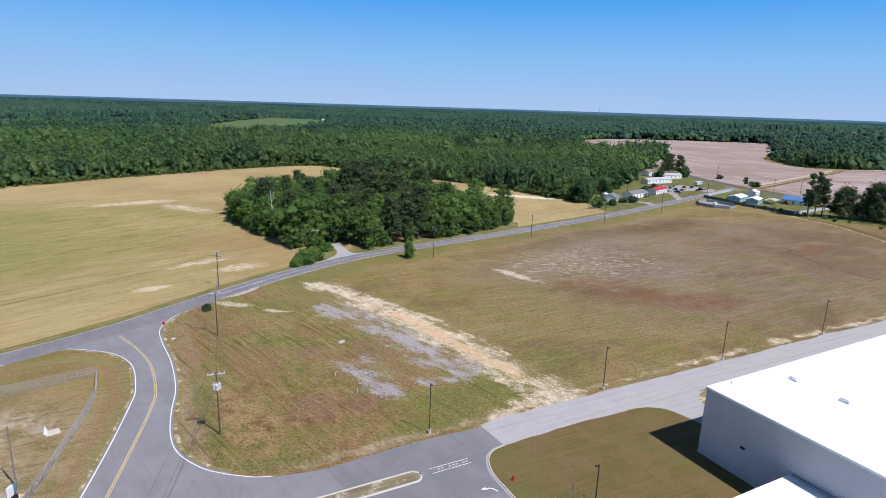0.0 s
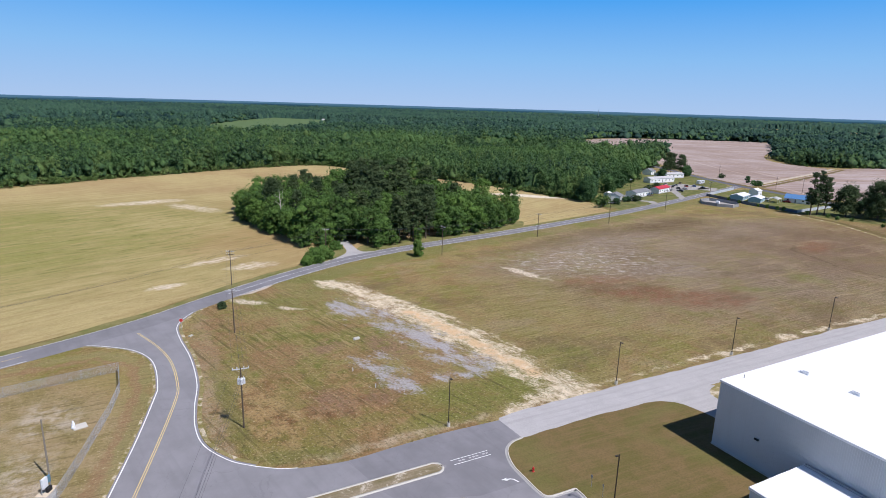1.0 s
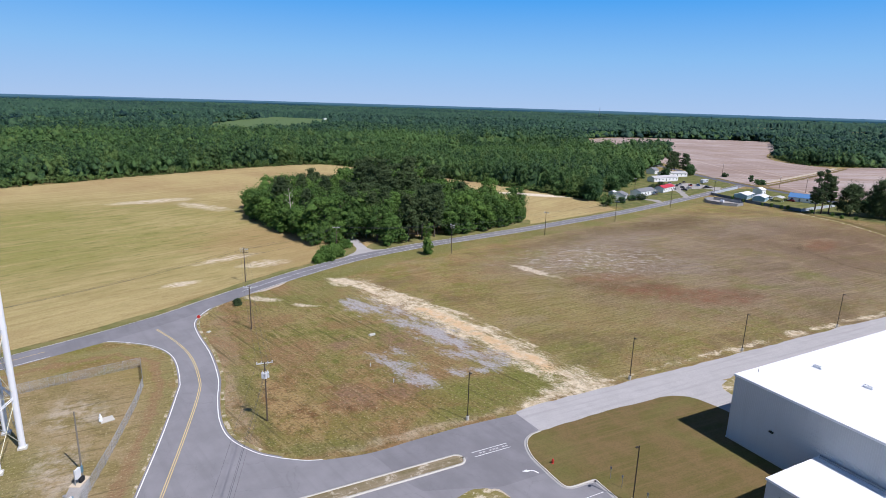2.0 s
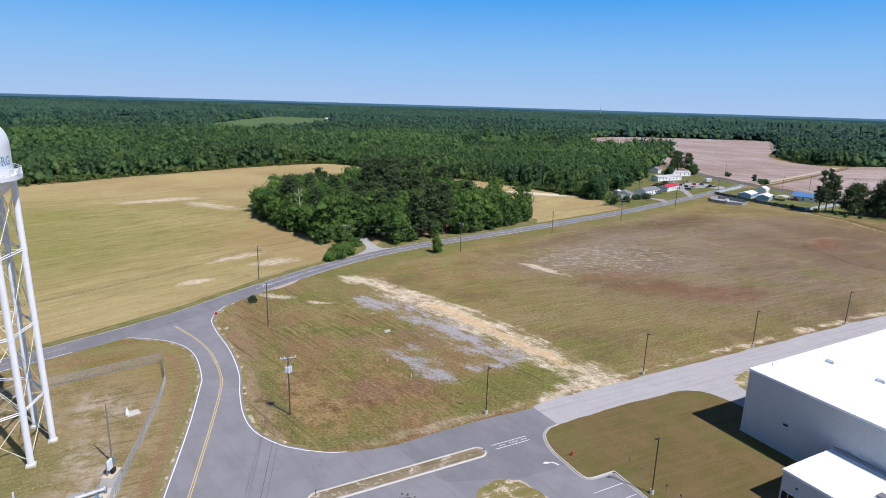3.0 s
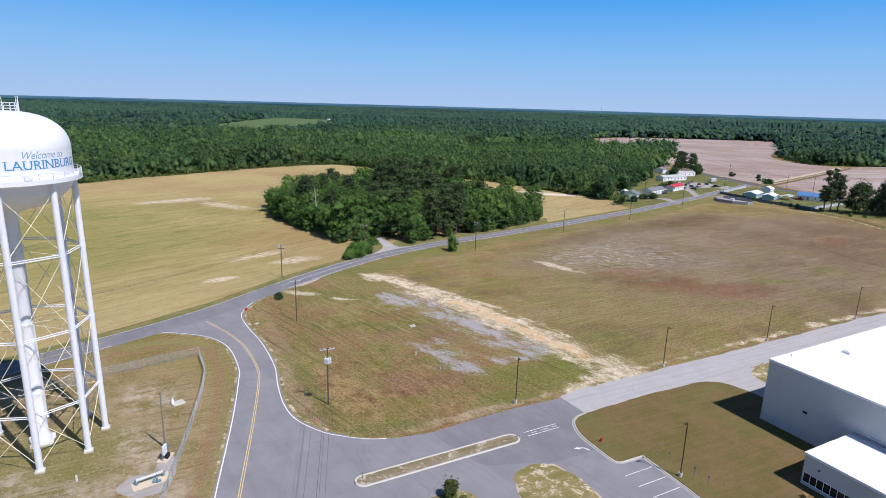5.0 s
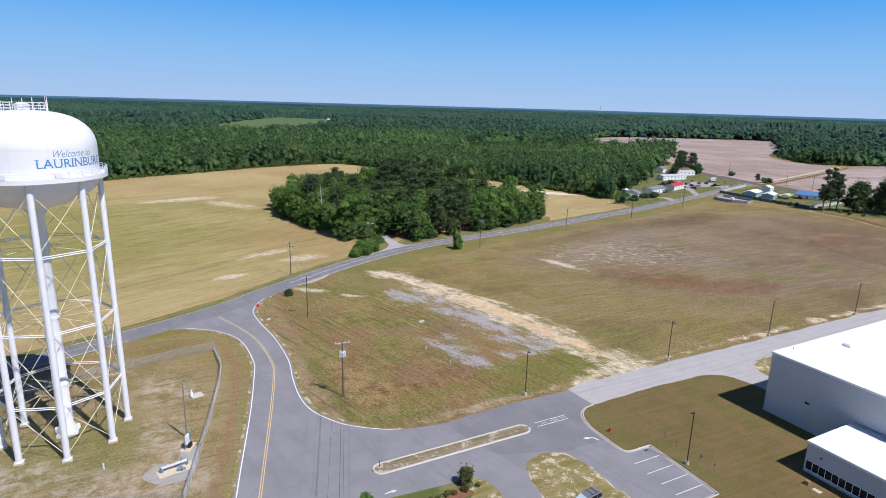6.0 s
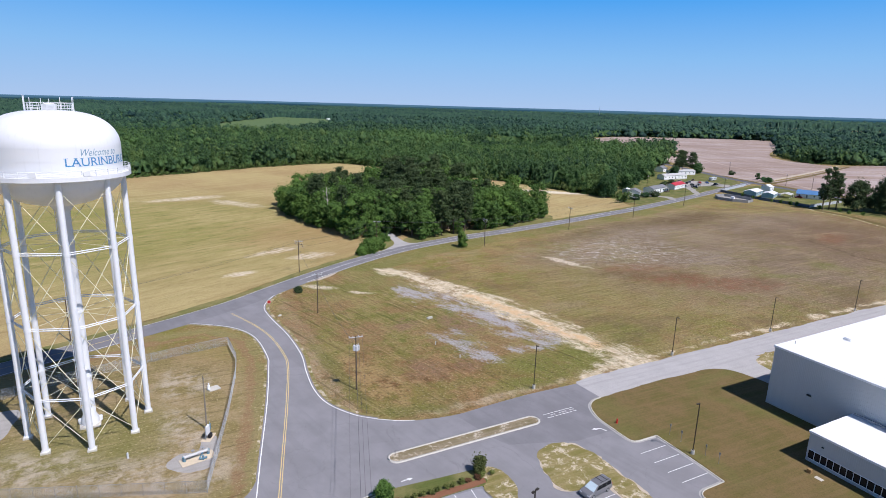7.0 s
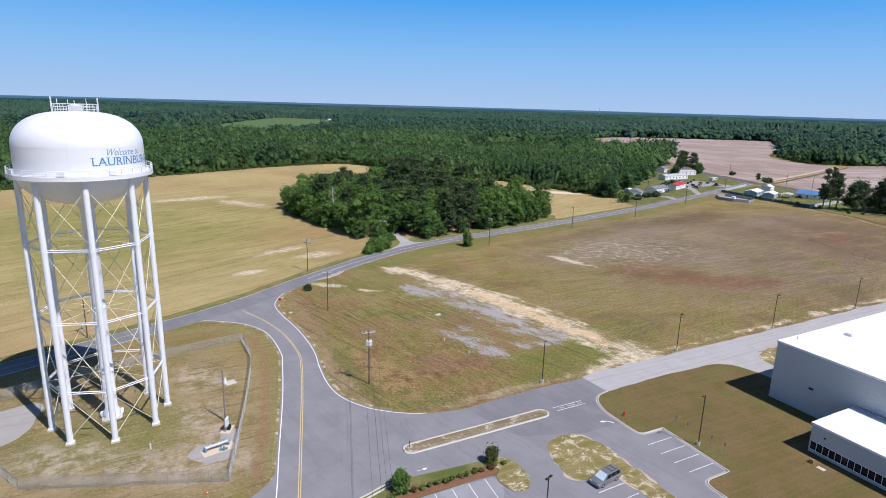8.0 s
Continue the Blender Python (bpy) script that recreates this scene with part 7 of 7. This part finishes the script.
for x, y, h, w, sd in ((7.8, 113.6, 4.6, 6.2, 65), (11.8, 116.2, 4.4, 5.5, 66), (4.4, 111.4, 2.8, 4.0, 68), (19.5, 128.5, 3.2, 4.0, 67)):
    m = tree("full", h, w, sd, "dense bright green roadside thicket bush", per=46, leaf=0.5)
    m.matrix_basis = pose(x, y, 0)
    tagged(m, group="roadside bushes")


# ---- dead snag standing in the grove ----
def snag(x, y):
    t = thing("dead_tree", pose(x, y, 0), "bleached bare dead tree standing among green crowns", "tree")
    bm = bmx()
    tube(bm, (0, 0, -0.3), (0.3, 0, 10), 0.32, 0.22, 8)
    tube(bm, (0.3, 0, 10), (-0.2, 0.2, 18.5), 0.22, 0.07, 8)
    part("trunk", bm, DEAD_BARK, t)
    for z, dx, dy, dz in ((12, -1.8, 0, 1.6), (13.5, 1.6, 0.4, 2.0), (15, -2.0, 0.4, 1.0), (16, 1.5, -0.3, 1.6), (11, 1.7, 0.6, 1.2)):
        bm = bmx()
        tube(bm, (0, 0, z), (dx, dy, z + dz), 0.09, 0.03, 6)
        tube(bm, (dx * 0.6, dy * 0.6, z + dz * 0.6), (dx * 0.9, dy * 0.9 + 0.5, z + dz * 1.5), 0.05, 0.02, 5)
        part("limb", bm, DEAD_BARK, t)


snag(6.8, 163)

sheet("grove_grass", ragged(smooth_line([(0.5, 108.6), (5, 117), (9.5, 126), (16, 131), (22, 131), (23.0, 126), (19.8, 120), (14.2, 115.4), (7, 111.3)], 1, True), 0.6, 3, 0.3), 0.08, VERGE, "green grass under the roadside thicket", "verge")
sheet("grove_grass", ragged(smooth_line([(27.6, 127), (28.4, 122.0), (33, 121.3), (47, 125.6), (75, 131.0), (100, 137), (114, 141.5), (120, 152), (100, 146), (74, 139), (46, 134), (34, 132)], 2, True), 0.6, 6, 0.2), 0.085, VERGE, "green grass strip at the foot of the grove", "verge")

# ---- roadside homes, sheds and yards far along the road ----
WALL_WHITE = simple("white_lap_siding", (0.88, 0.88, 0.86), 0.7, vary=0.04)
WALL_BLUE = simple("pale_blue_siding", (0.30, 0.45, 0.52), 0.7, vary=0.06)
ROOF_GREY = simple("grey_shingles", (0.21, 0.215, 0.225), 0.9, vary=0.2)
ROOF_PALE = simple("pale_grey_metal_roof", (0.50, 0.49, 0.48), 0.6, vary=0.08)
ROOF_RED = simple("red_metal_roof", (0.50, 0.045, 0.060), 0.5, vary=0.08)
ROOF_BLUE = simple("blue_metal_roof", (0.10, 0.23, 0.44), 0.5, vary=0.08)
ROOF_WHITE = simple("white_metal_roof", (0.78, 0.78, 0.77), 0.5, vary=0.05)
FENCE_BLUE = simple("blue_grey_fence_boards", (0.115, 0.150, 0.190), 0.8, vary=0.15)
PEN_GREY = simple("grey_fence_slats", (0.34, 0.34, 0.34), 0.7, vary=0.12)
FENCE_PALE = simple("pale_fence_boards", (0.52, 0.56, 0.60), 0.7, vary=0.1)


def home(name, x, y, L, W, h, rise, turn, wall, roof, label, category="house", porch=False):
    t = thing(name, pose(x, y, 0, 0, 0, turn), label, category, "homes along the road")
    a, b = L / 2, W / 2
    bm = bmx()
    box(bm, -a, -b, -0.2, a, b, 0.45)
    part("foundation", bm, CREAM, t)
    for p in ((-a, -b, a, -b + 0.2), (-a, b - 0.2, a, b), (-a, -b + 0.2, -a + 0.2, b - 0.2), (a - 0.2, -b + 0.2, a, b - 0.2)):
        bm = bmx()
        box(bm, p[0], p[1], 0.45, p[2], p[3], h)
        part("wall", bm, wall, t)
    for s in (-1, 1):
        bm = bmx()
        v = [bm.verts.new((s * (a - 0.02), q, z)) for q, z in ((-b, h), (b, h), (0, h + rise))]
        w = [bm.verts.new((s * (a - 0.18), q, z)) for q, z in ((-b, h), (b, h), (0, h + rise))]
        bm.faces.new(v)
        bm.faces.new(w[::-1])
        bmesh.ops.recalc_face_normals(bm, faces=bm.faces[:])
        part("gable", bm, wall, t)
        bm = bmx()
        o, k = 0.25, 0.12
        e = h - rise * o / b
        q = [(-a - o, s * (b + o), e), (a + o, s * (b + o), e), (a + o, 0, h + rise), (-a - o, 0, h + rise)]
        lo = [bm.verts.new(c) for c in q]
        up = [bm.verts.new((c[0], c[1], c[2] + k)) for c in q]
        bm.faces.new(lo[::-1])
        bm.faces.new(up)
        for i in range(4):
            bm.faces.new((lo[i], lo[(i + 1) % 4], up[(i + 1) % 4], up[i]))
        bmesh.ops.recalc_face_normals(bm, faces=bm.faces[:])
        part("roof", bm, roof, t)
    n = max(2, int(L / 3.6))
    for s in (-1, 1):
        for i in range(n):
            cx = -a + (i + 0.5) * L / n
            if i == n // 2:
                bm = bmx()
                box(bm, cx - 0.45, s * b - 0.03, 0.45, cx + 0.45, s * b + 0.05, 2.5)
                part("door", bm, ROOF_GREY, t)
                continue
            bm = bmx()
            box(bm, cx - 0.55, s * b - 0.03, 1.35, cx + 0.55, s * b + 0.04, 2.45)
            w = part("window", bm, WHITE_STEEL, t)
            bm = bmx()
            box(bm, cx - 0.45, s * b - 0.04, 1.45, cx + 0.45, s * b + 0.055, 2.35)
            part("pane", bm, GLASS_DARK, w)
    if porch:
        bm = bmx()
        box(bm, a - 5, -b - 2.2, 0.1, a - 0.5, -b, 0.5)
        part("porch", bm, POLE_WOOD, t, "dark timber porch")
        for px in (a - 4.8, a - 0.7):
            bm = bmx()
            box(bm, px - 0.07, -b - 2.1, 0.5, px + 0.07, -b - 1.96, 2.6)
            part("porch_post", bm, POLE_WOOD, t)
        bm = bmx()
        box(bm, a - 5.2, -b - 2.5, 2.6, a - 0.3, -b - 0.45, 2.72)
        part("porch_roof", bm, roof, t)
    return t


home("house", 216.5, 189, 10, 8, 3.0, 1.6, 38, WALL_WHITE, ROOF_GREY, "small white house with a grey shingle roof", porch=True)
home("mobile_home", 244, 196.8, 20, 7.5, 3.2, 1.4, 17.5, WALL_WHITE, ROOF_GREY, "white mobile home with a dark grey roof", porch=True)
home("mobile_home", 273.5, 205.8, 19, 6.5, 3.2, 1.3, 20, WALL_WHITE, ROOF_RED, "white mobile home with a bright red roof")
home("mobile_home", 318, 248.2, 27, 7, 3.3, 1.2, 2, WALL_WHITE, ROOF_PALE, "long white mobile home behind parked cars")
home("mobile_home", 352, 269, 25, 7, 3.3, 1.0, -8, WALL_WHITE, ROOF_PALE, "long white mobile home with a pale roof")
home("house", 352, 291, 9, 8, 3.4, 2.0, 20, WALL_WHITE, ROOF_GREY, "small white house beside tall pines")
home("shed", 220.5, 199.5, 5, 4, 2.6, 0.8, 30, WALL_BLUE, ROOF_WHITE, "small pale blue shed under the trees", "shed")
home("shed", 302.8, 166.0, 15, 8, 2.7, 1.2, 19, WALL_BLUE, ROOF_WHITE, "pale blue metal shed with a white roof", "shed")
home("shed", 304.0, 155.0, 13.5, 7, 2.7, 1.1, 24, WALL_BLUE, ROOF_WHITE, "pale blue metal shed with a white roof", "shed")
home("shed", 328, 173, 7, 6, 3.7, 1.4, 15, WALL_WHITE, ROOF_WHITE, "tall white storage shed", "shed")
home("farm_building", 436, 1588, 9, 6, 2.8, 1.2, 20, WALL_WHITE, ROOF_PALE, "small white farm building at the far meadow", "building")
home("house", 328, 141.5, 17, 9, 2.9, 2.2, 112, WALL_WHITE, ROOF_BLUE, "white house with a blue metal roof", porch=True)


def carport(x, y, L, W, turn):
    t = thing("carport", pose(x, y, 0, 0, 0, turn), "open carport with a white metal roof", "carport")
    bm = bmx()
    for s in (-1, 1):
        v = [bm.verts.new(c) for c in ((-L / 2, s * W / 2, 2.5), (L / 2, s * W / 2, 2.5), (L / 2, 0, 3.2), (-L / 2, 0, 3.2))]
        bm.faces.new(v)
    bmesh.ops.solidify(bm, geom=bm.faces[:], thickness=0.08)
    part("roof", bm, ROOF_WHITE, t)
    for px in (-L / 2 + 0.3, 0, L / 2 - 0.3):
        for s in (-1, 1):
            bm = bmx()
            box(bm, px - 0.05, s * (W / 2 - 0.15) - 0.05, -0.1, px + 0.05, s * (W / 2 - 0.15) + 0.05, 2.55)
            part("post", bm, WHITE_STEEL, t)


carport(313.5, 149.5, 10, 6.5, 20)


def car(x, y, turn, color, label, long=4.5, truck=False):
    paint = simple("car_paint", color, 0.3, 0.2, vary=0.03)
    t = thing("car", pose(x, y, 0.1, 0, 0, turn), label, "car", "cars parked by the homes")
    a = long / 2
    bm = bmx()
    box(bm, -a, -0.9, 0.35, a, 0.9, 0.95, 0.12)
    part("body", bm, paint, t)
    bm = bmx()
    v = box(bm, -a * (0.1 if truck else 0.75), -0.82, 0.9, a * 0.42, 0.82, 1.5, 0.10)
    for p in bm.verts:
        if p.co.z > 1.2:
            p.co.x = p.co.x * 0.80 - 0.05
            p.co.y *= 0.85
    part("cabin", bm, GLASS_DARK, t)
    bm = bmx()
    box(bm, -a * (0.06 if truck else 0.58), -0.66, 1.47, a * 0.26, 0.66, 1.53, 0.02)
    part("roof", bm, paint, t)
    for px in (-a * 0.62, a * 0.62):
        for s in (-1, 1):
            bm = bmx()
            tube(bm, (px, s * 0.72, 0.33), (px, s * 0.93, 0.33), 0.33, n=12)
            part("wheel", bm, DARK, t)


for x, y, turn, col, lb in ((299.7, 213.2, 60, (0.03, 0.03, 0.035), "black car parked on the dirt yard"), (302.5, 209.6, 70, (0.70, 0.70, 0.70), "white car parked on the grass"),
                            (316.5, 220.4, 55, (0.45, 0.05, 0.035), "red pickup parked on the dirt yard"), (323.0, 219.0, 55, (0.04, 0.13, 0.36), "blue car parked on the dirt yard"),
                            (321.2, 209.8, 20, (0.03, 0.03, 0.03), "black car by the driveway"), (298.5, 230.6, 10, (0.15, 0.16, 0.17), "grey car before the long home"),
                            (303.5, 221.5, 40, (0.05, 0.05, 0.05), "dark car parked on the dirt yard"), (308, 232.4, 15, (0.65, 0.65, 0.64), "white car before the long home"),
                            (330.4, 247.8, 0, (0.42, 0.40, 0.36), "pale car beside the long home"), (325.0, 233.6, 30, (0.30, 0.24, 0.18), "tan car on the dirt yard"),
                            (257.5, 200.0, 110, (0.10, 0.15, 0.22), "dark blue car beside the mobile home"), (286.0, 209.0, 100, (0.30, 0.30, 0.31), "grey car by the red-roofed home"),
                            (316.6, 156.4, 20, (0.74, 0.74, 0.74), "white pickup by the carport"), (319.6, 145.0, 110, (0.20, 0.03, 0.03), "dark red car by the blue-roofed house"),
                            (312, 226, 50, (0.35, 0.36, 0.38), "silver car on the dirt yard"), (290.5, 203.5, 120, (0.06, 0.06, 0.07), "black car on the driveway")):
    car(x, y, turn, col, lb)


def trailer(x, y, turn):
    t = thing("camper_trailer", pose(x, y, 0.1, 0, 0, turn), "pale grey camper trailer parked on grass", "trailer")
    bm = bmx()
    box(bm, -4.5, -1.25, 0.55, 4.5, 1.25, 2.9, 0.25)
    part("body", bm, CREAM, t)
    for px in (-0.6, 0.6):
        for s in (-1, 1):
            bm = bmx()
            tube(bm, (px, s * 1.0, 0.35), (px, s * 1.22, 0.35), 0.35, n=12)
            part("wheel", bm, DARK, t)
    for px in (-3.0, 0.5, 2.8):
        bm = bmx()
        box(bm, px - 0.5, -1.28, 1.6, px + 0.5, -1.2, 2.2)
        part("window", bm, GLASS_DARK, t)


trailer(342, 229, 15)


def board_fence(p, q, h, material, label, step=2.4):
    p, q = Vector(p), Vector(q)
    d = q - p
    t = thing("board_fence", pose(p.x, p.y, 0, 0, 0, math.degrees(math.atan2(d.y, d.x))), label, "fence", "fences of the far yards")
    L = d.length
    n = max(1, round(L / step))
    for i in range(n + 1):
        bm = bmx()
        box(bm, L * i / n - 0.06, -0.06, -0.2, L * i / n + 0.06, 0.06, h + 0.1)
        part("post", bm, material, t)
    for i in range(n):
        bm = bmx()
        box(bm, L * i / n + 0.06, -0.02, 0.06, L * (i + 1) / n - 0.06, 0.02, h)
        part("panel", bm, material, t)


board_fence((291.9, 182.8), (290.2, 174.5), 1.8, FENCE_BLUE, "blue-grey board fence round the yard")
board_fence((290.2, 174.5), (285.2, 146.3), 1.8, FENCE_BLUE, "blue-grey board fence round the yard")
board_fence((285.2, 146.3), (287.6, 118.5), 1.8, FENCE_BLUE, "blue-grey board fence round the yard")
board_fence((287.6, 118.5), (327.7, 122.4), 1.8, FENCE_PALE, "pale board fence at the yard's end")
board_fence((291.9, 182.8), (340, 198.3), 1.8, FENCE_PALE, "pale board fence along the road")
PEN = [(259.4, 159.5), (260.5, 150), (265.5, 143.2), (273, 144.8), (278.6, 151.0), (278.8, 160.5), (275.5, 167.6), (266, 166.8)]
for p, q in zip(PEN, PEN[1:] + PEN[:1]):
    board_fence(p, q, 1.8, PEN_GREY, "grey slatted fence round a small utility pen", 2.0)
sheet("pen_floor", np.array(PEN), 0.03, DULL_GRAVEL, "gravel floor of the utility pen", "ground")
slab("pen_cabinet", 270, 157, 1.2, 0.9, 1.7, 20, WHITE_STEEL, "white cabinet inside the utility pen", "cabinet")
slab("pen_cabinet", 266, 153, 1.6, 0.5, 0.8, 20, CREAM, "low grey box inside the utility pen", "cabinet")

for nm, pts in (("dirt_yard", [(292, 205), (300, 208), (326, 208), (332, 222), (326, 232), (312, 231), (298, 226), (291, 216)]), ("dirt_drive", [(262, 178.6), (268, 180.6), (290, 205), (292, 216), (286, 214), (279, 199)]),
                ("dirt_drive", [(228, 168.0), (233, 169.6), (236, 178), (226, 187), (222, 186), (230, 177)]), ("dirt_drive", [(318, 198.5), (326, 201.5), (333, 207), (322, 212), (314, 208)])):
    sheet(nm, ragged(smooth_line(pts, 2, True), 1.2, 4, 0.2), 0.085, DULL_GRAVEL, "pale dirt drive and parking ground", "driveway")
sheet("dirt_bank", ragged(np.vstack([shifted(smooth_line([(284, 122), (279, 108), (276, 90), (270, 78), (259, 57), (236, 12)], 2), 1.2), shifted(smooth_line([(284, 122), (279, 108), (276, 90), (270, 78), (259, 57), (236, 12)], 2), -1.0)[::-1]]), 0.8, 5, 0.25),
      0.03, SPARSE_LAWN, "pale scraped dirt bank at the lot's edge", "ground")
# the bank's shaded side, laid as a strip of dark grass colour
sheet("bank_shade_strip", ragged(np.vstack([shifted(smooth_line([(287, 121), (282, 106), (279.5, 90), (273, 76), (262, 55)], 2), 2.6), shifted(smooth_line([(287, 121), (282, 106), (279.5, 90), (273, 76), (262, 55)], 2), -2.0)[::-1]]), 0.8, 7, 0.25),
      0.026, LAWN, "dark grass strip drawn as the shade beside the dirt bank", "ground")

# trees of the yards
for kind, x, y, h, w, sd, lb in (("pine", 288.0, 111.3, 24, 6.6, 81, "tall pine with a bare lower trunk"), ("pine", 292.0, 110.0, 25, 6.6, 82, "tall pine with a bare lower trunk"), ("pine", 295.5, 108.0, 22, 6.4, 83, "tall pine with a bare lower trunk"),
                                 ("full", 303, 100.5, 18, 15, 84, "dark green broad tree by the yard fence"), ("full", 311, 88.5, 22, 19, 85, "wide dark green tree over the houses"), ("full", 318, 76, 22, 18, 86, "wide dark green tree over the houses"),
                                 ("full", 322, 96, 14, 12, 87, "dark green tree behind the yard"), ("pine", 365, 282, 20, 11, 88, "tall pine behind the homes"), ("pine", 371, 284, 19, 11, 89, "tall pine behind the homes"),
                                 ("pine", 378, 279.5, 18, 11, 90, "tall pine behind the homes"), ("full", 376, 271.5, 9, 8, 91, "green tree behind the homes"), ("young", 398, 254, 3.5, 6, 92, "dark bush beside the cross road"),
                                 ("young", 389.5, 223, 5, 4, 93, "small tree beside the cross road"), ("young", 381, 209, 3.5, 9, 94, "low thicket beside the farm track"), ("young", 226, 181, 3, 6, 95, "dark bushes in a house yard"),
                                 ("full", 194, 190, 14, 11, 111, "broad green tree at the corner of the woods"), ("full", 201, 197, 15, 11, 112, "broad green tree at the corner of the woods"), ("full", 209, 205, 13, 10, 113, "broad green tree behind the small house"), ("full", 259, 232, 12, 10, 114, "broad green tree behind the yards"), ("full", 289, 254, 14, 12, 115, "broad green tree behind the yards"), ("full", 311, 268, 13, 12, 116, "broad green tree behind the yards"), ("full", 233, 213, 11, 9, 117, "broad green tree behind the yards"), ("young", 262, 207, 4.5, 5, 121, "dark bush between two homes"), ("young", 267.5, 210.5, 4, 5, 122, "dark bush between two homes"), ("young", 286, 221, 4, 6, 123, "dark bush behind the red-roofed home"), ("young", 219, 181, 2.6, 4.5, 124, "green bush before the small house"), ("full", 336, 262, 8, 7, 125, "green tree between the long homes"), ("young", 205, 176, 3, 6, 126, "bright green roadside bush by the yard"), ("young", 333, 110, 7, 9, 96, "green yard tree beyond the fence"), ("full", 330, 60, 17, 15, 97, "dark green broad tree by the yard")):
    m = tree(kind, h, w, sd, lb, per=90, leaf=0.50, needles=PINE_LEAF if "dark" in lb else None if kind == "pine" else DEEP_LEAF)
    m.matrix_basis = pose(x, y, 0)
    tagged(m, group="trees of the far yards")
for i, (x, y) in enumerate(((284.4, 128.5), (284.6, 124.5), (284.0, 140), (283.6, 134), (287.6, 112.5), (291, 102.8), (290, 75), (291.5, 91), (287, 96), (284, 68), (285.5, 154), (287.5, 163))):
    m = tree("young", 2.4 + 0.6 * math.sin(i * 2.3), 2.2, 100 + i, "small dark evergreen along the fence", per=16, leaf=0.4)
    m.matrix_basis = pose(x, y, 0)
    tagged(m, group="evergreens along the fence")
for x, y, h, turn in ((399.7, 257.6, 11, 20), (371.5, 167.4, 10.5, 15), (376, 190, 9, 15), (404, 300, 11, 20), (252, 212, 9, 10)):
    utility_pole(x, y, h, turn)
